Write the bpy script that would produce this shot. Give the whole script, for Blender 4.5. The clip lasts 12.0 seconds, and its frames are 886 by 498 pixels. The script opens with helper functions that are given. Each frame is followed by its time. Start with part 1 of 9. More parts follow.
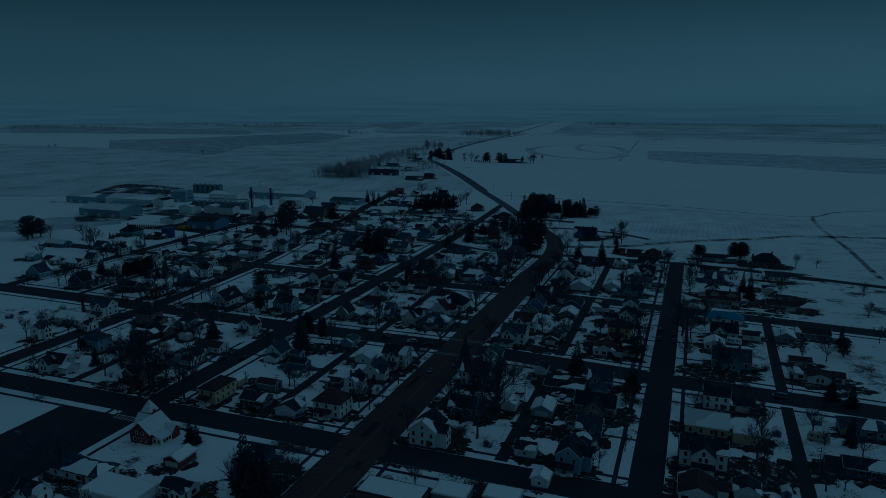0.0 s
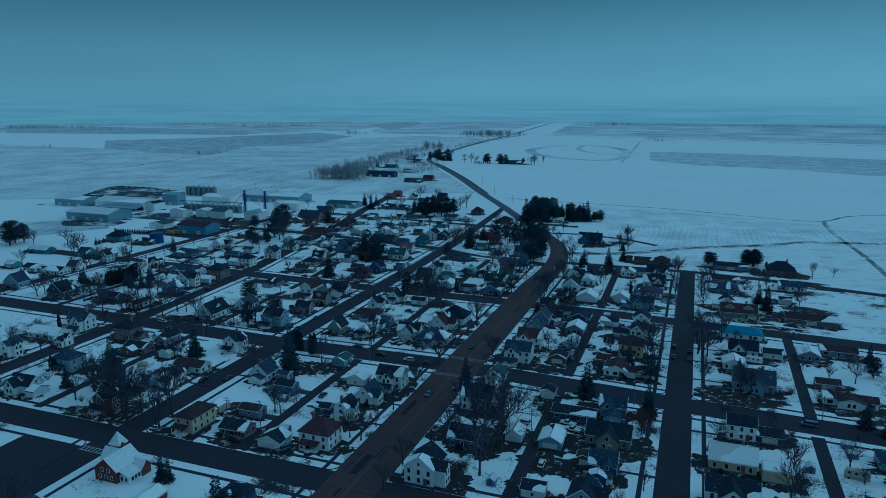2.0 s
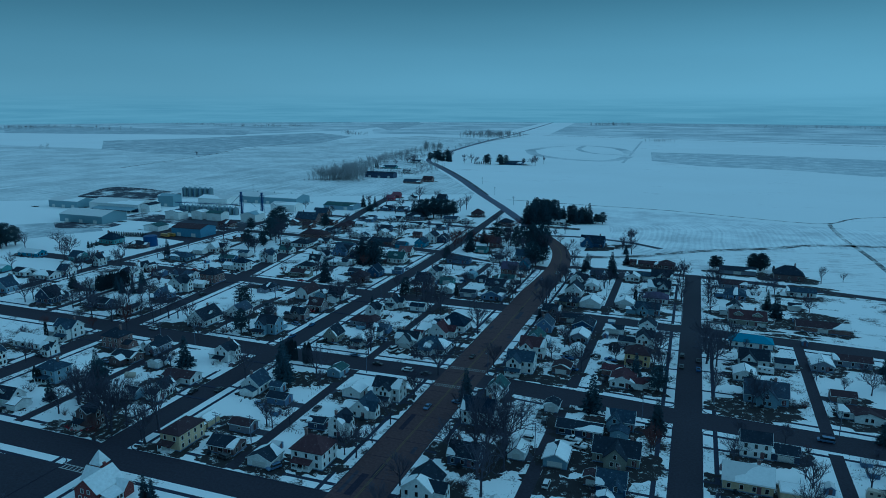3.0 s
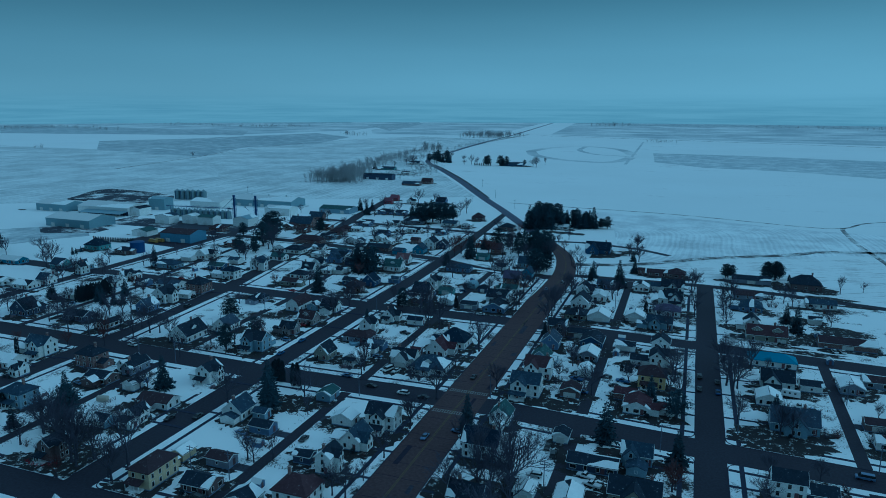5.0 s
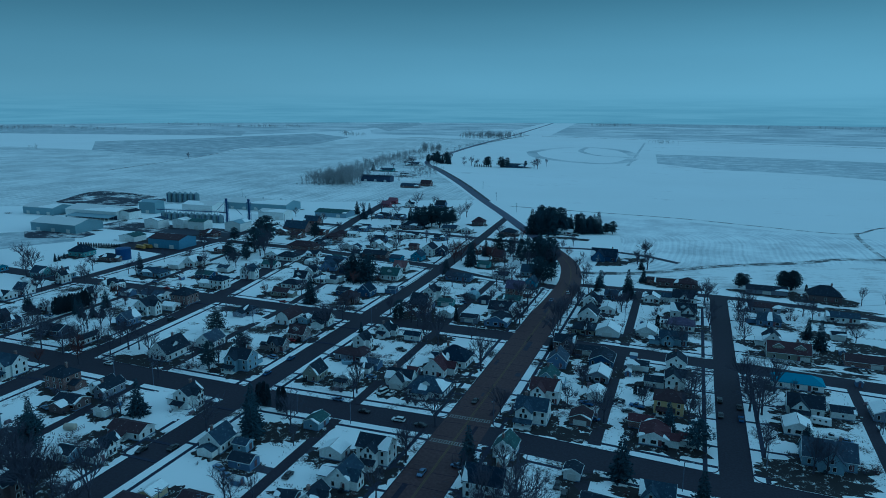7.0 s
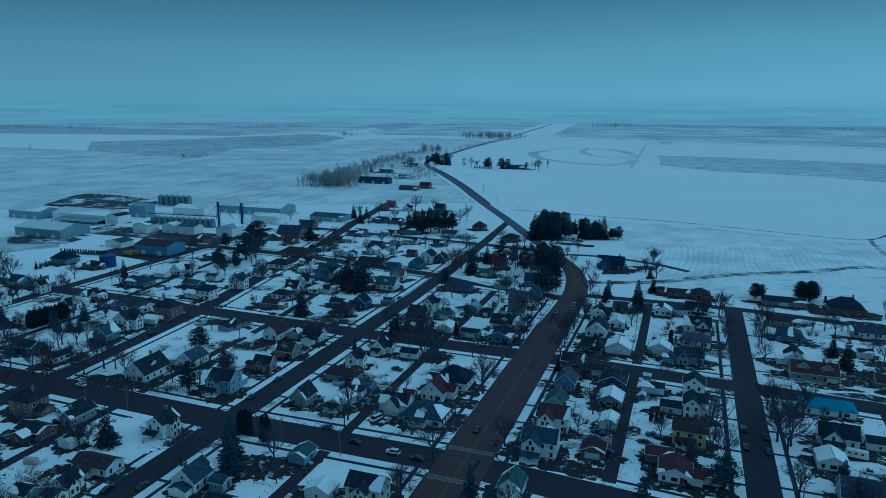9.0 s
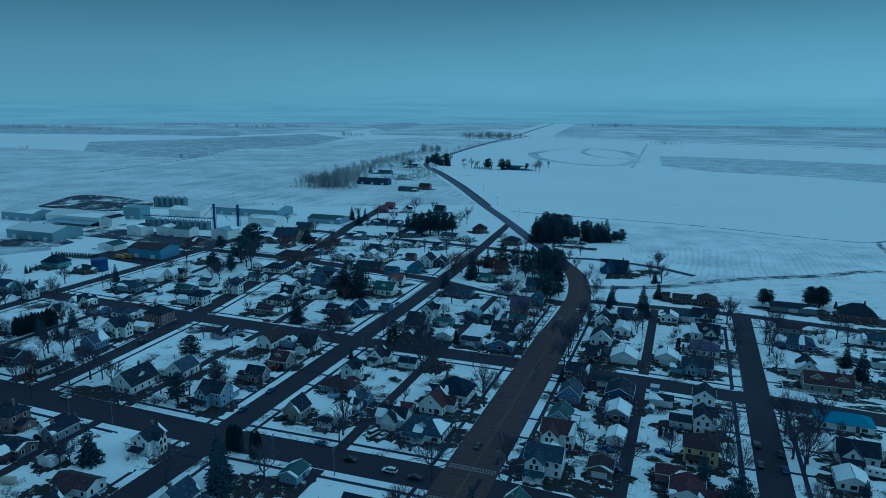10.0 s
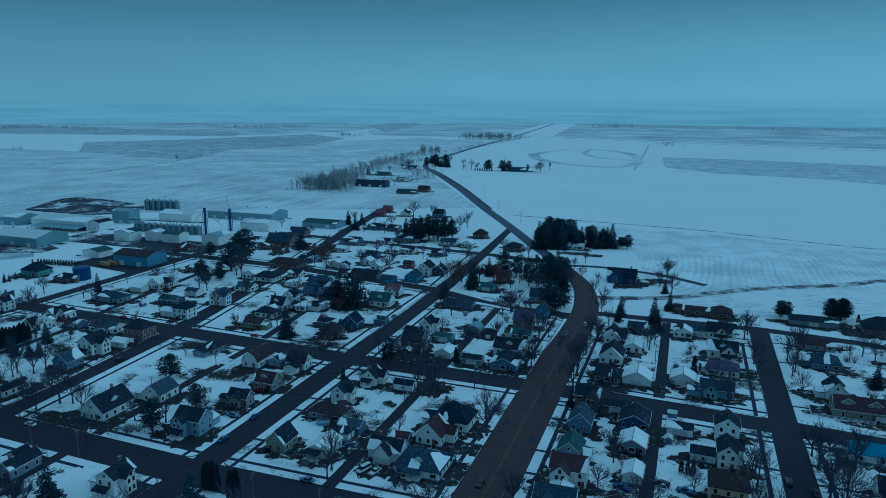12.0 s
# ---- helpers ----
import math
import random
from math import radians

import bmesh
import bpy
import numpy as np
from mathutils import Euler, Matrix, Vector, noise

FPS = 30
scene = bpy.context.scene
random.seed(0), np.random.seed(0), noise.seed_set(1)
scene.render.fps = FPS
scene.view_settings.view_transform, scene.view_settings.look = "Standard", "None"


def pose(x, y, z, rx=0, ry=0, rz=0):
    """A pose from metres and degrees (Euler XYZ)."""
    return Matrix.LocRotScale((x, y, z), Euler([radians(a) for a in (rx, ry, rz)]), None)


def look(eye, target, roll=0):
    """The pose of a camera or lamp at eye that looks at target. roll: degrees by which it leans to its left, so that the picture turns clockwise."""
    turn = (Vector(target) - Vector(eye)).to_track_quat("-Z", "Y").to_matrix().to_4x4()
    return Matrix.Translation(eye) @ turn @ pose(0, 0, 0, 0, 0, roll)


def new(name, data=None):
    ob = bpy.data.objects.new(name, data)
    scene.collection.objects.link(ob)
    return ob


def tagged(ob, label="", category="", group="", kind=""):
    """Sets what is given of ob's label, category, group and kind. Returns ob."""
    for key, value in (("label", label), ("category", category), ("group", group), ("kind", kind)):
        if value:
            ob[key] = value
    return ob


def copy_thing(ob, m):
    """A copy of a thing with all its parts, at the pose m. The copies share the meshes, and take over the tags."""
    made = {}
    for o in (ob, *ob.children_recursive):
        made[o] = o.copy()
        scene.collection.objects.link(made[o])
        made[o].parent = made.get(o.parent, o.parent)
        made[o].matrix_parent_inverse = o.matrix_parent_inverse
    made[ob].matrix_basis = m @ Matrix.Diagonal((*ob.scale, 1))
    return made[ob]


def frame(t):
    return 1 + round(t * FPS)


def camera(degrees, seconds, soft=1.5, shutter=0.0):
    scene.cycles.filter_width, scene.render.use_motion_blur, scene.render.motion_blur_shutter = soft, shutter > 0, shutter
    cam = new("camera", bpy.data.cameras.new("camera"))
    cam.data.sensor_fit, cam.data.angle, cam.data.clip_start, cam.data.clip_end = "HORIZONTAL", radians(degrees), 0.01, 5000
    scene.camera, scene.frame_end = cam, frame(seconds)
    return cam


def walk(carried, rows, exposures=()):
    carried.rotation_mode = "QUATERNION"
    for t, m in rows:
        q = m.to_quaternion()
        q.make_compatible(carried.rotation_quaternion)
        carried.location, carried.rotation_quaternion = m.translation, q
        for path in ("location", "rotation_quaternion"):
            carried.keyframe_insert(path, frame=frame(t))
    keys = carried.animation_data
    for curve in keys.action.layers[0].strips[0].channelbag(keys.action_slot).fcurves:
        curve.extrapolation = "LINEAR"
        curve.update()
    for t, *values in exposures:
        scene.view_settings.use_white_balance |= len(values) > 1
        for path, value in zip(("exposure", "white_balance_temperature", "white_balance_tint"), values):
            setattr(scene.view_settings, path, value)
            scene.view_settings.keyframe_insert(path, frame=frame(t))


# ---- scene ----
import itertools

# ---- camera and its flight ----
cam = camera(65.67, 12.0, soft=0.9)
ROWS = [
    (0.0, 0.00, 0.00, 112.00, 78.168, -0.025, 20.100),
    (0.5, -1.93, 5.44, 112.12, 78.169, -0.036, 20.093),
    (1.0, -3.85, 10.88, 112.24, 78.170, -0.048, 20.086),
    (1.5, -5.78, 16.32, 112.36, 78.171, -0.059, 20.080),
    (2.0, -7.70, 21.76, 112.48, 78.172, -0.071, 20.073),
    (2.5, -9.63, 27.20, 112.60, 78.174, -0.082, 20.066),
    (3.0, -11.55, 32.64, 112.73, 78.175, -0.093, 20.059),
    (3.6, -13.86, 39.16, 112.87, 78.176, -0.107, 20.051),
    (4.3, -16.56, 46.77, 113.04, 78.178, -0.123, 20.041),
    (5.0, -19.25, 54.38, 113.21, 78.179, -0.139, 20.032),
    (5.5, -21.18, 59.81, 113.33, 78.180, -0.151, 20.025),
    (6.0, -23.10, 65.25, 113.45, 78.181, -0.162, 20.018),
    (6.5, -25.02, 70.68, 113.57, 78.183, -0.174, 20.011),
    (7.0, -26.95, 76.11, 113.69, 78.184, -0.185, 20.004),
    (7.7, -29.64, 83.71, 113.86, 78.185, -0.201, 19.995),
    (8.3, -31.94, 90.23, 114.01, 78.187, -0.215, 19.987),
    (9.0, -34.64, 97.83, 114.18, 78.188, -0.231, 19.977),
    (9.5, -36.56, 103.26, 114.30, 78.189, -0.242, 19.970),
    (10.0, -38.48, 108.69, 114.42, 78.190, -0.254, 19.963),
    (10.5, -40.40, 114.11, 114.54, 78.192, -0.265, 19.957),
    (11.0, -42.32, 119.54, 114.66, 78.193, -0.277, 19.950),
    (11.5, -44.24, 124.97, 114.78, 78.194, -0.288, 19.943),
    (12.0, -46.16, 130.39, 114.90, 78.195, -0.300, 19.936),
]
KELVIN, TINT, BASE = 3600, -26, -0.80
FADE = [(0.0, -2.45), (0.5, -1.76), (1.0, -1.16), (1.5, -0.6), (2.0, -0.2), (2.5, 0.0), (12.0, 0.0)]
walk(cam, [(t, pose(x, y, z, rx, ry, rz)) for t, x, y, z, rx, ry, rz in ROWS], [(t, BASE + s, KELVIN, TINT) for t, s in FADE])

# ---- world and light ----
world = bpy.data.worlds.new("sky")
scene.world = world
world.use_nodes = True
wn, wl = world.node_tree.nodes, world.node_tree.links
wn.clear()
w_out = wn.new("ShaderNodeOutputWorld")
w_bg = wn.new("ShaderNodeBackground")
w_sky = wn.new("ShaderNodeTexSky")
w_sky.sky_type = "NISHITA"
w_sky.sun_disc = False
w_sky.sun_elevation = radians(22)
w_sky.sun_rotation = radians(70)
w_sky.dust_density = 6.0
w_sky.air_density = 1.0
w_co = wn.new("ShaderNodeTexCoord")
w_sep = wn.new("ShaderNodeSeparateXYZ")
w_max = wn.new("ShaderNodeMath")
w_max.operation = "MAXIMUM"
w_max.inputs[1].default_value = 0.004
w_cmb = wn.new("ShaderNodeCombineXYZ")
wl.new(w_co.outputs["Generated"], w_sep.inputs[0])
wl.new(w_sep.outputs["X"], w_cmb.inputs["X"])
wl.new(w_sep.outputs["Y"], w_cmb.inputs["Y"])
wl.new(w_sep.outputs["Z"], w_max.inputs[0])
wl.new(w_max.outputs[0], w_cmb.inputs["Z"])
wl.new(w_cmb.outputs[0], w_sky.inputs["Vector"])
# the overcast deck: pale at the horizon, darker and bluer overhead, with faint cloud
w_ramp = wn.new("ShaderNodeValToRGB")
wl.new(w_max.outputs[0], w_ramp.inputs["Fac"])
er = w_ramp.color_ramp.elements
er[0].position, er[0].color = 0.0, (0.665, 0.76, 0.765, 1)
er[1].position, er[1].color = 1.0, (0.92, 0.93, 0.985, 1)
for at, col in ((0.025, (0.655, 0.745, 0.75, 1)), (0.07, (0.55, 0.64, 0.655, 1)), (0.14, (0.31, 0.385, 0.405, 1)), (0.22, (0.40, 0.46, 0.48, 1)), (0.5, (0.80, 0.83, 0.88, 1))):
    e = er.new(at)
    e.color = col
w_noise = wn.new("ShaderNodeTexNoise")
w_noise.inputs["Scale"].default_value = 3.0
w_noise.inputs["Detail"].default_value = 3.0
w_map = wn.new("ShaderNodeMapping")
w_map.inputs["Scale"].default_value = (1, 1, 5)
wl.new(w_co.outputs["Generated"], w_map.inputs["Vector"])
wl.new(w_map.outputs[0], w_noise.inputs["Vector"])
w_rng = wn.new("ShaderNodeMapRange")
w_rng.inputs["To Min"].default_value, w_rng.inputs["To Max"].default_value = 0.93, 1.07
wl.new(w_noise.outputs["Fac"], w_rng.inputs["Value"])
w_cl = wn.new("ShaderNodeVectorMath")
w_cl.operation = "SCALE"
wl.new(w_ramp.outputs[0], w_cl.inputs[0])
# brighter towards the veiled sun
w_dot = wn.new("ShaderNodeVectorMath")
w_dot.operation = "DOT_PRODUCT"
w_dot.inputs[1].default_value = (0.94, 0.34, 0.0)
wl.new(w_co.outputs["Generated"], w_dot.inputs[0])
w_glow = wn.new("ShaderNodeMath")
w_glow.operation = "MULTIPLY_ADD"
w_glow.inputs[1].default_value, w_glow.inputs[2].default_value = 0.24, 1.0
wl.new(w_dot.outputs["Value"], w_glow.inputs[0])
w_mul = wn.new("ShaderNodeMath")
w_mul.operation = "MULTIPLY"
wl.new(w_rng.outputs[0], w_mul.inputs[0])
wl.new(w_glow.outputs[0], w_mul.inputs[1])
wl.new(w_mul.outputs[0], w_cl.inputs["Scale"])
w_sc = wn.new("ShaderNodeVectorMath")
w_sc.operation = "SCALE"
w_sc.inputs["Scale"].default_value = 0.10
wl.new(w_sky.outputs[0], w_sc.inputs[0])
w_mix = wn.new("ShaderNodeMix")
w_mix.data_type = "RGBA"
w_mix.inputs["Factor"].default_value = 0.9
wl.new(w_sc.outputs[0], w_mix.inputs["A"])
wl.new(w_cl.outputs[0], w_mix.inputs["B"])
wl.new(w_mix.outputs["Result"], w_bg.inputs["Color"])
w_bg.inputs["Strength"].default_value = 0.75
wl.new(w_bg.outputs[0], w_out.inputs[0])

sun_data = bpy.data.lights.new("sun", "SUN")
sun_data.energy = 0.5
sun_data.angle = radians(25)
sun_data.color = (1.0, 0.96, 0.9)
sun = new("sun", sun_data)
sun.matrix_world = look((0, 0, 300), (-188, -68, 219))

# ---- materials ----
MATS = {}


def nodes_of(name):
    m = bpy.data.materials.new(name)
    m.use_nodes = True
    nt = m.node_tree
    return m, nt, nt.nodes["Principled BSDF"], nt.nodes.new("ShaderNodeTexCoord")


def ramp_of(nt, stops):
    r = nt.nodes.new("ShaderNodeValToRGB")
    e = r.color_ramp.elements
    e[0].position, e[0].color = stops[0][0], (*stops[0][1], 1)
    e[1].position, e[1].color = stops[-1][0], (*stops[-1][1], 1)
    for p, c in stops[1:-1]:
        n = e.new(p)
        n.color = (*c, 1)
    return r


def noise_of(nt, vec, scale, detail=4.0, rough=0.6):
    n = nt.nodes.new("ShaderNodeTexNoise")
    n.inputs["Scale"].default_value = scale
    n.inputs["Detail"].default_value = detail
    n.inputs["Roughness"].default_value = rough
    nt.links.new(vec, n.inputs["Vector"])
    return n.outputs["Fac"]


def mixed(nt, fac, a, b, blend="MIX"):
    m = nt.nodes.new("ShaderNodeMix")
    m.data_type, m.blend_type = "RGBA", blend
    for sock, v in ((m.inputs["Factor"], fac), (m.inputs["A"], a), (m.inputs["B"], b)):
        if isinstance(v, (int, float)):
            sock.default_value = v
        elif isinstance(v, tuple):
            sock.default_value = (*v, 1)
        else:
            nt.links.new(v, sock)
    return m.outputs["Result"]


def calc(nt, op, a, b=0.0):
    m = nt.nodes.new("ShaderNodeMath")
    m.operation = op
    for sock, v in ((m.inputs[0], a), (m.inputs[1], b)):
        if isinstance(v, (int, float)):
            sock.default_value = v
        else:
            nt.links.new(v, sock)
    return m.outputs[0]


def bump(nt, bsdf, height, strength=0.3, distance=0.05):
    b = nt.nodes.new("ShaderNodeBump")
    b.inputs["Strength"].default_value = strength
    b.inputs["Distance"].default_value = distance
    nt.links.new(height, b.inputs["Height"])
    nt.links.new(b.outputs[0], bsdf.inputs["Normal"])


def haze_tint(col):
    """Shifts dark colours to blue, painting in the haze that tints them; what is blue already stays as it is."""
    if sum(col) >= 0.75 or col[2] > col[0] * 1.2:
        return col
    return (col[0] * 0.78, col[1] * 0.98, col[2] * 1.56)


def surface(name, col, rough=0.8, grain=3.0, var=0.25, big=0.15, metal=0.0, shade=0.0):
    """A painted or natural surface: two scales of variation, fine relief, and a little change from thing to thing."""
    if name in MATS:
        return MATS[name]
    m, nt, bs, co = nodes_of(name)
    col = haze_tint(col)
    info = nt.nodes.new("ShaderNodeObjectInfo")
    a = noise_of(nt, co.outputs["Object"], grain, 5)
    b = noise_of(nt, co.outputs["Object"], big, 3)
    dark = tuple(c * (1 - var) for c in col)
    lite = tuple(min(1.0, c * (1 + var)) for c in col)
    c = mixed(nt, ramp_of_fac(nt, a), dark, lite)
    c = mixed(nt, calc(nt, "MULTIPLY", b, 0.35), c, tuple(x * 0.6 for x in col))
    if shade:
        f = calc(nt, "MULTIPLY_ADD", info.outputs["Random"], shade)
        hsv = nt.nodes.new("ShaderNodeHueSaturation")
        nt.links.new(calc(nt, "ADD", calc(nt, "MULTIPLY", info.outputs["Random"], 2 * shade), 1 - shade), hsv.inputs["Value"])
        nt.links.new(c, hsv.inputs["Color"])
        c = hsv.outputs[0]
    nt.links.new(c, bs.inputs["Base Color"])
    bs.inputs["Roughness"].default_value = rough
    bs.inputs["Specular IOR Level"].default_value = 0.5 if rough < 0.6 else 0.12
    bs.inputs["Metallic"].default_value = metal
    bump(nt, bs, a, 0.2, 0.02)
    MATS[name] = m
    return m


def ramp_of_fac(nt, fac):
    r = ramp_of(nt, [(0.3, (0, 0, 0)), (0.7, (1, 1, 1))])
    nt.links.new(fac, r.inputs["Fac"])
    return r.outputs["Color"]


SNOW = (0.82, 0.83, 0.825)
GRASS = (0.034, 0.026, 0.018)


def snow_ground(name, cover, patch, fine, under=GRASS, rows=0.0, turn=0.0, wide=3.0, speck=0.3, soft=0.055):
    """Thin old snow over dead grass or stubble. cover: about how much of it is white; rows: how strongly the drill rows show."""
    m, nt, bs, co = nodes_of(name)
    under = haze_tint(under)
    v = co.outputs["Object"]
    a = noise_of(nt, v, patch, 6, 0.65)
    b = noise_of(nt, v, fine, 4, 0.7)
    big = noise_of(nt, v, 0.004, 3)
    h = calc(nt, "ADD", calc(nt, "MULTIPLY", a, 1 - speck), calc(nt, "MULTIPLY", b, speck))
    if rows:
        mp = nt.nodes.new("ShaderNodeMapping")
        mp.vector_type = "TEXTURE"
        mp.inputs["Rotation"].default_value = (0, 0, radians(-turn))
        nt.links.new(v, mp.inputs["Vector"])
        mp.inputs["Scale"].default_value = (wide, wide * 45, 1)
        streak = noise_of(nt, mp.outputs[0], 1.0, 4, 0.7)
        h = calc(nt, "ADD", h, calc(nt, "MULTIPLY", calc(nt, "SUBTRACT", streak, 0.5), rows * 3))
    h = calc(nt, "ADD", h, calc(nt, "MULTIPLY", calc(nt, "SUBTRACT", big, 0.5), 0.25))
    edge = 0.5 + (0.5 - cover) * 0.42
    r = ramp_of(nt, [(edge - soft, under), (edge, tuple(0.5 * (u + s) for u, s in zip(under, SNOW))), (edge + soft, SNOW)])
    nt.links.new(h, r.inputs["Fac"])
    c = mixed(nt, calc(nt, "MULTIPLY", big, 0.25), r.outputs["Color"], (0.45, 0.44, 0.42), "MULTIPLY")
    nt.links.new(c, bs.inputs["Base Color"])
    bs.inputs["Roughness"].default_value = 0.85
    bs.inputs["Specular IOR Level"].default_value = 0.15
    bump(nt, bs, h, 0.3, 0.15)
    return m


M_FIELD = snow_ground("snow_field", 0.86, 0.012, 0.12, (0.62, 0.62, 0.62), rows=0.12, turn=70, wide=6)
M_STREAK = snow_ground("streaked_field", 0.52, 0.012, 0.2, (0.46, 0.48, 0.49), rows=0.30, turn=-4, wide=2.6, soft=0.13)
M_LAWN = snow_ground("snowy_lawn", 0.675, 0.045, 1.3, speck=0.26, soft=0.03)
M_ASPHALT = surface("wet_asphalt", (0.041, 0.031, 0.028), 0.7, 1.2, 0.30, 0.05)
# Asphalt paled for the far highway, with distance haze in its colour.
M_HAZED_ROAD = surface("hazed_asphalt", (0.105, 0.085, 0.082), 0.6, 0.8, 0.3, 0.04)
M_MAIN = surface("worn_asphalt", (0.090, 0.050, 0.034), 0.7, 1.0, 0.30, 0.06)
M_WALK = surface("concrete_walk", (0.044, 0.038, 0.040), 0.9, 2.0, 0.25, 0.2)


# ---- mesh helpers ----
def empty_bm():
    return bmesh.new()


def add_box(bm, x0, x1, y0, y1, z0, z1):
    v = [bm.verts.new(p) for p in itertools.product((x0, x1), (y0, y1), (z0, z1))]
    for f in ((0, 1, 3, 2), (4, 6, 7, 5), (0, 4, 5, 1), (2, 3, 7, 6), (0, 2, 6, 4), (1, 5, 7, 3)):
        bm.faces.new([v[i] for i in f])


def add_prism(bm, pts, z0, z1):
    """An upright slab over the outline pts (x, y), counter-clockwise."""
    lo = [bm.verts.new((x, y, z0)) for x, y in pts]
    hi = [bm.verts.new((x, y, z1)) for x, y in pts]
    n = len(pts)
    bm.faces.new(hi)
    bm.faces.new(lo[::-1])
    for i in range(n):
        j = (i + 1) % n
        bm.faces.new((lo[i], lo[j], hi[j], hi[i]))


def part(name, bm, material, parent=None, label=""):
    me = bpy.data.meshes.new(name)
    bm.to_mesh(me)
    bm.free()
    me.materials.append(material)
    ob = new(name, me)
    ob.parent = parent
    return tagged(ob, label)


def strip(bm, line, width, z0, z1):
    """A band of the given width, or list of widths, along a line of (x, y) points."""
    left, right = [], []
    widths = width if isinstance(width, list) else [width] * len(line)
    for i, (x, y) in enumerate(line):
        width = widths[i]
        a = Vector(line[max(i - 1, 0)])
        b = Vector(line[min(i + 1, len(line) - 1)])
        d = (b - a).normalized()
        left.append((x - d.y * width / 2, y + d.x * width / 2))
        right.append((x + d.y * width / 2, y - d.x * width / 2))
    rows = [[bm.verts.new((x, y, z)) for x, y in side] for side in (right, left) for z in (z0, z1)]
    r0, r1, l0, l1 = rows
    for i in range(len(line) - 1):
        j = i + 1
        for q in ((r1[i], r1[j], l1[j], l1[i]), (r0[i], r0[j], r1[j], r1[i]), (l1[i], l1[j], l0[j], l0[i]), (l0[i], l0[j], r0[j], r0[i])):
            bm.faces.new(q)
    bm.faces.new((r0[0], r1[0], l1[0], l0[0]))
    bm.faces.new((r1[-1], r0[-1], l0[-1], l1[-1]))


def smooth_line(pts, n=6):
    """Catmull-Rom through the points."""
    out = []
    P = [Vector(p) for p in pts]
    P = [P[0] * 2 - P[1]] + P + [P[-1] * 2 - P[-2]]
    for i in range(1, len(P) - 2):
        for k in range(n):
            t = k / n
            a, b, c, d = P[i - 1], P[i], P[i + 1], P[i + 2]
            out.append(tuple(0.5 * (2 * b + (c - a) * t + (2 * a - 5 * b + 4 * c - d) * t * t + (3 * b - a - 3 * c + d) * t ** 3)))
    out.append(tuple(P[-2]))
    return out


# ---- ground ----
bm = empty_bm()
R = 4950
add_prism(bm, [(-R, -600), (R, -600), (R, R), (-R, R)], -2.0, 0.0)
tagged(part("ground", bm, M_FIELD), "open farmland under thin old snow with stubble rows", "ground", kind="structure")

# the hazy distance beyond the last fields, painted on a glowing ring: faint bands of land that melt into the sky
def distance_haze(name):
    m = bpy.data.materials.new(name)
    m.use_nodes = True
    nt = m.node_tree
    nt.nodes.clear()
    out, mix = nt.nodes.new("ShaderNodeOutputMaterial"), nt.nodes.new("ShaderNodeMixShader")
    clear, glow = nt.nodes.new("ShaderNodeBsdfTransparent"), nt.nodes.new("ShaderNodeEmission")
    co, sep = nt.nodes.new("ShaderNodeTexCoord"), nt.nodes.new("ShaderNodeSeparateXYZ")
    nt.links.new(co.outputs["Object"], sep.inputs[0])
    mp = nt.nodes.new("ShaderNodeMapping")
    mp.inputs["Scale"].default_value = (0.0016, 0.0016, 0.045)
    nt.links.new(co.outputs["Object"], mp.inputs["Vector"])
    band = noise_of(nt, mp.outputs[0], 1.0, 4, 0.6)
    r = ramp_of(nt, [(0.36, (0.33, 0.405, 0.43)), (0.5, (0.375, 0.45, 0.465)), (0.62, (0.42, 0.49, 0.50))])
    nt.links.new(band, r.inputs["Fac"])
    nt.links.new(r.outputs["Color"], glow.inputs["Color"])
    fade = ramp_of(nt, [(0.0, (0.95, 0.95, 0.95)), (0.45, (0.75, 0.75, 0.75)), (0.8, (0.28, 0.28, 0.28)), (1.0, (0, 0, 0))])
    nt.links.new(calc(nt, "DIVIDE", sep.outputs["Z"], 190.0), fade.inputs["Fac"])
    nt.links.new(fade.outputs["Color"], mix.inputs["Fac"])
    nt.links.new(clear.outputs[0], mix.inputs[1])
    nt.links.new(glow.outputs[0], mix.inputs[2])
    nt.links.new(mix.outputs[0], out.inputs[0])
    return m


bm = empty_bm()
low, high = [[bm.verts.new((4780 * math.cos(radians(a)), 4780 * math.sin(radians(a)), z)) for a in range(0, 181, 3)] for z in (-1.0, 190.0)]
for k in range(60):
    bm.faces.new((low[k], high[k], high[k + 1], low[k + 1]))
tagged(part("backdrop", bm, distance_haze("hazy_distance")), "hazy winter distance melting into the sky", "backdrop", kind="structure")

# ---- streets ----
def road(name, line, width, material, z, label):
    bm = empty_bm()
    strip(bm, line, width, -0.5, z)
    return tagged(part(name, bm, material), label, "road", kind="structure")


HIGHWAY = [(-98, -580), (-98, 200), (-98, 330), (-98, 430), (-97, 480), (-99, 525), (-110, 575), (-138, 636), (-171, 697), (-216, 785), (-276, 897), (-352, 1045), (-440, 1205), (-503, 1312), (-543, 1400), (-566, 1500), (-588, 1690), (-638, 2090), (-681, 2580), (-735, 3075), (-950, 4900)]
line = smooth_line(HIGHWAY[:8])
road("road_main", line, [17.5 - 6.5 * min(1.0, max(0.0, (y - 440) / 190)) for _, y in line], M_MAIN, 0.06, "wide wet main street of worn asphalt")
road("road_highway", smooth_line(HIGHWAY[7:]), 10.5, M_HAZED_ROAD, 0.05, "two-lane highway running out between snowy fields")
M1 = "wet dark asphalt side street between snowy lawns"
WEST = [(-189, -580), (-189, 480), (-192, 560), (-198, 660), (-206, 770)]
FAR_WEST = [(-284, -580), (-284, 330), (-291, 400), (-308, 500), (-324, 600), (-345, 690), (-372, 840)]
CROSS_S = [(-500, 190), (170, 188)]
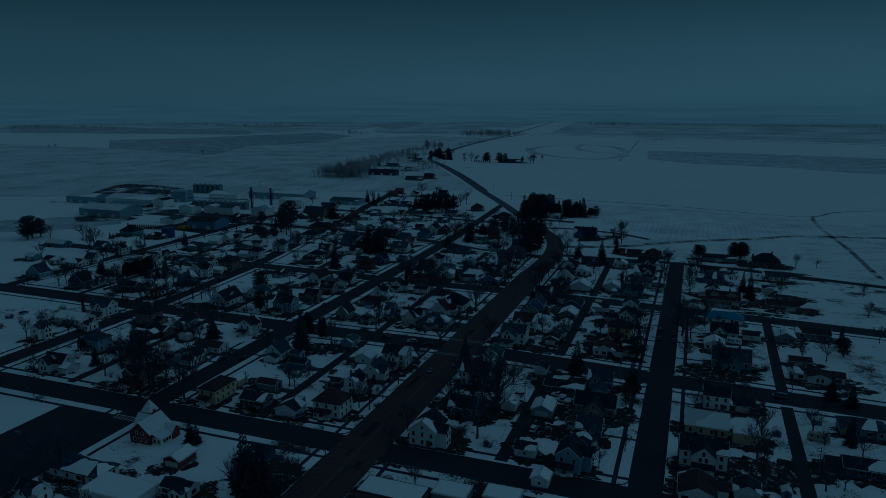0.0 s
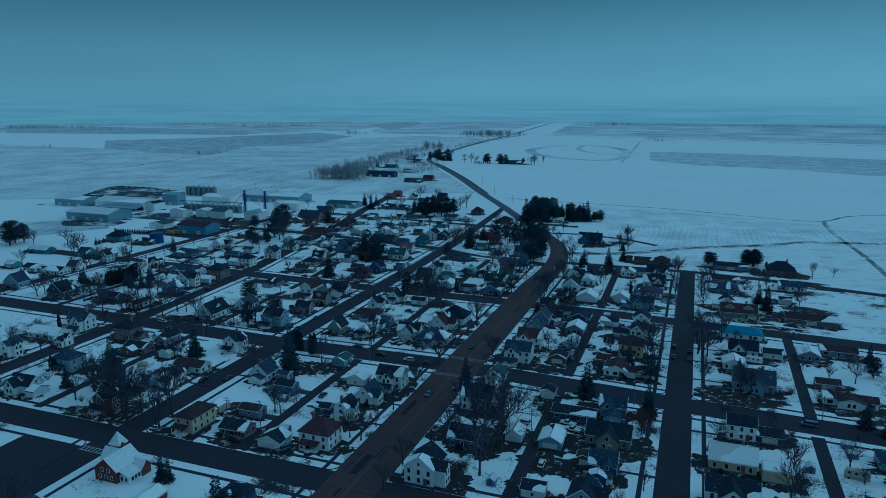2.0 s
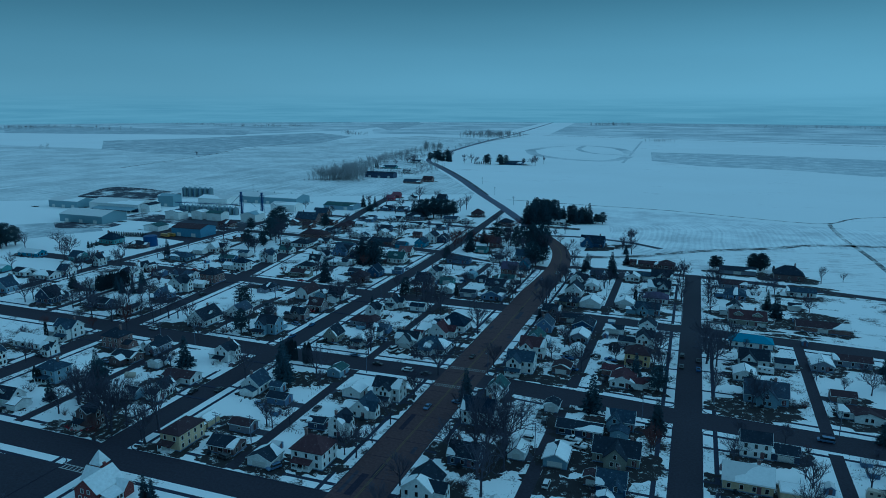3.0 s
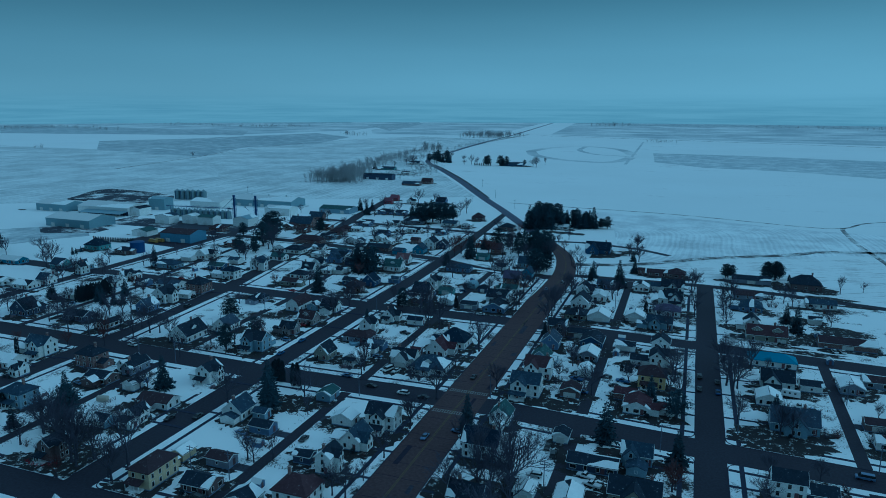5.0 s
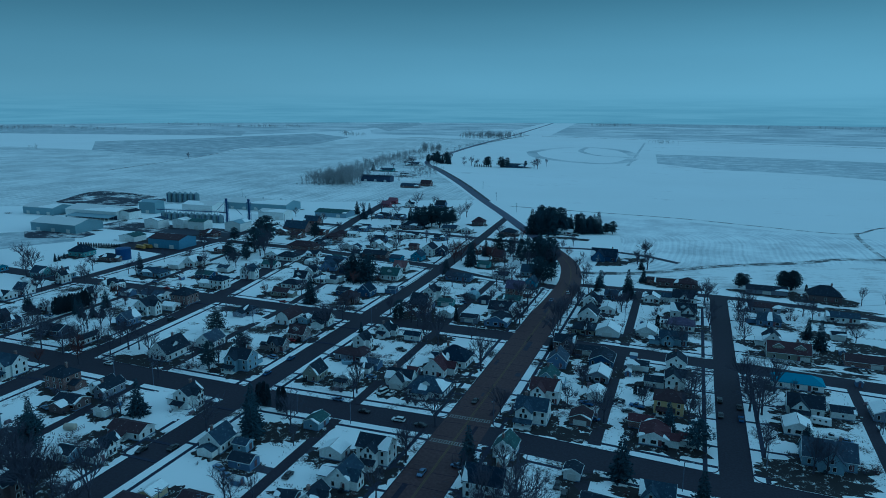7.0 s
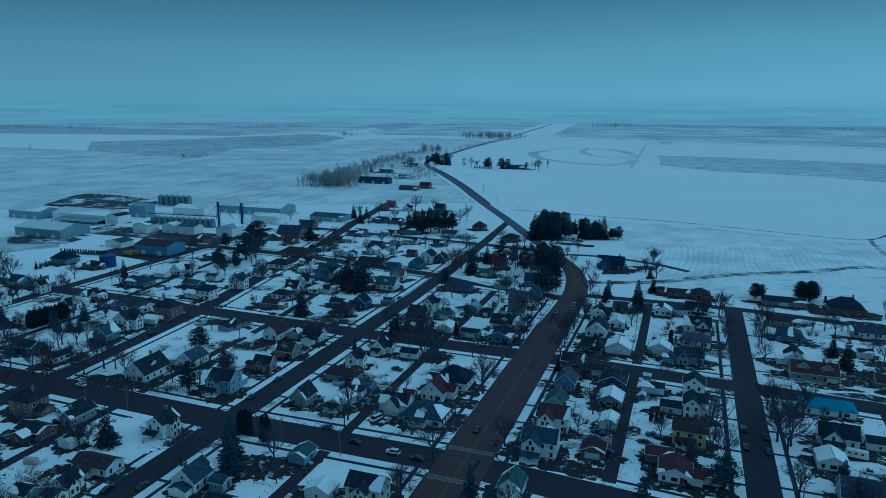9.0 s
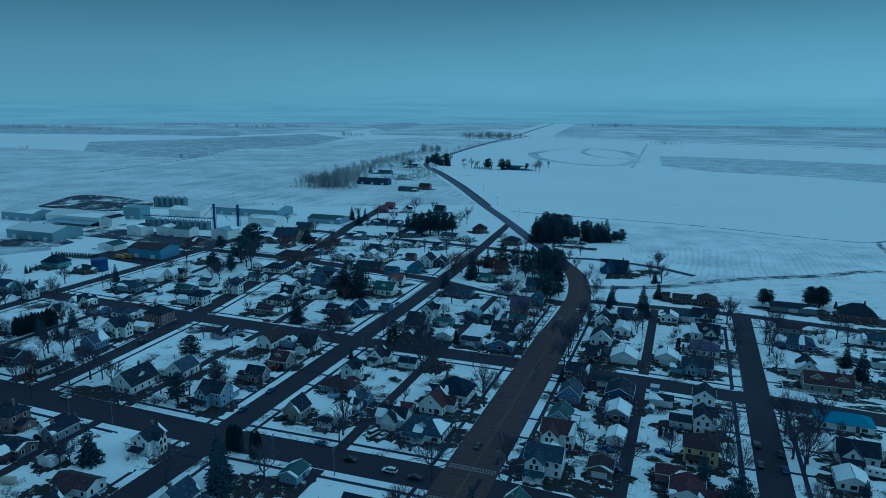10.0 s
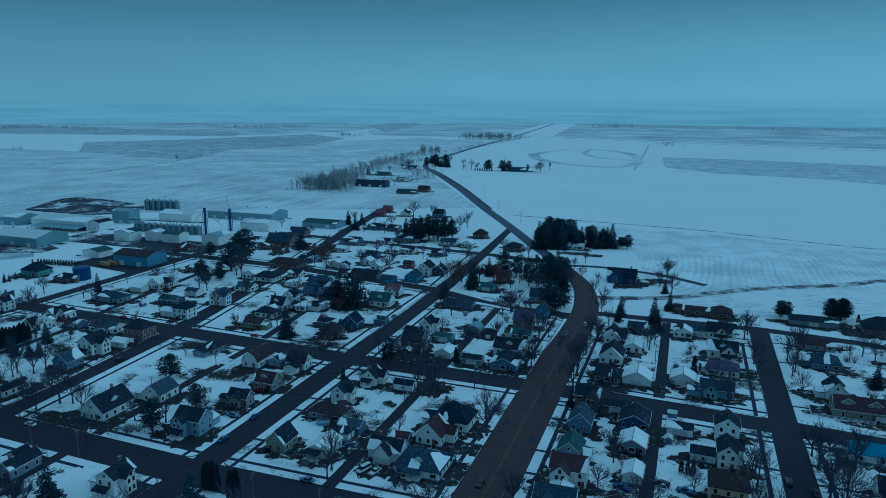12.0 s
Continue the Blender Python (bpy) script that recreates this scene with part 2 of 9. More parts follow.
CROSS_A = [(-500, 298), (-280, 294), (-190, 291), (-98, 292), (-7, 284), (170, 272)]
CROSS_B = [(-500, 412), (-190, 398), (-98, 397), (-7, 392), (170, 376)]
CROSS_C = [(-460, 555), (-320, 548), (-200, 528), (-150, 505), (-98, 500)]
CROSS_D = [(-400, 662), (-280, 648), (-190, 640), (-145, 632)]
road("road_east", [(-7.2, -580), (-7.2, 516)], 10.0, M_ASPHALT, 0.04, M1)
road("road_west", WEST, [11.0, 11.0, 10.0, 8.5, 7.0], M_ASPHALT, 0.04, M1)
road("road_far_west", FAR_WEST, 11.0, M_ASPHALT, 0.04, M1)
road("road_outer_west", [(-405, -580), (-405, 640)], 10.0, M_ASPHALT, 0.04, M1)
road("cross_south", CROSS_S, 12.0, M_ASPHALT, 0.05, M1)
road("cross_middle", CROSS_A, 14.0, M_ASPHALT, 0.05, M1)
road("cross_north", CROSS_B, 13.0, M_ASPHALT, 0.05, M1)
road("cross_far", CROSS_C, 11.0, M_ASPHALT, 0.05, M1)
road("cross_edge", CROSS_D, 10.0, M_ASPHALT, 0.05, M1)
road("cross_east_end", [(-92, 511), (-50, 512), (-7, 513), (38, 507), (68, 499), (130, 484)], 8.0, M_ASPHALT, 0.05, M1)


# ---- town blocks, kerbs, walks and alleys ----
KERB = 0.15


def line_at(pts, u, axis):
    """The other coordinate of a bent street's middle at u along the axis (0: x, 1: y)."""
    pts = sorted(pts, key=lambda p: p[axis])
    for a, b in zip(pts, pts[1:]):
        if u <= b[axis] or b is pts[-1]:
            k = (u - a[axis]) / (b[axis] - a[axis])
            return a[1 - axis] + k * (b[1 - axis] - a[1 - axis])


NS = {"w3": ([(-405, 0), (-405, 700)], 5.0), "fw": (FAR_WEST, 5.5), "w": (WEST, 5.5), "m": ([(-98, 60), (-98, 600)], 8.75), "e": ([(-7.2, 60), (-7.2, 600)], 5.0), "x": ([(135, 60), (110, 600)], 0.0)}
EW = {"o": ([(-500, 90), (200, 90)], 0.0), "s": (CROSS_S, 6.0), "a": (CROSS_A, 7.0), "b": (CROSS_B, 6.5), "c": (CROSS_C, 5.5), "d": (CROSS_D, 5.0)}


def corner(ns, side_x, ew, side_y, inset=0.0):
    (px, hx), (py, hy) = NS[ns], EW[ew]
    x, y = px[0][0], py[0][1]
    for _ in range(4):
        x = line_at(px, y, 1) + side_x * (hx + inset)
        y = line_at(py, x, 0) + side_y * (hy + inset)
    return x, y


def rounded(pts, r=4.0):
    out = []
    n = len(pts)
    for i, p in enumerate(pts):
        p, a, b = Vector(p), Vector(pts[i - 1]), Vector(pts[(i + 1) % n])
        u, v = (a - p).normalized(), (b - p).normalized()
        for k in range(5):
            t = k / 4
            out.append(tuple(p + u * r * (1 - t) ** 2 + v * r * t ** 2))
    return out


def block(name, w, e, s, n):
    """One raised city block: snowy lawn with a kerb, and the walk that runs round it behind a snowy verge."""
    pts = [corner(w, 1, s, 1), corner(e, -1, s, 1), corner(e, -1, n, -1), corner(w, 1, n, -1)]
    bm = empty_bm()
    add_prism(bm, rounded(pts), -0.3, KERB)
    tagged(part(name, bm, M_LAWN), "snowy lawns of a city block with bare patches", "lawn", kind="structure")
    bm = empty_bm()
    rim = [corner(w, 1, s, 1, -0.0), corner(e, -1, s, 1), corner(e, -1, n, -1), corner(w, 1, n, -1)]
    rim = rounded(rim)
    for a, b in zip(rim, rim[1:] + rim[:1]):
        if (Vector(a) - Vector(b)).length > 0.01:
            strip(bm, [a, b], 0.3, -0.3, KERB + 0.012)
    tagged(part("kerb", bm, M_WALK), "grey concrete kerb along the street", "kerb", kind="structure")
    bm = empty_bm()
    ins = [corner(w, 1, s, 1, 4.2), corner(e, -1, s, 1, 4.2), corner(e, -1, n, -1, 4.2), corner(w, 1, n, -1, 4.2)]
    for i in range(4):
        a, b = Vector(ins[i]), Vector(ins[(i + 1) % 4])
        d = (b - a).normalized() * 4.0
        strip(bm, [tuple(a - d), tuple(b + d)], 1.5, 0.0, KERB + 0.008 + 0.004 * (i % 2))
    tagged(part("walk", bm, M_WALK), "swept concrete sidewalk round the block", "sidewalk", kind="structure")


for i, (w, e) in enumerate((("w3", "fw"), ("fw", "w"), ("w", "m"), ("m", "e"), ("e", "x"))):
    for j, (s, n) in enumerate((("o", "s"), ("s", "a"), ("a", "b"), ("b", "c"), ("c", "d"))):
        if n == "d" and w in ("m", "e", "w"):
            continue
        if (w, s) in (("e", "b"),):
            continue
        block("lawn_block_%d" % (i * 5 + j + 1), w, e, s, n)

# irregular lawns at the edge of town
for name, pts in (
    ("lawn_north_of_grove", [(-185, 528), (-150, 512), (-110, 507), (-121, 572), (-148, 626), (-188, 633)]),
    ("lawn_east_edge", [(-2, 400), (125, 390), (118, 480), (66, 494), (37, 502), (-2, 508)]),
    ("lawn_curve", [(-88, 404), (-12, 398), (-12, 507), (-89, 506)]),
):
    bm = empty_bm()
    add_prism(bm, rounded(pts), -0.3, KERB - 0.003)
    tagged(part(name, bm, M_LAWN), "snowy lawns at the edge of town", "lawn", kind="structure")

ALLEY = "narrow dark alley between back yards"
for name, line in (
    ("alley_1", [(-52, 196), (-52, 283)]), ("alley_2", [(-52, 297), (-52, 388)]), ("alley_3", [(-52, 403), (-53, 507)]),
    ("alley_4", [(38, 194), (39, 272)]), ("alley_5", [(39, 288), (41, 384)]),
    ("alley_6", [(-143, 196), (-144, 284)]), ("alley_7", [(-144, 298), (-145, 391)]), ("alley_8", [(-145, 404), (-146, 500)]),
    ("alley_9", [(-236, 197), (-237, 286)]), ("alley_10", [(-238, 300), (-240, 394)]), ("alley_11", [(-242, 408), (-252, 502)]),
    ("alley_12", [(-250, 516), (-262, 632)]), ("alley_13", [(-345, 300), (-345, 398)]), ("alley_14", [(-352, 412), (-362, 505)]),
):
    bm = empty_bm()
    strip(bm, line, 4.4, 0.0, KERB + 0.03)
    tagged(part(name, bm, M_ASPHALT), ALLEY, "alley", kind="structure")

# centre lines and crossings on the main street
M_YELLOW = surface("road_yellow", (0.17, 0.115, 0.035), 0.8, 4, 0.3)
M_WHITE_LINE = surface("road_white", (0.26, 0.26, 0.25), 0.8, 4, 0.35)
for dx in (-0.25, 0.25):
    bm = empty_bm()
    strip(bm, [(x + dx, y) for x, y in smooth_line(HIGHWAY[:8])], 0.18, 0.0, 0.075)
    tagged(part("centre_line", bm, M_YELLOW), "worn double yellow centre line", "road marking", kind="structure")
for yy in (281.5, 301.5):
    for k in range(17):
        bm = empty_bm()
        add_box(bm, -105.8 + k * 0.95, -105.5 + k * 0.95, yy - 0.9, yy + 0.9, 0.0, 0.072)
        tagged(part("crossing_bar", bm, M_WHITE_LINE), "worn white crossing bar", "road marking", kind="structure")
    for s in (-1, 1):
        bm = empty_bm()
        add_box(bm, -106, -90, yy + s * 1.05 - 0.12, yy + s * 1.05 + 0.12, 0.0, 0.074)
        tagged(part("crossing_edge", bm, M_WHITE_LINE), "worn white crossing edge line", "road marking", kind="structure")
M_FRESH_LINE = surface("fresh_road_white", (0.42, 0.42, 0.41), 0.8, 4, 0.35)
for k in range(8):
    bm = empty_bm()
    add_box(bm, -195.2 + k * 1.62, -194.8 + k * 1.62, 178.0, 180.2, 0.0, 0.072)
    tagged(part("crossing_bar", bm, M_FRESH_LINE), "white crossing bar", "road marking", kind="structure")
for yy in (177.9, 180.3):
    bm = empty_bm()
    add_box(bm, -195.2, -183.5, yy - 0.15, yy + 0.15, 0.0, 0.074)
    tagged(part("crossing_edge", bm, M_FRESH_LINE), "white crossing edge line", "road marking", kind="structure")
# worn parking marks along both kerbs, old patches and tar seams
M_PATCH = surface("old_patch", (0.033, 0.025, 0.027), 0.85, 1.0, 0.3, 0.2)
M_WORN = surface("worn_lane", (0.062, 0.050, 0.045), 0.85, 0.8, 0.35, 0.15)
mark_rng = random.Random(5)
for y0, y1 in ((198, 276), (306, 384), (408, 470)):
    for side in (-1, 1):
        for k in range(int((y1 - y0) / 6.6)):
            bm = empty_bm()
            yy = y0 + k * 6.6
            xa = -98 + side * 6.3
            add_box(bm, xa - 1.1, xa + 1.1, yy - 0.07, yy + 0.07, 0.0, 0.073)
            tagged(part("parking_mark", bm, M_WORN), "worn parking mark", "road marking", kind="structure")
for k in range(26):
    bm = empty_bm()
    px, py = -98 + mark_rng.uniform(-7, 6), mark_rng.uniform(120, 470)
    add_box(bm, px, px + mark_rng.uniform(0.8, 2.5), py, py + mark_rng.uniform(3, 14), 0.0, 0.068 + k * 0.0001)
    tagged(part("road_patch", bm, M_PATCH if k % 2 else M_WORN), "old asphalt patch in the main street", "road patch", kind="structure")
for k in range(34):
    bm = empty_bm()
    py = 110 + k * 11 + mark_rng.uniform(-3, 3)
    strip(bm, [(-106, py), (-101, py + mark_rng.uniform(-0.5, 0.5)), (-95, py + mark_rng.uniform(-0.5, 0.5)), (-90, py + mark_rng.uniform(-0.4, 0.4))], 0.22, 0.0, 0.0705)
    tagged(part("tar_seam", bm, M_PATCH), "dark tar seam across the street", "road seam", kind="structure")


# ---- building materials ----
def siding(name, col, step=0.22, rough=0.6, var=0.10, deep=0.35):
    """Clapboards or courses: fine level lines in the relief, stained at two scales."""
    col = haze_tint(col)
    m, nt, bs, co = nodes_of(name)
    sep = nt.nodes.new("ShaderNodeSeparateXYZ")
    nt.links.new(co.outputs["Object"], sep.inputs[0])
    saw = calc(nt, "FRACT", calc(nt, "DIVIDE", sep.outputs["Z"], step))
    a = noise_of(nt, co.outputs["Object"], 1.3, 4)
    b = noise_of(nt, co.outputs["Object"], 9.0, 3)
    c = mixed(nt, ramp_of_fac(nt, a), tuple(x * (1 - var * 1.6) for x in col), tuple(min(1, x * (1 + var)) for x in col))
    c = mixed(nt, calc(nt, "MULTIPLY", b, 0.16), c, tuple(x * 0.55 for x in col))
    c = mixed(nt, calc(nt, "MULTIPLY", calc(nt, "LESS_THAN", saw, 0.14), deep), c, tuple(x * 0.5 for x in col))
    nt.links.new(c, bs.inputs["Base Color"])
    bs.inputs["Roughness"].default_value = rough
    bs.inputs["Specular IOR Level"].default_value = 0.25
    bump(nt, bs, saw, 0.35, 0.02)
    return m


def shingles(name, col, snowy=0.0):
    """Asphalt shingles: courses, weathered blotches and, where asked, a dusting of snow caught in them."""
    col = haze_tint(col)
    m, nt, bs, co = nodes_of(name)
    sep = nt.nodes.new("ShaderNodeSeparateXYZ")
    nt.links.new(co.outputs["Object"], sep.inputs[0])
    saw = calc(nt, "FRACT", calc(nt, "DIVIDE", sep.outputs["Z"], 0.16))
    a = noise_of(nt, co.outputs["Object"], 0.9, 5, 0.7)
    b = noise_of(nt, co.outputs["Object"], 7.0, 4, 0.7)
    c = mixed(nt, ramp_of_fac(nt, a), tuple(x * 0.72 for x in col), tuple(x * 1.3 for x in col))
    c = mixed(nt, calc(nt, "MULTIPLY", ramp_of_fac(nt, b), 0.4), c, tuple(x * 0.55 for x in col))
    c = mixed(nt, calc(nt, "MULTIPLY", calc(nt, "LESS_THAN", saw, 0.18), 0.35), c, tuple(x * 0.5 for x in col))
    r = ramp_of(nt, [(0.60 - snowy * 0.3, (0, 0, 0)), (0.68 - snowy * 0.3, (1, 1, 1))])
    nt.links.new(calc(nt, "ADD", calc(nt, "MULTIPLY", a, 0.7), calc(nt, "MULTIPLY", b, 0.3)), r.inputs["Fac"])
    c = mixed(nt, calc(nt, "MULTIPLY", r.outputs["Color"], 0.55), c, SNOW)
    nt.links.new(c, bs.inputs["Base Color"])
    bs.inputs["Roughness"].default_value = 0.85
    bs.inputs["Specular IOR Level"].default_value = 0.12
    bump(nt, bs, b, 0.3, 0.02)
    return m


def brickwork(name, col, mortar=(0.32, 0.30, 0.28)):
    col = haze_tint(col)
    m, nt, bs, co = nodes_of(name)
    sep = nt.nodes.new("ShaderNodeSeparateXYZ")
    nt.links.new(co.outputs["Object"], sep.inputs[0])
    cmb = nt.nodes.new("ShaderNodeCombineXYZ")
    nt.links.new(calc(nt, "ADD", sep.outputs["X"], sep.outputs["Y"]), cmb.inputs["X"])
    nt.links.new(sep.outputs["Z"], cmb.inputs["Y"])
    br = nt.nodes.new("ShaderNodeTexBrick")
    br.inputs["Scale"].default_value = 1.0
    br.inputs["Brick Width"].default_value, br.inputs["Row Height"].default_value = 0.23, 0.08
    br.inputs["Mortar Size"].default_value = 0.008
    br.inputs["Color1"].default_value = (*col, 1)
    br.inputs["Color2"].default_value = (*(x * 0.65 for x in col), 1)
    br.inputs["Mortar"].default_value = (*mortar, 1)
    nt.links.new(cmb.outputs[0], br.inputs["Vector"])
    a = noise_of(nt, co.outputs["Object"], 0.8, 5)
    c = mixed(nt, calc(nt, "MULTIPLY", a, 0.5), br.outputs["Color"], tuple(x * 0.6 for x in col))
    nt.links.new(c, bs.inputs["Base Color"])
    bs.inputs["Roughness"].default_value = 0.9
    bump(nt, bs, br.outputs["Fac"], 0.3, 0.01)
    return m


WALLS = {
    "white": ("white clapboard", siding("white_clapboard", (0.74, 0.75, 0.74))),
    "cream": ("cream clapboard", siding("cream_clapboard", (0.50, 0.43, 0.28))),
    "yellow": ("pale yellow clapboard", siding("yellow_clapboard", (0.55, 0.44, 0.22))),
    "tan": ("tan clapboard", siding("tan_clapboard", (0.27, 0.23, 0.18))),
    "grey": ("grey clapboard", siding("grey_clapboard", (0.17, 0.18, 0.19))),
    "blue": ("pale blue clapboard", siding("blue_clapboard", (0.25, 0.32, 0.40))),
    "azure": ("blue painted", siding("azure_clapboard", (0.085, 0.21, 0.33))),
    "steelblue": ("blue ribbed steel", siding("steelblue_sheet", (0.15, 0.24, 0.36), 0.4)),
    "navy": ("navy blue clapboard", siding("navy_clapboard", (0.045, 0.08, 0.17))),
    "teal": ("blue-green clapboard", siding("teal_clapboard", (0.16, 0.28, 0.30))),
    "sage": ("grey-green clapboard", siding("sage_clapboard", (0.29, 0.235, 0.125))),
    "brown": ("brown clapboard", siding("brown_clapboard", (0.14, 0.09, 0.06))),
    "dark": ("dark weathered", siding("dark_clapboard", (0.06, 0.062, 0.072))),
    "redbarn": ("barn-red board", siding("red_boards", (0.20, 0.028, 0.032), 0.4)),
    "steel": ("ribbed steel", surface("galvanised_steel", (0.27, 0.35, 0.41), 0.45, 3, 0.15, 0.2, 0.5)),
    "brick": ("brown brick", brickwork("brown_brick", (0.20, 0.095, 0.06))),
    "redbrick": ("red brick", brickwork("red_brick", (0.14, 0.024, 0.020), (0.16, 0.09, 0.08))),
    "tanbrick": ("tan brick", brickwork("tan_brick", (0.30, 0.22, 0.15))),
}
ROOFS = {
    "dark": ("dark shingle", shingles("dark_shingles", (0.030, 0.031, 0.031))),
    "slate": ("grey-blue shingle", shingles("slate_shingles", (0.052, 0.058, 0.058), 0.05)),
    "grey": ("grey shingle", shingles("grey_shingles", (0.074, 0.074, 0.070), 0.05)),
    "brown": ("brown shingle", shingles("brown_shingles", (0.058, 0.034, 0.027))),
    "rust": ("rust-brown shingle", shingles("rust_shingles", (0.080, 0.040, 0.031))),
    "red": ("red-brown shingle", shingles("red_shingles", (0.075, 0.032, 0.027))),
    "orange": ("orange-red shingle", shingles("orange_shingles", (0.19, 0.095, 0.065))),
    "mauve": ("mauve shingle", shingles("mauve_shingles", (0.10, 0.07, 0.078), 0.05)),
    "navy": ("dark blue shingle", shingles("navy_shingles", (0.016, 0.026, 0.050))),
    "teal": ("blue-green metal", shingles("teal_roof", (0.06, 0.095, 0.10))),
    "bluemetal": ("bright blue metal", surface("blue_metal", (0.04, 0.17, 0.29), 0.5, 2, 0.1, 0.3)),
    "redbarn": ("red metal", surface("red_metal", (0.13, 0.028, 0.035), 0.5, 2, 0.15, 0.3)),
    "steel": ("ribbed steel", WALLS["steel"][1]),
    "snowy": ("snow-covered", shingles("snowy_shingles", (0.30, 0.30, 0.30), 1.0)),
}
M_TRIM = surface("white_trim", (0.72, 0.73, 0.73), 0.5, 3, 0.08)
M_GLASS = surface("window_glass", (0.018, 0.022, 0.028), 0.08, 2, 0.2)
M_SNOW = surface("roof_snow", SNOW, 0.9, 1.5, 0.06, 0.3)
M_BRICK = WALLS["brick"][1]
M_CONC = surface("foundation", (0.22, 0.22, 0.21), 0.9, 2, 0.2)
M_DOOR = surface("door_paint", (0.12, 0.05, 0.04), 0.5, 2, 0.2, 0.2, 0, 0.4)
M_GDOOR = surface("garage_door_paint", (0.60, 0.60, 0.58), 0.5, 2, 0.1)


def mesh_of(name, bm, *mats):
    me = bpy.data.meshes.new(name)
    bm.to_mesh(me)
    bm.free()
    for m in mats:
        me.materials.append(m)
    return me


def put(name, me, parent, m=None, label=""):
    ob = new(name, me)
    ob.parent = parent
    if m is not None:
        ob.matrix_basis = m
    return tagged(ob, label)


def frame_bm(w, h, t=0.09, deep=0.08, glazed=False):
    """A window's surround in the xz plane as one connected ring, its face at y = -deep; glazed: with its glass as a last face."""
    bm = empty_bm()

    def loop(dx, dz, y):
        return [bm.verts.new((sx * dx, y, sz * dz)) for sx, sz in ((-1, -1), (1, -1), (1, 1), (-1, 1))]

    ob, of = loop(w / 2 + t, h / 2 + t, 0.02), loop(w / 2 + t, h / 2 + t, -deep)
    nf, nb = loop(w / 2, h / 2, -deep), loop(w / 2, h / 2, -0.02)
    for a, b in ((ob, of), (of, nf), (nf, nb)):
        for i in range(4):
            j = (i + 1) % 4
            bm.faces.new((a[i], a[j], b[j], b[i]))
    if glazed:
        bm.faces.new(nb).material_index = 1
    return bm


def pane_bm(w, h):
    bm = empty_bm()
    add_box(bm, -w / 2, w / 2, -0.035, 0.01, -h / 2, h / 2)
    return bm


WIN = {k: (mesh_of("window_frame", frame_bm(*s), M_TRIM), mesh_of("pane", pane_bm(*s), M_GLASS)) for k, s in (("tall", (0.95, 1.5)), ("wide", (1.9, 1.35)), ("small", (0.75, 0.9)))}
FARWIN = {k: mesh_of("window", frame_bm(*s, glazed=True), M_TRIM, M_GLASS) for k, s in (("tall", (0.95, 1.5)), ("wide", (1.9, 1.35)), ("small", (0.75, 0.9)))}
bm = empty_bm()
add_box(bm, -0.5, 0.5, -0.07, 0.02, 0.0, 2.1)
add_box(bm, -0.6, -0.5, -0.1, 0.02, 0.0, 2.2)
add_box(bm, 0.5, 0.6, -0.1, 0.02, 0.0, 2.2)
add_box(bm, -0.5, 0.5, -0.1, 0.02, 2.1, 2.2)
DOOR = mesh_of("door", bm, M_DOOR)
GDOOR = {}
for gw in (2.6, 4.8):
    bm = empty_bm()
    for k in range(4):
        add_box(bm, -gw / 2, gw / 2, -0.06, 0.02, 0.05 + k * 0.54, 0.55 + k * 0.54)
    GDOOR[gw] = mesh_of("garage_door", bm, M_GDOOR)
bm = empty_bm()
add_box(bm, -0.45, 0.45, -0.35, 0.35, -1.5, 1.0)
add_box(bm, -0.55, 0.55, -0.45, 0.45, 1.0, 1.2)
add_box(bm, -0.2, 0.2, -0.15, 0.15, 1.2, 1.45)
CHIMNEY = mesh_of("chimney", bm, M_BRICK)


def slab(bm, quad, thick):
    """A slab under the quad (four points, counter-clockwise from above), its thickness straight down."""
    top = [bm.verts.new(p) for p in quad]
    low = [bm.verts.new((p[0], p[1], p[2] - thick)) for p in quad]
    n = len(quad)
    bm.faces.new(top)
    bm.faces.new(low[::-1])
    for i in range(n):
        j = (i + 1) % n
        bm.faces.new((top[i], low[i], low[j], top[j]))


def gable_walls(bm, x0, x1, y0, y1, h, rise, z0=0.0):
    """A house body with its gable ends, the ridge along x."""
    ym = (y0 + y1) / 2
    sec = [(y0, z0), (y1, z0), (y1, h), (ym, h + rise), (y0, h)]
    a = [bm.verts.new((x0, y, z)) for y, z in sec]
    b = [bm.verts.new((x1, y, z)) for y, z in sec]
    bm.faces.new(a[::-1])
    bm.faces.new(b)
    for i in range(5):
        j = (i + 1) % 5
        bm.faces.new((a[i], a[j], b[j], b[i]))


def gable_roof(bm, x0, x1, y0, y1, h, rise, over=0.45, thick=0.18, ends=0.35):
    ym, half = (y0 + y1) / 2, (y1 - y0) / 2
    drop = rise / half * over
    top = h + rise + thick
    for s, ye in ((-1, y0 - over), (1, y1 + over)):
        q = [(x0 - ends, ye, h - drop + thick), (x1 + ends, ye, h - drop + thick), (x1 + ends, ym, top), (x0 - ends, ym, top)]
        slab(bm, q if s < 0 else q[::-1], thick)


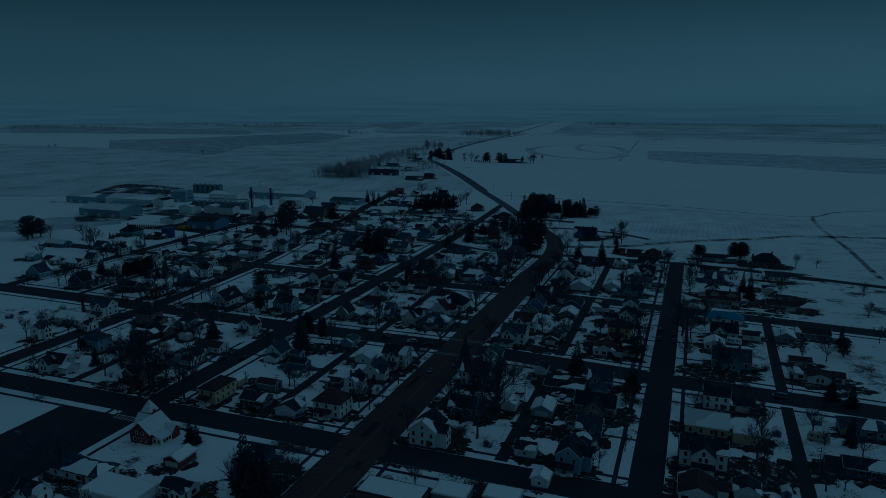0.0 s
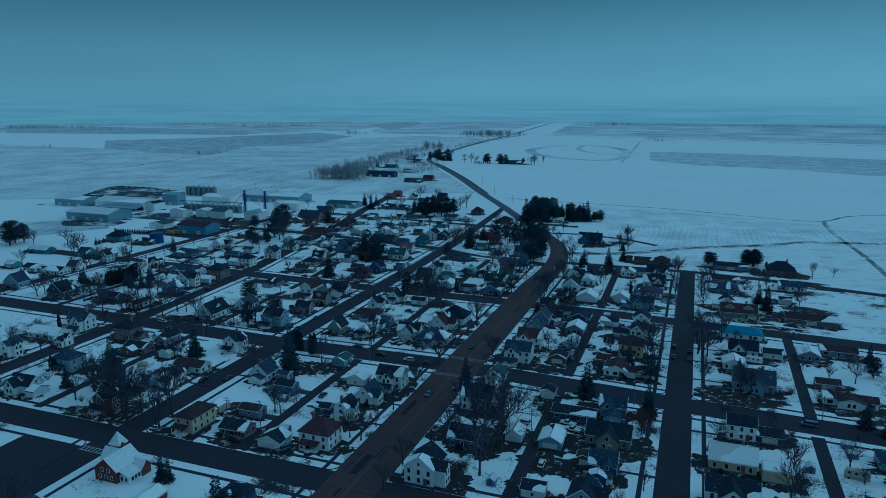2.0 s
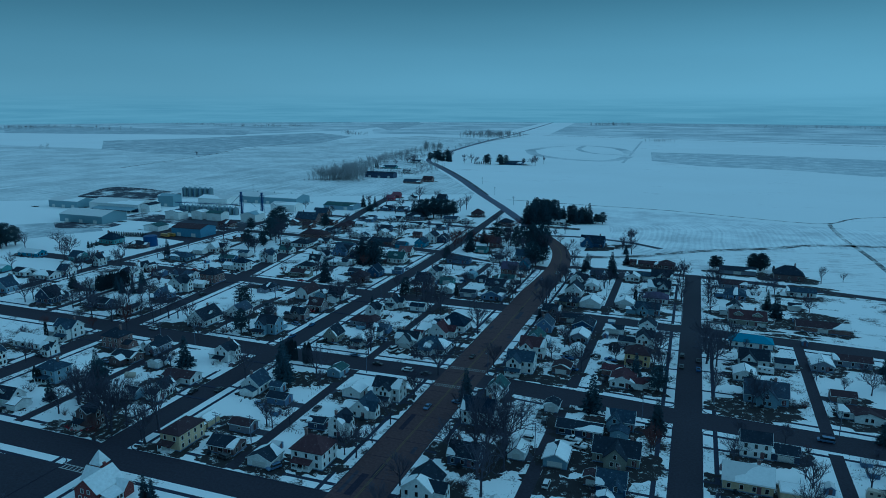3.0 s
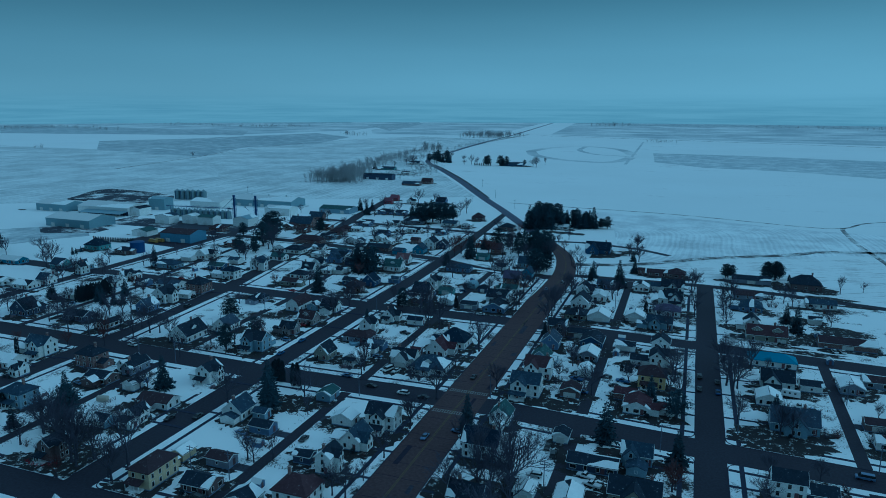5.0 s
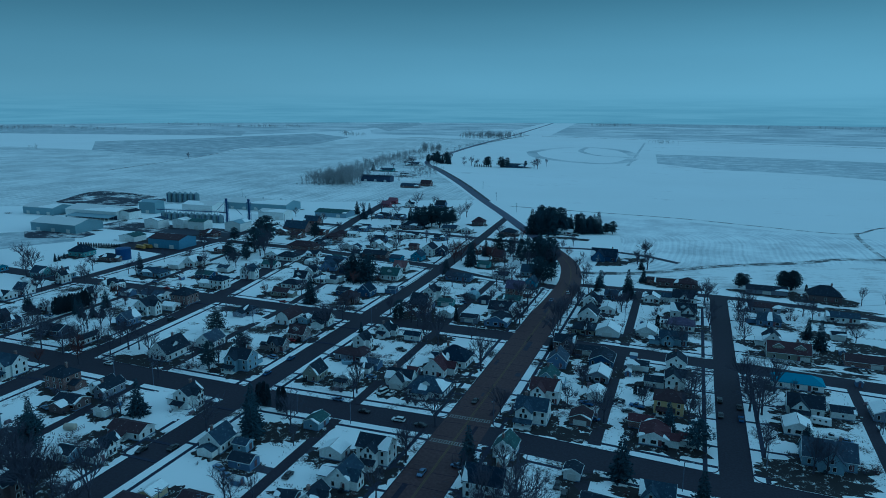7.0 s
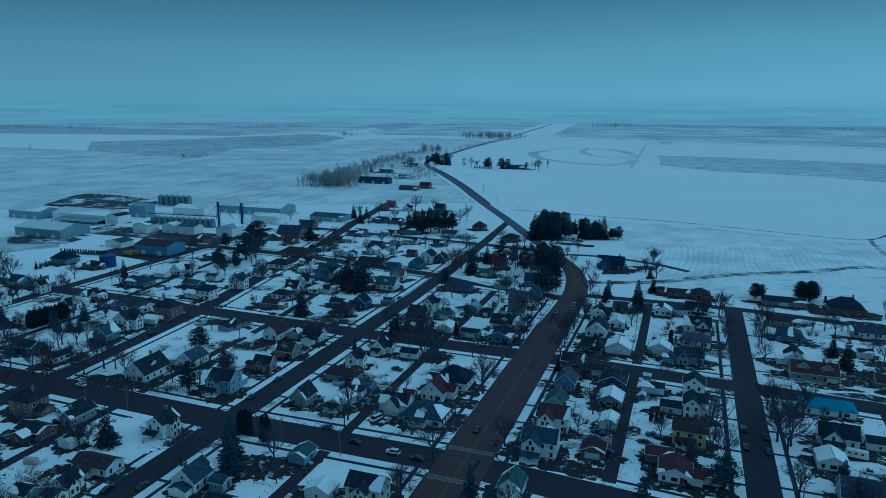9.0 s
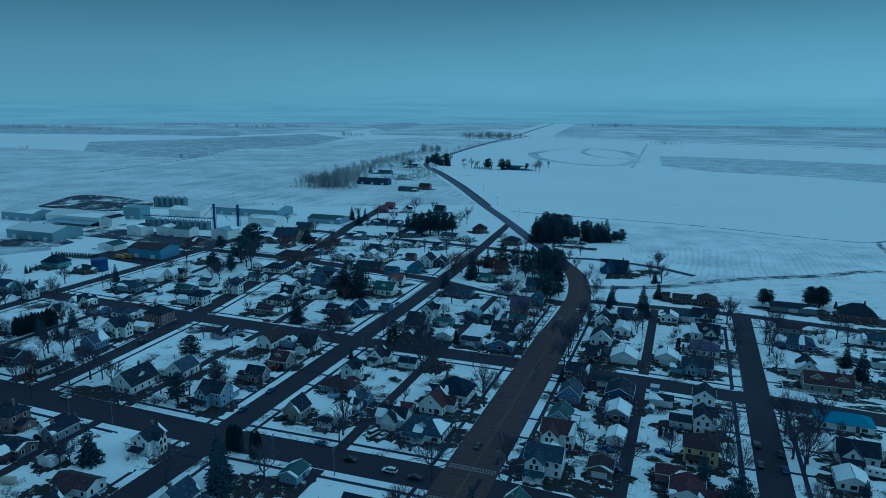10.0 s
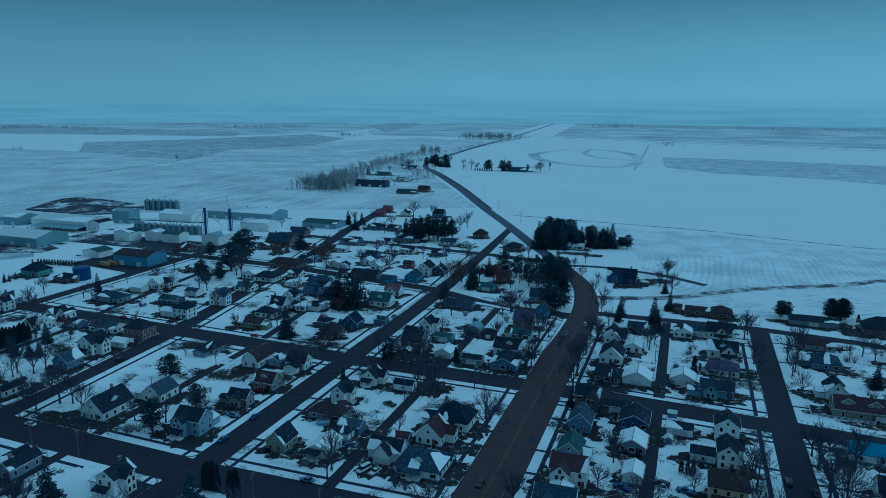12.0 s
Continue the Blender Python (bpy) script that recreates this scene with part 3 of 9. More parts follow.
def snow_band(bm, x0, x1, p_low, p_high, cover, rng, deep=0.07):
    """Ragged snow left on a slope. p_low, p_high: (y, z) at its eave and ridge."""
    n = max(5, int((x1 - x0) / 0.9))
    ph = rng.uniform(0, 50)
    lo, hi = [], []
    full = cover > 0.85
    end, reach, height = rng.random() < 0.5, min(1.3, cover * rng.uniform(0.9, 1.5)), rng.choice((1.0, 1.0, 0.7, 0.45))
    for i in range(n + 1):
        x = x0 + (x1 - x0) * i / n
        r = noise.noise(Vector((x * 0.45, ph, 0)))
        r2 = noise.noise(Vector((x * 0.9, ph + 9, 3)))
        if full:
            a, b = 0.02 + 0.04 * abs(r2), 0.985 - 0.05 * max(0, r)
        else:
            s = (i / n if end else 1 - i / n) / max(0.12, reach)
            a = 0.02 + 0.05 * abs(r2)
            b = (0.97 if s < 0.55 else 0.97 * max(0.0, (1.35 - s) / 0.8)) + 0.22 * r * (s > 0.2) + 0.06 * r2
            b = min(0.97, b * height)
        lo.append((x, a))
        hi.append((x, b))

    def at(x, v):
        return (x, p_low[0] + (p_high[0] - p_low[0]) * v, p_low[1] + (p_high[1] - p_low[1]) * v + deep)

    runs, run = [], []
    for i in range(n + 1):
        if hi[i][1] - lo[i][1] > 0.05:
            run.append(i)
        else:
            runs.append(run)
            run = []
    run = max(runs + [run], key=len)
    if len(run) < 2:
        return
    flip = p_low[0] > p_high[0]
    rows = [[bm.verts.new(at(*e[i])) for i in run] for e in (lo, hi)]
    down = [[bm.verts.new(v.co - Vector((0, 0, deep - 0.01))) for v in r] for r in rows]

    def face(*vs):
        bm.faces.new(vs[::-1] if flip else vs)

    for k in range(len(run) - 1):
        face(rows[0][k], rows[0][k + 1], rows[1][k + 1], rows[1][k])
        face(down[0][k], down[0][k + 1], rows[0][k + 1], rows[0][k])
        face(rows[1][k], rows[1][k + 1], down[1][k + 1], down[1][k])
    face(down[0][0], rows[0][0], rows[1][0], down[1][0])
    face(rows[0][-1], down[0][-1], down[1][-1], rows[1][-1])


def gable_snow(bms, x0, x1, y0, y1, h, rise, cover, rng, over=0.45, thick=0.18):
    ym, half = (y0 + y1) / 2, (y1 - y0) / 2
    drop = rise / half * over
    for ye in (y0 - over, y1 + over):
        c = cover * rng.uniform(0.55, 1.3) if cover < 0.85 else cover
        if c > 0.08:
            bms.append(empty_bm())
            snow_band(bms[-1], x0 - 0.3, x1 + 0.3, (ye, h - drop + thick), (ym, h + rise + thick), c, rng)


def hip_roof(bm, x0, x1, y0, y1, h, rise, over=0.5):
    """A hipped roof with closed soffit, the ridge along the longer side."""
    X0, X1, Y0, Y1 = x0 - over, x1 + over, y0 - over, y1 + over
    cx, cy = (X0 + X1) / 2, (Y0 + Y1) / 2
    run = min(X1 - X0, Y1 - Y0) / 2
    rx, ry = (X1 - X0) / 2 - run, (Y1 - Y0) / 2 - run
    z0, z1, z2 = h - 0.05, h + 0.15, h + 0.15 + rise
    lo = [bm.verts.new(p) for p in ((X0, Y0, z0), (X1, Y0, z0), (X1, Y1, z0), (X0, Y1, z0))]
    ev = [bm.verts.new(p) for p in ((X0, Y0, z1), (X1, Y0, z1), (X1, Y1, z1), (X0, Y1, z1))]
    bm.faces.new(lo[::-1])
    for i in range(4):
        j = (i + 1) % 4
        bm.faces.new((lo[i], lo[j], ev[j], ev[i]))
    if rx >= ry:
        a, b = bm.verts.new((cx - max(rx, 0.05), cy, z2)), bm.verts.new((cx + max(rx, 0.05), cy, z2))
        for f in ((ev[0], ev[1], b, a), (ev[2], ev[3], a, b), (ev[1], ev[2], b), (ev[3], ev[0], a)):
            bm.faces.new(f)
    else:
        a, b = bm.verts.new((cx, cy - ry, z2)), bm.verts.new((cx, cy + ry, z2))
        for f in ((ev[1], ev[2], b, a), (ev[3], ev[0], a, b), (ev[0], ev[1], a), (ev[2], ev[3], b)):
            bm.faces.new(f)
    return (X0, X1, Y0, Y1, run, z1, z2)


SIZES = {1: "low", 1.5: "tall-roofed", 2: "two-storey"}
BARE = empty_bm()
WORKS = []


def bare_patch(x, y, rx, ry, rng, z=KERB + 0.006, into=BARE):
    """Melted, trodden ground of an uneven outline."""
    n = 56
    ph = rng.uniform(0, 99)
    vs = []
    for k in range(n):
        a = k / n * math.tau
        r = 1 + 0.38 * noise.noise(Vector((math.cos(a) * 1.6, math.sin(a) * 1.6, ph))) + 0.22 * noise.noise(Vector((math.cos(a) * 4.5, math.sin(a) * 4.5, ph + 7))) + rng.uniform(-0.13, 0.13)
        vx, vy = x + rx * r * math.cos(a), y + ry * r * math.sin(a)
        for pts, half in NS.values():
            q = line_at(pts, y, 1)
            if x > q:
                vx = max(vx, q + half + 0.3)
            else:
                vx = min(vx, q - half - 0.3)
        for pts, half in EW.values():
            q = line_at(pts, vx, 0)
            if y > q:
                vy = max(vy, q + half + 0.3)
            else:
                vy = min(vy, q - half - 0.3)
        vs.append(into.verts.new((vx, vy, z + rng.uniform(0, 0.012))))
    into.faces.new(vs)


def house(x, y, w, d, st, wall, roof, kind, ridge, snow=0.0, opt=""):
    """A house, garage or barn, w along x and d along y, with the ridge along x or y."""
    rng = random.Random(int(x * 13 + y * 7))
    garage = st == 1 and w * d < 64 or "G" in opt
    word = "shed" if "k" in opt else {"b": "barn", "q": "quonset_shed"}.get(kind, "barn" if wall == "redbarn" else ("garage" if garage else "house"))
    thing = new(word)
    turn = (90 if ridge == "y" else 0) + rng.uniform(-1.2, 1.2)
    thing.matrix_basis = pose(x, y, KERB, 0, 0, turn)
    cover = "" if snow < 0.15 else (" under snow" if snow > 0.85 else " patched with snow")
    shape = {"g": "gable", "c": "cross-gable", "h": "hip", "f": "flat", "b": "gambrel", "q": "arched"}[kind]
    label = "%s %s %s with %s %s roof%s" % (SIZES[st], WALLS[wall][0], word.replace("_", " "), ROOFS[roof][0], shape, cover)
    if len(label.replace("-", " ").split()) > 12:
        label = label.replace(SIZES[st] + " ", "").replace(" " + shape, "")
    tagged(thing, label, word.split("_")[0] if kind != "q" else "shed", "houses of the town" if word == "house" else "outbuildings of the town")
    WORKS.append((x, y, w, d, word, thing, wall, roof, snow))
    L, D = (d, w) if ridge == "y" else (w, d)
    wm, rm = WALLS[wall][1], ROOFS[roof][1]
    h = {1: 2.9, 1.5: 3.6, 2: 5.7}[st]
    slope = {1: 0.48, 1.5: 0.9, 2: 0.78}[st] * rng.uniform(0.9, 1.1)
    if "s" in opt:
        slope = 1.15
    if "k" in opt:
        h, slope = {1: 4.6, 1.5: 7.5, 2: 12.0}[st], 0.25
    x0, x1, y0, y1 = -L / 2, L / 2, -D / 2, D / 2
    walls, top, white = empty_bm(), empty_bm(), []
    main_y0, wing = y0, None
    if kind == "c":
        main_y0 = y0 + D * 0.26
        ww = L * rng.uniform(0.42, 0.52)
        wc = rng.choice((-0.18, 0.0, 0.18)) * L
        wing = (wc - ww / 2, wc + ww / 2)
    rise = (y1 - main_y0) / 2 * slope
    if kind in "gc":
        gable_walls(walls, x0, x1, main_y0, y1, h, rise)
        gable_roof(top, x0, x1, main_y0, y1, h, rise)
        gable_snow(white, x0, x1, main_y0, y1, h, rise, snow, rng)
    elif kind == "h":
        rise = min(L, D) / 2 * slope * (1.25 if st == 1 else 0.95)
        add_box(walls, x0, x1, y0, y1, 0.0, h)
        X0, X1, Y0, Y1, run, z1, z2 = hip_roof(top, x0, x1, y0, y1, h, rise)
        if snow > 0.1:
            for ye, s in ((Y0, 1), (Y1, -1)):
                c = snow * rng.uniform(0.5, 1.2)
                if c > 0.28:
                    white.append(empty_bm())
                    snow_band(white[-1], X0 + run * 0.75, X1 - run * 0.75, (ye, z1), (ye + s * run, z2), min(c, 0.84), rng)
        if "E" in opt:
            cy, half = (Y0 + Y1) / 2, (Y1 - Y0) / 2
            white.append(empty_bm())
            slab(white[-1], [(X1 - run * t, cy + half * v * (1 - t), z1 + (z2 - z1) * t + 0.07) for t, v in ((0.05, -0.88), (0.04, 0.1), (0.05, 0.62), (0.32, 0.5), (0.5, 0.72), (0.72, 0.2), (0.78, -0.6), (0.45, -0.86))], 0.06)
    elif kind == "f":
        add_box(walls, x0, x1, y0, y1, 0.0, h)
        add_box(top, x0 - 0.15, x1 + 0.15, y0 - 0.15, y1 + 0.15, h, h + 0.35)
        white.append(empty_bm())
        add_box(white[-1], x0 + 0.3, x1 - 0.3, y0 + 0.3, y1 - 0.3, h + 0.36, h + 0.46)
    elif kind == "b":
        h, rise = 3.0, D * 0.52
        ys = [(y0, h), (y0 + D * 0.17, h + rise * 0.6), (0, h + rise), (y1 - D * 0.17, h + rise * 0.6), (y1, h)]
        sec = [(y1, 0.0)] + ys[::-1] + [(y0, 0.0)]
        a = [walls.verts.new((x0, p, z)) for p, z in sec]
        b = [walls.verts.new((x1, p, z)) for p, z in sec]
        walls.faces.new(a)
        walls.faces.new(b[::-1])
        for i in range(len(sec)):
            j = (i + 1) % len(sec)
            walls.faces.new((a[j], a[i], b[i], b[j]))
        for (ya, za), (yb, zb) in zip(ys, ys[1:]):
            slab(top, [(x0 - 0.4, ya, za + 0.16), (x1 + 0.4, ya, za + 0.16), (x1 + 0.4, yb, zb + 0.16), (x0 - 0.4, yb, zb + 0.16)], 0.15)
        white += [empty_bm(), empty_bm()]
        snow_band(white[0], x0, x1, (ys[4][0], ys[4][1] + 0.16), (ys[3][0], ys[3][1] + 0.16), 0.8, rng)
        snow_band(white[1], x0, x1, (ys[3][0], ys[3][1] + 0.16), (0, h + rise + 0.16), 0.5, rng)
    elif kind == "q":
        n, r = 14, D / 2
        arc = [(r * math.cos(math.pi * k / n), r * 0.95 * math.sin(math.pi * k / n)) for k in range(n + 1)]
        for (ya, za), (yb, zb) in zip(arc, arc[1:]):
            slab(top, [(x0, ya, za + 0.1), (x0, yb, zb + 0.1), (x1, yb, zb + 0.1), (x1, ya, za + 0.1)], 0.1)
        for xe in (x0 + 0.2, x1 - 0.3):
            vs = [(xe, p, q) for p, q in arc]
            a = [walls.verts.new(v) for v in vs]
            b = [walls.verts.new((v[0] + 0.1, v[1], v[2])) for v in vs]
            walls.faces.new(a)
            walls.faces.new(b[::-1])
            for i in range(n):
                walls.faces.new((a[i + 1], a[i], b[i], b[i + 1]))
        h = r * 0.6
    if wing:
        # the front wing: its ridge runs across the main one and dies into the main slope
        ww = wing[1] - wing[0]
        wrise = min(rise * 0.97, ww / 2 * slope * 1.15)
        ym = (main_y0 + y1) / 2
        q = wrise / (ww / 2)
        sec = [(wing[0], 0.0), (wing[1], 0.0), (wing[1], h), ((wing[0] + wing[1]) / 2, h + wrise), (wing[0], h)]
        a = [walls.verts.new((p, y0, z)) for p, z in sec]
        b = [walls.verts.new((p, ym, z)) for p, z in sec]
        walls.faces.new(a)
        walls.faces.new(b[::-1])
        for i in range(5):
            j = (i + 1) % 5
            walls.faces.new((a[j], a[i], b[i], b[j]))
        mid = (wing[0] + wing[1]) / 2
        ze = h - q * 0.4 + 0.19
        slab(top, [(wing[0] - 0.4, ym, ze), (wing[0] - 0.4, y0 - 0.4, ze), (mid, y0 - 0.4, h + wrise + 0.19), (mid, ym, h + wrise + 0.19)], 0.17)
        slab(top, [(wing[1] + 0.4, y0 - 0.4, ze), (wing[1] + 0.4, ym, ze), (mid, ym, h + wrise + 0.19), (mid, y0 - 0.4, h + wrise + 0.19)], 0.17)
    part("wall", walls, wm, thing)
    roof_ob = part("roof", top, rm, thing)
    if kind in "gc" and word in ("house", "garage") and y < 470:
        edge, half = empty_bm(), (y1 - main_y0) / 2
        lean = rise / half
        for xe in (x0 - 0.42, x1 + 0.34):
            for ye, s in ((main_y0 - 0.45, 1), (y1 + 0.45, -1)):
                ze = h - lean * 0.45 + 0.19
                q = [(xe, ye, ze), (xe + 0.08, ye, ze), (xe + 0.08, ye + s * (half + 0.45), h + rise + 0.19), (xe, ye + s * (half + 0.45), h + rise + 0.19)]
                slab(edge, q if s > 0 else q[::-1], 0.26)
        for ye in (main_y0 - 0.57, y1 + 0.45):
            add_box(edge, x0 - 0.34, x1 + 0.34, ye, ye + 0.12, h - lean * 0.45 - 0.02, h - lean * 0.45 + 0.12)
        part("rake_trim", edge, M_TRIM, roof_ob, "white painted rake boards and gutters")
    for bm in white:
        if len(bm.faces):
            part("snow", bm, M_SNOW, roof_ob, "ragged old snow on the roof")
        else:
            bm.free()
    if kind not in "q" and y < 420:
        base = empty_bm()
        add_box(base, x0 - 0.06, x1 + 0.06, main_y0 - 0.06, y1 + 0.06, -0.2, 0.35)
        part("foundation", base, M_CONC, thing)

    # openings: the faces by their local turn
    near = y < 325
    south, east, west = ("front", "right", "left") if ridge == "x" else ("left", "front", "back")
    spans = {"front": (main_y0, L, 0), "back": (y1, L, 180), "right": (x1, y1 - main_y0, 90), "left": (x0, y1 - main_y0, -90)}
    show = [south] + ([east] if x < 5 else []) + ([west] if x > -70 else [])

    def on_face(f, u, z):
        at, span, rot = spans[f]
        off = (main_y0 + y1) / 2
        if f == "front":
            return pose(u, at, z, 0, 0, 0)
        if f == "back":
            return pose(-u, at, z, 0, 0, 180)
        if f == "right":
            return pose(at, u + off, z, 0, 0, 90)
        return pose(at, -u + off, z, 0, 0, -90)

    def window(f, u, z, size):
        if not near:
            put("window", FARWIN[size], thing, on_face(f, u, z))
            return
        fr, pn = WIN[size]
        ob = put("window", fr, thing, on_face(f, u, z))
        put("pane", pn, ob)

    if kind in "gchb" and word not in ("garage", "shed"):
        rows = [1.55] if st == 1 else ([1.6] if st == 1.5 else [1.6, 4.25])
        for f in show:
            span = spans[f][1]
            n = max(1, min(4 if near else 3, int(span / 2.9)))
            for z in rows:
                for k in range(n):
                    u = (k + 0.5) / n * span - span / 2
                    if f == "front" and wing and wing[0] - 0.6 < u < wing[1] + 0.6:
                        continue
                    if "p" in opt and f == south and z < 2 and k == n // 2:
                        continue
                    size = "wide" if (st == 1 and (k + int(x)) % 3 == 0) else "tall"
                    window(f, u, z, size)
            if f in ("left", "right") and st != 1 and kind in "gc":
                window(f, 0.0, h + rise * 0.3, "small")
        if wing:
            mid = (wing[0] + wing[1]) / 2
            fr, pn = WIN["tall"]
            spots = [(mid - 0.9, 1.6), (mid + 0.9, 1.6)] if st != 2 else [(mid - 0.9, 1.6), (mid + 0.9, 1.6), (mid - 0.9, 4.25), (mid + 0.9, 4.25)]
            if st != 1:
                spots.append((mid, h + 0.55))
            for u, z in spots:
                ob = put("window", fr, thing, pose(u, y0, z))
                put("pane", pn, ob)
        if "p" not in opt:
            f = south
            put("door", DOOR, thing, on_face(f, spans[f][1] * (0.22 if not (f == "front" and wing) else 0.40), 0.35))
    if word == "garage":
        span = spans[south][1]
        gw = 4.8 if span > 5.8 else 2.6
        if "G" in opt or rng.random() < 0.5:
            put("garage_door", GDOOR[gw], thing, pose((wing[0] + wing[1]) / 2, y0, 0) if wing else on_face(south, 0, 0.0), "white sectional garage door")
        else:
            window(south, 0.0, 1.5, "small")
            f = [q for q in show if q != south][0]
            put("door", DOOR, thing, on_face(f, 0.5, 0.3))
    if st != 1 and "k" not in opt and kind in "gch" and rng.random() < 0.55 and wall != "redbarn":
        put("chimney", CHIMNEY, thing, pose(L * rng.choice((-0.25, 0.2, 0.3)), (main_y0 + y1) / 2 + 0.5, h + rise + 0.2, 0, 0, 0), "brick chimney")
    if "p" in opt:
        f = south
        span = spans[f][1]
        pw = min(span * 0.7, 6.5)
        place = on_face(f, -span * 0.1, 0.0)
        if f == "front" and wing:
            place = pose((wing[0] + wing[1]) / 2, y0, 0)
            pw = min(pw, (wing[1] - wing[0]) * 1.1)
        bm = empty_bm()
        slab(bm, [(-pw / 2 - 0.3, -2.5, 2.5), (pw / 2 + 0.3, -2.5, 2.5), (pw / 2 + 0.3, 0.0, 3.25), (-pw / 2 - 0.3, 0.0, 3.25)], 0.16)
        pr = part("porch_roof", bm, rm, thing)
        pr.matrix_basis = place
        bm = empty_bm()
        add_box(bm, -pw / 2, pw / 2, -2.2, -0.02, 0.0, 0.4)
        add_box(bm, -0.8, 0.8, -2.9, -2.2, 0.0, 0.2)
        part("porch_deck", bm, M_TRIM, thing).matrix_basis = place
        for k in range(4):
            bm = empty_bm()
            px = -pw / 2 + 0.15 + k * (pw - 0.3) / 3
            add_box(bm, px - 0.08, px + 0.08, -2.2, -2.04, 0.4, 2.42)
            part("post", bm, M_TRIM, thing).matrix_basis = place
        put("door", DOOR, thing, place @ pose(0, -0.0, 0.4))
    if "d" in opt:
        sides = opt.count("d")
        for k in range(sides):
            dx = 0.0 if sides == 1 else (-0.25 + 0.5 * k) * L
            bm, rb = empty_bm(), empty_bm()
            yb = main_y0 + (y1 - main_y0) * 0.16
            zb = h + rise * 0.32
            hw = 1.4 if sides == 1 else 2.3
            depth = (y1 - main_y0) * 0.34
            sec = [(-hw, zb - 1.0), (hw, zb - 1.0), (hw, zb + 1.1), (0, zb + 1.1 + hw * 0.65), (-hw, zb + 1.1)]
            a = [bm.verts.new((dx + p, yb, z)) for p, z in sec]
            b = [bm.verts.new((dx + p, yb + depth, z)) for p, z in sec]
            bm.faces.new(a)
            bm.faces.new(b[::-1])
            for i in range(5):
                j = (i + 1) % 5
                bm.faces.new((a[j], a[i], b[i], b[j]))
            dm = part("dormer", bm, wm, thing)
            for s in (-1, 1):
                q = [(dx + s * (hw + 0.3), yb - 0.3, zb + 1.05), (dx + s * (hw + 0.3), yb + depth, zb + 1.05), (dx, yb + depth, zb + 1.25 + hw * 0.65), (dx, yb - 0.3, zb + 1.25 + hw * 0.65)]
                slab(rb, q if s > 0 else q[::-1], 0.14)
            part("dormer_roof", rb, rm, dm)
            trim = empty_bm()
            for s in (-1, 1):
                q = [(dx + s * (hw + 0.3), yb - 0.38, zb + 1.07), (dx + s * (hw + 0.3), yb - 0.3, zb + 1.07), (dx, yb - 0.3, zb + 1.27 + hw * 0.65), (dx, yb - 0.38, zb + 1.27 + hw * 0.65)]
                slab(trim, q if s > 0 else q[::-1], 0.22)
            part("dormer_trim", trim, M_TRIM, dm, "white painted rake boards")
            for du in ((0.0,) if sides == 1 else (-0.65, 0.65)):
                put("window", WIN["small"][0], dm, pose(dx + du, yb, zb + 0.55))
    if "e" in opt:
        put("garage_door", GDOOR[4.8], thing, on_face(south, spans[south][1] * 0.34, 0.0), "white sectional garage door")
    if word == "shed":
        for k in range(int(spans[south][1] / 14) or 1):
            n = int(spans[south][1] / 14) or 1
            u = ((k + 0.5) / n - 0.5) * spans[south][1]
            put("sliding_door", GDOOR[4.8], thing, on_face(south, u, 0.0) @ Matrix.Diagonal((0.9, 1, 1.5, 1)))
    # melted ground along the walls, and the drive
    if word != "shed":
        bare_patch(x + rng.uniform(-1.5, 1.5), y - d * 0.2, w * rng.uniform(0.7, 1.05), d * rng.uniform(0.75, 1.15), rng)
    for _ in range(rng.choice((1, 1, 2, 3))):
        bare_patch(x + rng.choice((-1, 1)) * w * rng.uniform(0.4, 0.9), y + rng.uniform(-0.9, 0.7) * d, rng.uniform(2, 6), rng.uniform(1.5, 5), rng, KERB + 0.026)
    # the walk to the street, or the drive to the alley
    lanes = [-345, -237, -144, -52, 39] if word == "garage" else [-405, -286, -183.5, -106.7, -89.2, -12.2, -2.2]
    if word in ("house", "garage") and y < 505:
        gap, lane = min((abs(x - q), q) for q in lanes)
        gap -= w / 2
        if 1.0 < gap < (9 if word == "garage" else 17):
            bm = empty_bm()
            s = 1 if lane > x else -1
            xs = sorted((x + s * w / 2, lane))
            half = min(d * 0.38, 2.8) if word == "garage" else 0.65
            yy = y + (0 if word == "garage" else rng.uniform(-0.25, 0.25) * d)
            add_box(bm, xs[0], xs[1], yy - half, yy + half, 0.0, KERB + 0.02 + rng.uniform(0, 0.003))
            tagged(part("drive" if word == "garage" else "front_walk", bm, M_DRIVE if word == "garage" else M_WALK), "swept path across a snowy yard", "path", kind="structure")
    if word == "house" and y < 460:
        for _ in range(rng.choice((0, 1, 1, 2))):
            SHRUBS.append((x + rng.uniform(-0.45, 0.45) * w, y - d / 2 - rng.uniform(0.9, 1.4), rng.uniform(0.8, 1.7)))
    return thing


SHRUBS = []
M_DRIVE = surface("gravel_drive", (0.075, 0.062, 0.052), 0.9, 1.5, 0.35, 0.2)
# ---- houses, garages and barns ----
house(-173.1, 127.7, 8.9, 6.4, 1.5, "white", "dark", "c", "x", 0.2)
house(-151.0, 138.0, 19.5, 10.4, 1, "white", "snowy", "f", "x", 0.0)
house(-170.6, 143.9, 19.1, 8.5, 1, "white", "slate", "h", "x", 0.9, "E")
house(-135.6, 144.7, 9.8, 7.0, 1, "white", "dark", "c", "x", 0.4)
house(-148.0, 159.9, 6.2, 7.7, 1, "redbrick", "grey", "g", "y", 1.0)
house(-75.0, 163.1, 19.4, 8.8, 1.5, "brown", "dark", "f", "x", 0.0)
house(-59.4, 170.1, 10.2, 7.3, 1, "tan", "snowy", "f", "x", 0.0)
house(-125.7, 171.2, 7.6, 6.4, 1, "dark", "dark", "h", "x", 0.5)
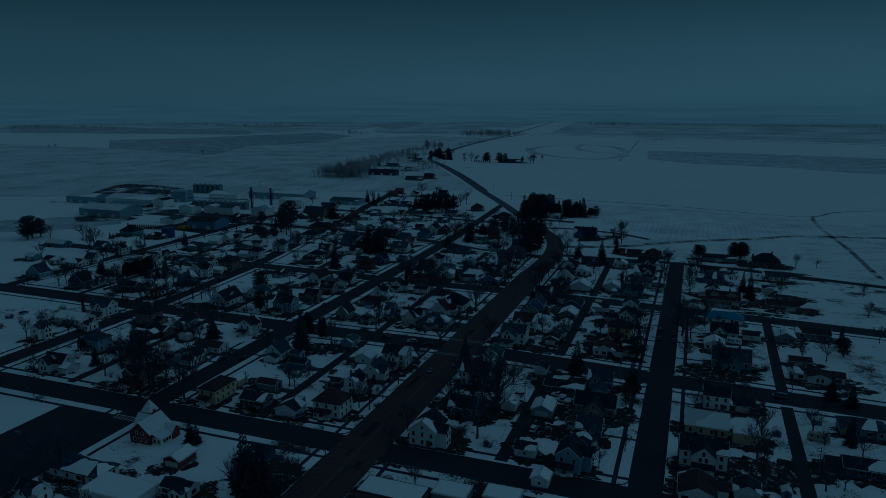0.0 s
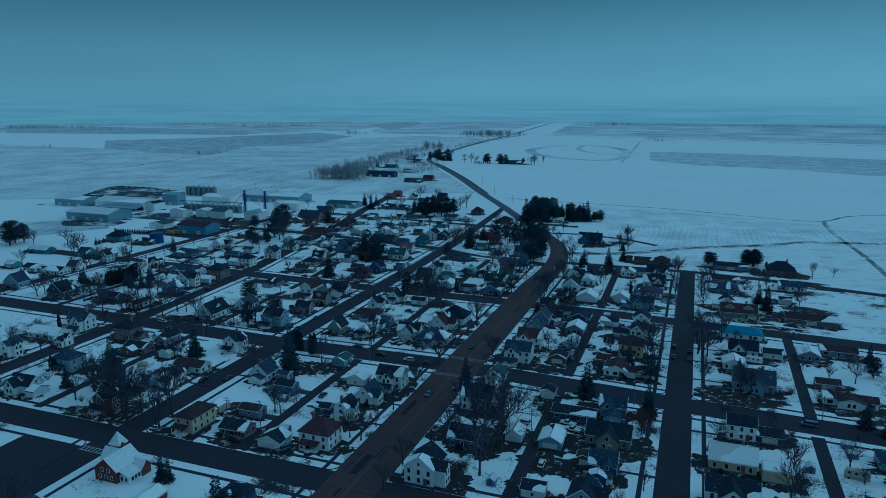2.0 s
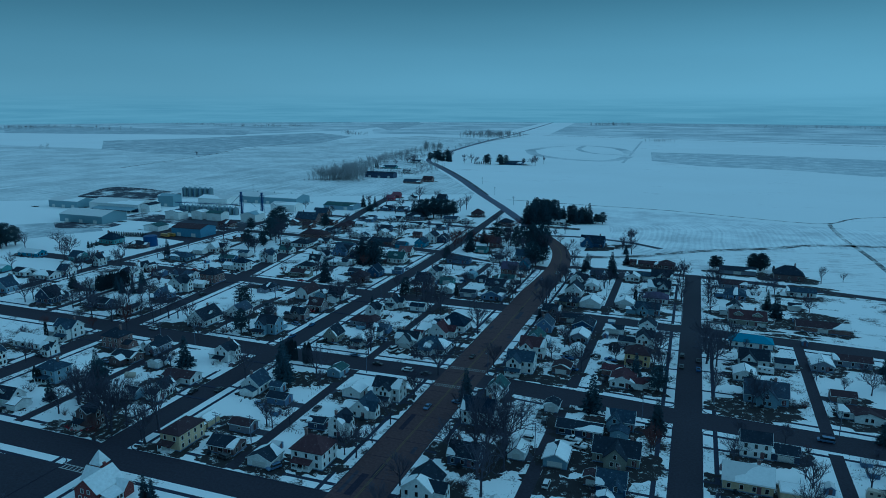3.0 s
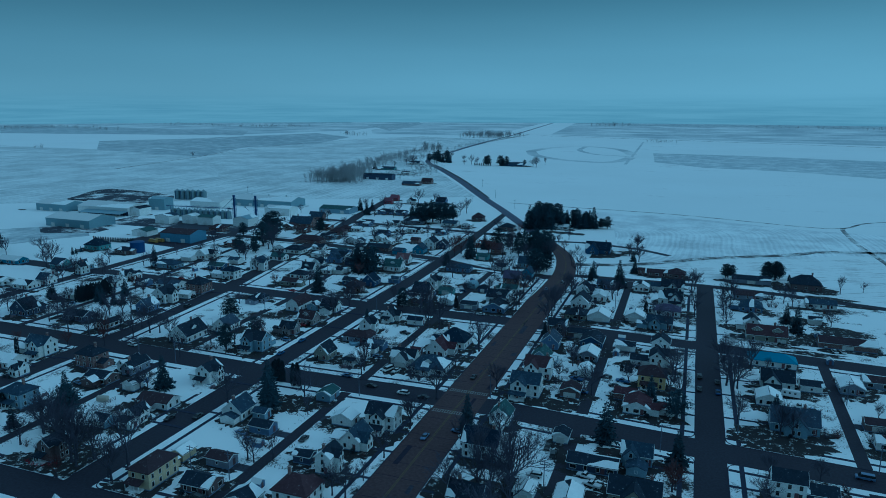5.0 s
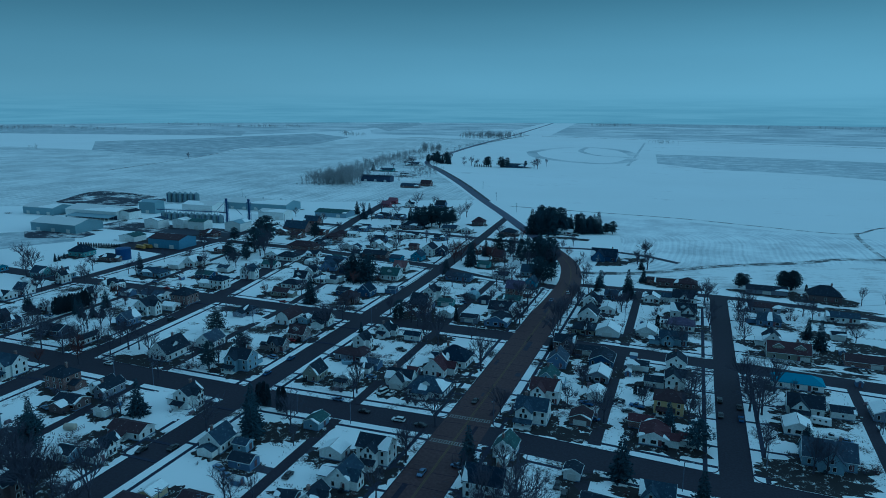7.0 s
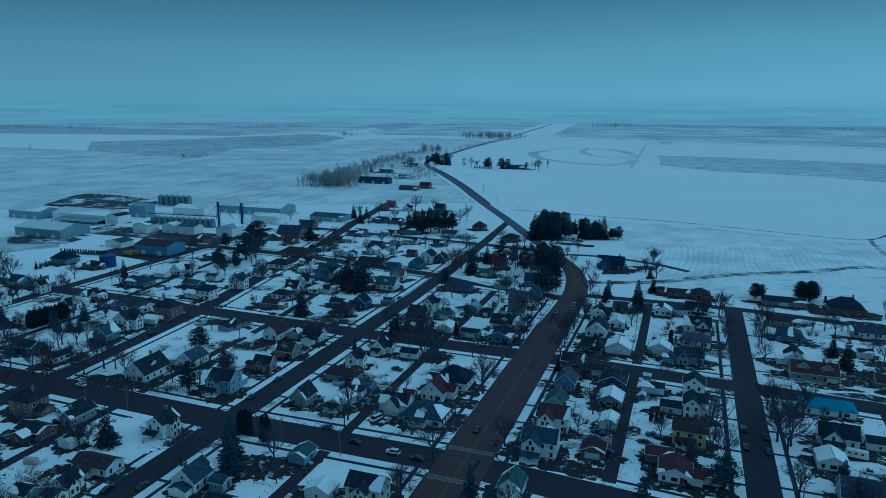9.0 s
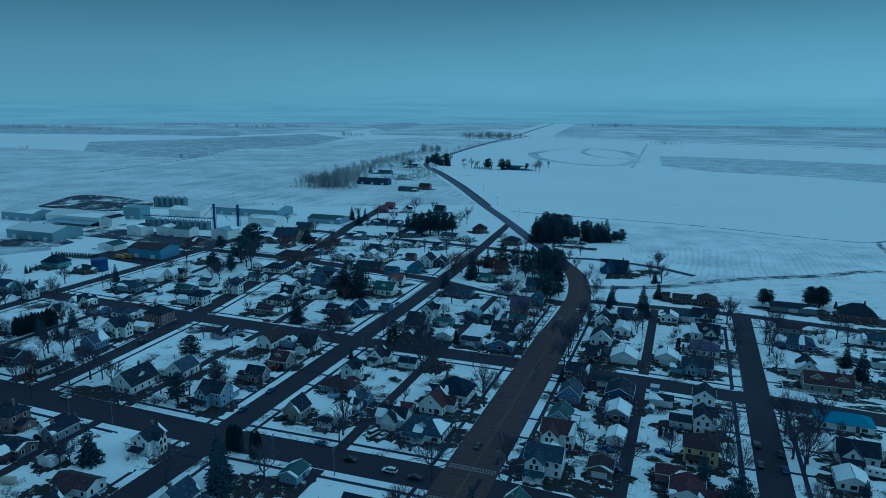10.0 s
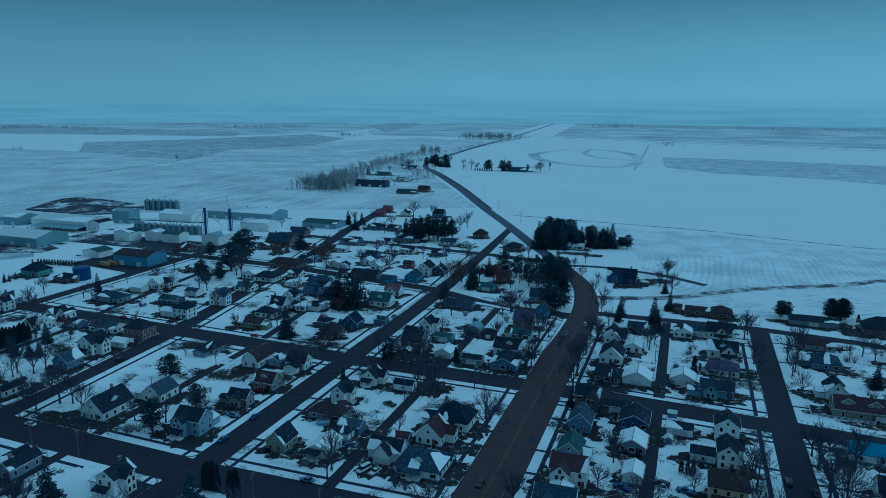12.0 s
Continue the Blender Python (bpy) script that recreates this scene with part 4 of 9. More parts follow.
house(-45.1, 173.4, 10.3, 6.8, 1, "tan", "snowy", "f", "x", 0.0)
house(-36.9, 187.2, 5.1, 5.1, 1, "white", "dark", "g", "y", 0.9)
house(9.0, 197.1, 13.6, 11.3, 1, "white", "brown", "c", "y", 0.1)
house(-29.1, 200.7, 10.5, 9.5, 2, "blue", "dark", "c", "y", 0.0, "p")
house(20.9, 201.5, 7.0, 7.0, 1, "white", "dark", "g", "y", 0.3)
house(-77.4, 201.5, 12.8, 10.7, 2, "white", "dark", "c", "y", 0.3)
house(-134.4, 203.1, 8.6, 7.2, 1, "white", "dark", "g", "y", 0.6, "G")
house(-45.3, 203.5, 6.8, 5.7, 1, "white", "dark", "g", "x", 0.4)
house(-208.8, 205.3, 7.0, 7.8, 2, "brown", "dark", "c", "y", 0.1, "p")
house(-168.8, 205.3, 7.8, 12.4, 2, "cream", "brown", "h", "y", 0.15, "p")
house(-151.4, 206.1, 10.1, 7.2, 1, "brown", "dark", "g", "x", 0.2)
house(-253.8, 206.2, 11.2, 9.4, 1.5, "white", "dark", "c", "x", 0.3, "d")
house(-120.1, 209.2, 11.2, 9.4, 2, "white", "rust", "h", "x", 0.0, "p")
house(8.9, 215.8, 14.1, 10.9, 2, "white", "dark", "c", "x", 0.3, "p")
house(-169.6, 219.2, 5.1, 6.4, 1, "cream", "dark", "g", "y", 1.0)
house(-155.0, 220.1, 8.6, 5.1, 1, "tan", "brown", "g", "x", 0.0)
house(-27.9, 223.3, 8.4, 9.4, 1.5, "navy", "slate", "c", "x", 0.2, "p")
house(-74.0, 226.0, 10.2, 7.3, 1.5, "dark", "dark", "g", "x", 0.2)
house(-34.3, 226.8, 4.0, 4.0, 1, "brown", "brown", "g", "y", 0.1)
house(56.3, 228.1, 12.8, 8.0, 1, "dark", "dark", "g", "x", 0.4)
house(-212.5, 228.3, 6.5, 5.4, 1, "blue", "dark", "g", "x", 0.5)
house(-120.4, 229.4, 7.2, 8.0, 2, "white", "dark", "c", "y", 0.2)
house(-202.8, 229.8, 5.7, 4.5, 1, "white", "dark", "g", "x", 0.1)
house(-131.0, 230.9, 6.2, 4.4, 1, "dark", "dark", "g", "x", 0.3)
house(-257.1, 231.3, 10.1, 8.4, 2, "blue", "slate", "h", "x", 0.0, "p")
house(-294.8, 234.2, 7.4, 7.4, 2, "white", "slate", "c", "y", 0.0)
house(-59.2, 235.8, 5.6, 6.9, 1, "white", "dark", "g", "y", 0.9)
house(-203.6, 235.9, 6.6, 7.0, 1.5, "white", "dark", "c", "y", 0.1)
house(-46.5, 236.3, 7.5, 9.4, 1, "blue", "dark", "g", "y", 0.7, "G")
house(22.8, 237.4, 8.6, 6.2, 1.5, "cream", "snowy", "f", "x", 0.0)
house(10.2, 241.2, 13.9, 8.2, 1.5, "cream", "snowy", "g", "x", 0.6)
house(-28.5, 243.0, 14.7, 11.3, 1.5, "sage", "dark", "c", "x", 0.0)
house(-155.7, 244.0, 8.3, 5.2, 1, "grey", "dark", "g", "x", 0.1)
house(-119.3, 246.8, 9.6, 9.6, 1.5, "white", "slate", "c", "y", 0.1)
house(-206.1, 248.6, 14.0, 7.4, 1, "white", "brown", "g", "x", 0.1, "p")
house(-171.6, 251.8, 8.3, 9.4, 1.5, "white", "slate", "g", "y", 0.1)
house(-284.6, 251.8, 6.9, 6.3, 1.5, "white", "dark", "c", "x", 0.8)
house(-162.5, 252.9, 5.3, 4.1, 1, "blue", "slate", "g", "x", 0.1)
house(-78.1, 255.1, 11.9, 8.5, 2, "white", "navy", "g", "x", 0.1)
house(-227.1, 257.3, 5.8, 5.3, 1, "white", "dark", "g", "y", 0.5)
house(61.0, 258.4, 14.0, 8.8, 1, "blue", "slate", "h", "x", 0.4)
house(-42.6, 258.6, 15.5, 7.0, 1, "dark", "dark", "g", "x", 0.5)
house(-245.2, 259.1, 11.4, 7.1, 1, "brown", "dark", "g", "x", 0.1)
house(-301.5, 259.2, 17.7, 9.8, 1, "white", "dark", "g", "x", 0.8)
house(-131.6, 260.0, 8.0, 6.2, 1, "white", "dark", "g", "y", 0.9)
house(-117.6, 261.4, 11.0, 10.2, 2, "white", "dark", "c", "x", 0.3, "p")
house(13.8, 263.2, 9.2, 6.0, 2, "white", "dark", "g", "x", 0.0)
house(22.9, 264.0, 8.2, 6.5, 1, "dark", "dark", "g", "x", 0.1)
house(-29.8, 267.3, 9.6, 8.4, 1.5, "blue", "slate", "c", "x", 0.1)
house(-264.2, 272.2, 10.3, 8.6, 2, "brick", "dark", "h", "x", 0.0)
house(-240.2, 272.7, 4.8, 11.3, 1.5, "tan", "dark", "g", "y", 0.2)
house(-297.7, 273.8, 11.8, 9.9, 2, "white", "slate", "c", "x", 0.0, "p")
house(-244.9, 274.0, 4.0, 9.8, 1.5, "white", "dark", "g", "y", 0.4)
house(-55.4, 274.1, 5.0, 5.6, 1, "white", "dark", "g", "y", 0.1)
house(-202.4, 275.1, 9.3, 8.4, 2, "white", "dark", "c", "y", 0.1, "p")
house(-148.4, 276.9, 6.1, 7.6, 1, "blue", "teal", "g", "y", 0.2)
house(-78.8, 281.1, 6.9, 8.6, 1.5, "white", "teal", "g", "y", 0.2)
house(54.4, 305.0, 18.6, 8.5, 1, "white", "brown", "c", "x", 0.2)
house(-76.0, 307.6, 11.6, 11.6, 2, "white", "slate", "c", "x", 0.0, "p")
house(-31.2, 308.6, 13.0, 10.9, 1, "white", "red", "c", "y", 0.3)
house(20.9, 310.0, 15.7, 12.1, 1.5, "blue", "grey", "c", "x", 0.0)
house(-59.0, 313.5, 7.5, 7.5, 1, "brown", "brown", "g", "y", 0.1, "G")
house(-207.7, 313.7, 10.6, 10.6, 2, "blue", "dark", "c", "x", 0.0, "p")
house(-171.4, 315.6, 6.9, 8.6, 1.5, "sage", "dark", "g", "y", 0.1, "s")
house(-248.3, 315.8, 10.6, 15.2, 1.5, "white", "dark", "g", "y", 0.0, "d")
house(-299.3, 316.4, 6.1, 12.1, 1, "white", "dark", "g", "y", 0.2)
house(-38.1, 317.7, 8.5, 6.1, 1, "brick", "red", "g", "x", 0.4)
house(-120.6, 319.4, 15.0, 13.0, 1, "white", "slate", "h", "x", 0.75, "pdE")
house(-156.3, 317.9, 7.7, 11.0, 1, "white", "dark", "g", "y", 1.0, "p")
house(-360.8, 318.0, 11.6, 9.7, 1.5, "dark", "dark", "g", "y", 0.1)
house(-134.6, 321.0, 11.4, 9.0, 1.5, "white", "dark", "c", "x", 0.8, "Gd")
house(49.1, 320.8, 8.8, 5.9, 1, "brown", "brown", "g", "x", 0.0)
house(-325.4, 321.0, 14.9, 8.3, 1, "dark", "dark", "g", "x", 0.1)
house(-406.2, 326.3, 11.8, 10.7, 1.5, "blue", "slate", "g", "y", 0.2)
house(-75.2, 326.8, 11.1, 11.1, 2, "white", "rust", "c", "x", 0.1)
house(-154.2, 328.8, 4.8, 4.8, 1, "white", "dark", "h", "x", 0.9)
house(-134.2, 332.7, 6.2, 4.8, 1, "tan", "red", "g", "x", 0.5)
house(14.5, 332.9, 8.8, 8.8, 1, "white", "dark", "g", "y", 0.9)
house(-239.2, 333.4, 8.6, 10.7, 1.5, "white", "grey", "g", "y", 0.1)
house(-29.1, 334.1, 10.7, 8.9, 2, "yellow", "brown", "h", "x", 0.0, "p")
house(-154.4, 334.8, 8.3, 5.5, 1, "grey", "grey", "g", "x", 0.2)
house(-56.6, 336.8, 5.8, 8.3, 1, "white", "dark", "g", "y", 1.0)
house(-123.0, 338.4, 12.5, 9.4, 1.5, "white", "red", "c", "y", 0.15)
house(-205.7, 339.0, 8.6, 7.1, 1.5, "tanbrick", "dark", "c", "x", 0.0)
house(-167.5, 341.8, 13.7, 7.2, 1, "tan", "brown", "h", "x", 0.0)
house(-77.5, 344.4, 7.8, 9.8, 1.5, "blue", "teal", "g", "y", 0.0)
house(-302.1, 346.3, 8.2, 9.1, 1.5, "grey", "grey", "g", "y", 0.5)
house(19.2, 349.8, 12.5, 10.4, 1.5, "white", "dark", "c", "x", 0.0, "p")
house(31.7, 351.5, 8.1, 6.2, 1, "white", "dark", "g", "x", 0.1)
house(-121.5, 352.5, 13.6, 11.7, 1.5, "white", "navy", "h", "x", 0.3, "p")
house(-168.0, 355.1, 7.7, 8.5, 2, "white", "dark", "c", "y", 0.0)
house(46.8, 356.3, 8.7, 9.7, 1, "tan", "dark", "g", "y", 0.9)
house(-27.5, 357.1, 7.9, 10.2, 2, "white", "dark", "c", "y", 0.0)
house(-58.3, 357.2, 8.9, 9.9, 1, "tan", "dark", "g", "y", 0.9)
house(-205.2, 357.3, 9.4, 7.2, 1.5, "tanbrick", "brown", "g", "x", 0.1, "d")
house(-35.7, 357.5, 7.8, 6.2, 1, "white", "dark", "g", "x", 0.0)
house(-408.7, 357.9, 12.8, 9.1, 1, "white", "dark", "g", "x", 0.6)
house(-432.1, 359.3, 12.0, 8.5, 1, "white", "dark", "g", "x", 0.4)
house(-363.5, 359.3, 8.6, 24.4, 1, "white", "snowy", "g", "y", 0.6)
house(-456.4, 362.5, 8.4, 7.0, 1, "teal", "snowy", "g", "x", 0.3)
house(-304.3, 364.2, 11.9, 10.9, 2, "white", "dark", "c", "y", 0.1, "p")
house(60.1, 365.0, 15.2, 6.9, 1, "tan", "brown", "g", "x", 0.1)
house(-77.6, 367.1, 8.0, 10.0, 1.5, "grey", "grey", "g", "y", 0.0)
house(-405.8, 369.9, 9.2, 7.7, 1.5, "white", "slate", "g", "x", 0.1)
house(-43.4, 374.1, 8.8, 5.9, 1, "white", "dark", "g", "x", 0.4)
house(-299.2, 374.7, 7.8, 6.5, 1, "white", "dark", "g", "x", 1.0)
house(-151.1, 375.5, 8.2, 5.1, 1, "white", "navy", "g", "x", 0.0)
house(-59.3, 376.4, 10.3, 11.5, 1, "navy", "dark", "g", "y", 0.0)
house(-165.4, 376.9, 8.6, 7.8, 1.5, "white", "dark", "c", "y", 0.1, "p")
house(-27.8, 377.1, 7.9, 8.8, 2, "white", "dark", "g", "y", 0.0)
house(19.7, 377.2, 19.0, 9.0, 1, "white", "bluemetal", "h", "x", 0.0)
house(-224.6, 379.4, 8.4, 14.0, 1.5, "white", "brown", "b", "y", 0.5)
house(-361.3, 379.6, 11.7, 9.7, 1.5, "white", "dark", "c", "x", 0.8)
house(-215.6, 380.6, 5.7, 5.7, 1, "blue", "dark", "g", "y", 0.7)
house(-204.9, 380.9, 9.6, 6.8, 1.5, "white", "dark", "g", "x", 0.1)
house(-254.1, 383.4, 8.7, 7.9, 1, "tan", "dark", "h", "x", 0.7)
house(-77.8, 384.2, 9.3, 9.1, 2, "brown", "dark", "c", "x", 0.1)
house(-67.0, 385.2, 11.5, 5.6, 1, "brown", "dark", "g", "x", 0.0, "G")
house(-424.4, 387.8, 5.1, 4.3, 1, "white", "snowy", "g", "x", 0.8)
house(-301.2, 388.7, 11.2, 10.2, 2, "brick", "dark", "h", "x", 0.0)
house(-345.1, 389.4, 9.2, 5.8, 1, "grey", "dark", "g", "x", 0.4)
house(-324.2, 390.3, 16.2, 9.0, 1, "white", "grey", "g", "x", 0.2)
house(-366.6, 397.8, 6.8, 9.6, 1.5, "white", "dark", "c", "y", 0.4)
house(-406.3, 398.2, 5.8, 7.3, 2, "white", "dark", "g", "y", 0.2)
house(-360.8, 399.0, 4.0, 7.0, 1.5, "white", "dark", "g", "y", 0.5)
house(-433.5, 405.3, 10.6, 8.9, 1.5, "teal", "slate", "g", "x", 0.2)
house(-481.8, 406.8, 19.7, 9.0, 1, "azure", "snowy", "g", "x", 0.1)
house(-415.6, 408.5, 8.5, 8.5, 1.5, "blue", "slate", "g", "y", 0.3)
house(55.4, 413.1, 24.5, 8.2, 1, "brick", "brown", "g", "x", 0.3, "G")
house(20.2, 413.1, 18.3, 9.2, 1.5, "sage", "rust", "g", "x", 0.0, "dde")
house(-133.7, 413.2, 9.3, 5.5, 1, "tan", "dark", "g", "x", 0.0, "G")
house(-30.2, 413.4, 12.8, 9.1, 1.5, "blue", "slate", "c", "x", 0.0)
house(-118.6, 415.2, 12.2, 12.2, 1, "grey", "dark", "g", "y", 0.4)
house(-73.6, 416.5, 10.9, 9.9, 1, "sage", "dark", "h", "x", 0.4)
house(-61.5, 417.7, 11.6, 9.7, 1, "white", "dark", "g", "y", 0.9, "G")
house(-148.4, 417.8, 7.8, 8.7, 1, "white", "dark", "g", "y", 1.0, "G")
house(-165.0, 419.8, 10.1, 10.1, 2, "brown", "dark", "g", "x", 0.0)
house(-257.5, 422.9, 12.3, 7.7, 1, "sage", "brown", "g", "x", 0.1)
house(-313.3, 423.3, 7.8, 6.0, 1, "white", "dark", "g", "x", 1.0)
house(-303.3, 423.5, 9.8, 8.1, 2, "white", "navy", "h", "x", 0.0)
house(-43.3, 423.9, 9.7, 8.8, 1, "white", "dark", "g", "y", 1.0, "G")
house(-212.0, 424.7, 9.6, 8.0, 1.5, "brown", "brown", "h", "x", 0.0)
house(15.0, 430.5, 7.9, 9.9, 1.5, "white", "dark", "g", "y", 0.4)
house(-170.1, 432.2, 9.2, 7.7, 1.5, "grey", "dark", "g", "x", 0.2)
house(-120.9, 432.4, 14.4, 9.0, 1.5, "white", "dark", "g", "x", 0.1, "d")
house(-366.3, 435.1, 19.3, 9.7, 1, "blue", "slate", "h", "x", 0.4)
house(-156.0, 437.3, 9.0, 5.6, 1, "teal", "teal", "g", "x", 0.0)
house(-220.9, 437.9, 11.6, 6.1, 1, "navy", "dark", "g", "x", 0.2)
house(-74.6, 440.2, 10.0, 12.5, 1.5, "white", "dark", "g", "y", 0.1)
house(-209.1, 440.8, 8.6, 8.6, 1.5, "navy", "navy", "g", "y", 0.0)
house(-261.5, 440.8, 11.6, 7.3, 1, "white", "dark", "h", "x", 0.1)
house(-27.2, 441.0, 13.4, 9.6, 1, "white", "mauve", "h", "x", 0.1)
house(-329.1, 442.8, 12.3, 7.7, 1, "navy", "teal", "g", "x", 0.0)
house(-167.5, 446.6, 8.5, 9.4, 2, "white", "dark", "c", "y", 0.1)
house(46.9, 449.8, 6.3, 4.2, 1, "white", "dark", "g", "x", 0.5)
house(-136.4, 450.3, 5.8, 5.8, 1, "dark", "dark", "h", "x", 0.1)
house(-197.1, 451.2, 7.0, 4.7, 1, "grey", "slate", "g", "x", 0.2)
house(-300.6, 452.7, 11.0, 10.0, 2, "white", "slate", "c", "y", 0.0)
house(-263.5, 455.1, 10.5, 8.1, 1.5, "white", "dark", "g", "x", 0.2, "d")
house(-120.9, 455.3, 10.2, 7.3, 1, "white", "teal", "g", "x", 0.1)
house(-366.7, 457.2, 9.3, 6.2, 1, "white", "dark", "g", "x", 0.9)
house(-66.5, 458.0, 8.1, 10.4, 1, "white", "dark", "g", "y", 0.9)
house(-146.6, 458.1, 7.6, 8.4, 1, "steel", "steel", "q", "y", 0.2)
house(-251.3, 459.2, 9.1, 7.7, 1, "white", "dark", "g", "x", 0.5)
house(-242.9, 459.8, 7.0, 4.0, 1, "white", "dark", "g", "x", 0.4)
house(-430.3, 460.5, 12.6, 8.4, 1, "brown", "dark", "h", "x", 0.6)
house(-328.6, 461.9, 8.6, 6.6, 1, "white", "slate", "g", "x", 0.2)
house(-26.5, 462.5, 13.2, 11.0, 1.5, "white", "dark", "c", "x", 0.2, "pd")
house(-242.3, 464.3, 8.0, 4.3, 1, "white", "dark", "g", "x", 0.3)
house(16.5, 466.3, 11.9, 11.9, 1, "grey", "slate", "h", "x", 0.5)
house(-464.1, 466.6, 15.4, 11.8, 1.5, "teal", "navy", "h", "x", 0.1)
house(-76.0, 468.1, 10.3, 11.7, 1.5, "white", "dark", "c", "y", 0.3)
house(-359.8, 468.9, 11.9, 10.9, 1.5, "white", "dark", "c", "y", 0.8)
house(-123.4, 471.6, 10.2, 10.2, 2, "brick", "mauve", "g", "x", 0.0)
house(-265.7, 473.6, 8.6, 8.6, 1.5, "white", "dark", "c", "y", 0.1)
house(-306.2, 483.5, 12.4, 7.8, 1, "white", "teal", "g", "x", 0.1)
house(-211.9, 483.7, 12.8, 9.1, 1.5, "white", "teal", "g", "x", 0.0, "d")
house(54.5, 484.9, 15.9, 7.9, 1, "white", "slate", "g", "x", 0.1)
house(-66.8, 487.5, 9.6, 8.0, 1, "grey", "slate", "g", "x", 0.1)
house(-246.8, 487.8, 9.1, 7.0, 1, "dark", "dark", "g", "x", 0.1)
house(-44.5, 488.0, 9.0, 7.8, 1, "white", "dark", "g", "y", 0.8)
house(16.5, 490.5, 16.3, 7.4, 1, "tan", "brown", "g", "x", 0.2)
house(-261.7, 490.9, 10.3, 8.4, 1.5, "grey", "slate", "c", "y", 0.0)
house(-36.3, 493.3, 5.5, 6.7, 1, "white", "slate", "g", "x", 0.1)
house(-26.3, 491.8, 13.4, 10.5, 1.5, "white", "dark", "c", "x", 0.1, "p")
house(-44.1, 494.4, 9.4, 4.4, 1, "white", "teal", "g", "x", 0.2)
house(-119.2, 496.1, 7.0, 8.7, 1.5, "azure", "slate", "g", "y", 0.0)
house(-168.1, 497.0, 17.0, 7.7, 1, "grey", "slate", "g", "x", 0.0)
house(-258.1, 498.6, 10.3, 6.4, 1.5, "white", "dark", "g", "x", 0.2)
house(-284.0, 502.7, 8.5, 6.5, 1, "white", "dark", "g", "x", 0.6)
house(-214.5, 505.8, 9.7, 9.7, 1.5, "white", "orange", "c", "x", 0.0)
house(-307.8, 509.6, 15.2, 10.2, 1, "white", "dark", "h", "x", 0.0)
house(-142.7, 510.5, 9.7, 6.5, 1, "white", "dark", "g", "x", 0.4)
house(-321.1, 511.2, 10.8, 7.8, 1, "white", "dark", "g", "y", 0.9)
house(-269.2, 512.5, 14.6, 8.5, 1, "grey", "slate", "g", "x", 0.0)
house(-369.0, 513.9, 13.5, 8.0, 1, "brick", "brown", "h", "x", 0.5)
house(-354.6, 514.0, 8.5, 7.7, 1, "white", "dark", "g", "y", 1.0)
house(-423.5, 518.7, 30.8, 20.5, 1.5, "steelblue", "brown", "g", "x", 0.0, "k")
house(-271.7, 519.7, 8.3, 5.3, 1, "white", "teal", "g", "x", 0.1)
house(-127.4, 525.4, 9.8, 8.1, 1.5, "blue", "slate", "g", "x", 0.0)
house(-295.4, 525.4, 9.8, 7.0, 1, "white", "dark", "g", "x", 0.5)
house(-472.2, 526.4, 16.4, 13.7, 1, "white", "teal", "g", "y", 0.1, "k")
house(52.3, 528.4, 17.6, 11.7, 1.5, "brown", "dark", "h", "x", 0.0)
house(-37.5, 530.4, 13.1, 6.3, 1, "brown", "brown", "g", "x", 0.1)
house(-25.1, 531.1, 11.1, 9.8, 1, "brown", "brown", "h", "x", 0.3)
house(21.1, 532.4, 23.2, 8.3, 1, "tan", "dark", "g", "x", 0.3, "G")
house(-229.6, 533.3, 8.7, 7.2, 1, "azure", "slate", "g", "x", 0.1)
house(-48.1, 533.6, 4.3, 4.3, 1, "brick", "brown", "g", "x", 0.0)
house(-163.4, 538.6, 8.9, 6.9, 1, "teal", "teal", "g", "x", 0.1)
house(-569.0, 547.0, 55.0, 30.5, 1.5, "steel", "snowy", "g", "x", 0.0, "k")
house(-264.4, 540.2, 8.7, 7.2, 1, "dark", "dark", "g", "x", 0.2)
house(-250.2, 541.3, 19.1, 9.6, 1, "brown", "dark", "g", "x", 0.0)
house(-216.5, 543.6, 8.4, 10.5, 1.5, "azure", "slate", "g", "y", 0.0)
house(-318.4, 548.8, 24.2, 11.0, 1, "brick", "brown", "h", "x", 0.1)
house(-276.1, 557.5, 8.0, 6.7, 1, "white", "slate", "g", "y", 0.3)
house(-284.4, 561.5, 8.2, 6.3, 1, "white", "dark", "g", "y", 0.9)
house(-214.6, 563.1, 8.5, 11.0, 2, "white", "dark", "g", "y", 0.0)
house(-159.5, 564.0, 8.4, 8.4, 1.5, "brick", "rust", "g", "x", 0.0)
house(-252.7, 564.7, 8.2, 8.2, 1, "white", "dark", "g", "y", 1.0)
house(-206.1, 566.6, 8.0, 8.3, 1.5, "dark", "dark", "g", "y", 0.1)
house(-425.3, 567.9, 14.4, 10.3, 1, "brick", "brown", "h", "x", 0.5)
house(-312.2, 569.3, 12.2, 6.4, 1, "blue", "dark", "g", "x", 0.3)
house(-314.6, 575.4, 11.1, 5.1, 1, "blue", "dark", "g", "x", 0.3)
house(-266.7, 576.9, 8.5, 8.5, 1, "white", "dark", "g", "y", 1.0)
house(-234.7, 579.4, 7.0, 5.9, 1, "brick", "brown", "g", "x", 0.0)
house(-254.3, 583.8, 8.0, 8.0, 1, "white", "dark", "g", "y", 1.0)
house(-499.4, 584.9, 16.8, 14.0, 1.5, "white", "slate", "g", "y", 0.5, "k")
house(-176.2, 585.1, 12.3, 7.7, 1, "brick", "rust", "g", "x", 0.2)
house(-348.9, 588.4, 10.1, 8.4, 1, "brick", "brown", "g", "x", 0.1)
house(-131.5, 688.0, 13.0, 8.0, 1, "white", "snowy", "g", "x", 0.6)
house(-85.2, 591.1, 18.7, 14.4, 1.5, "navy", "navy", "c", "x", 0.2)
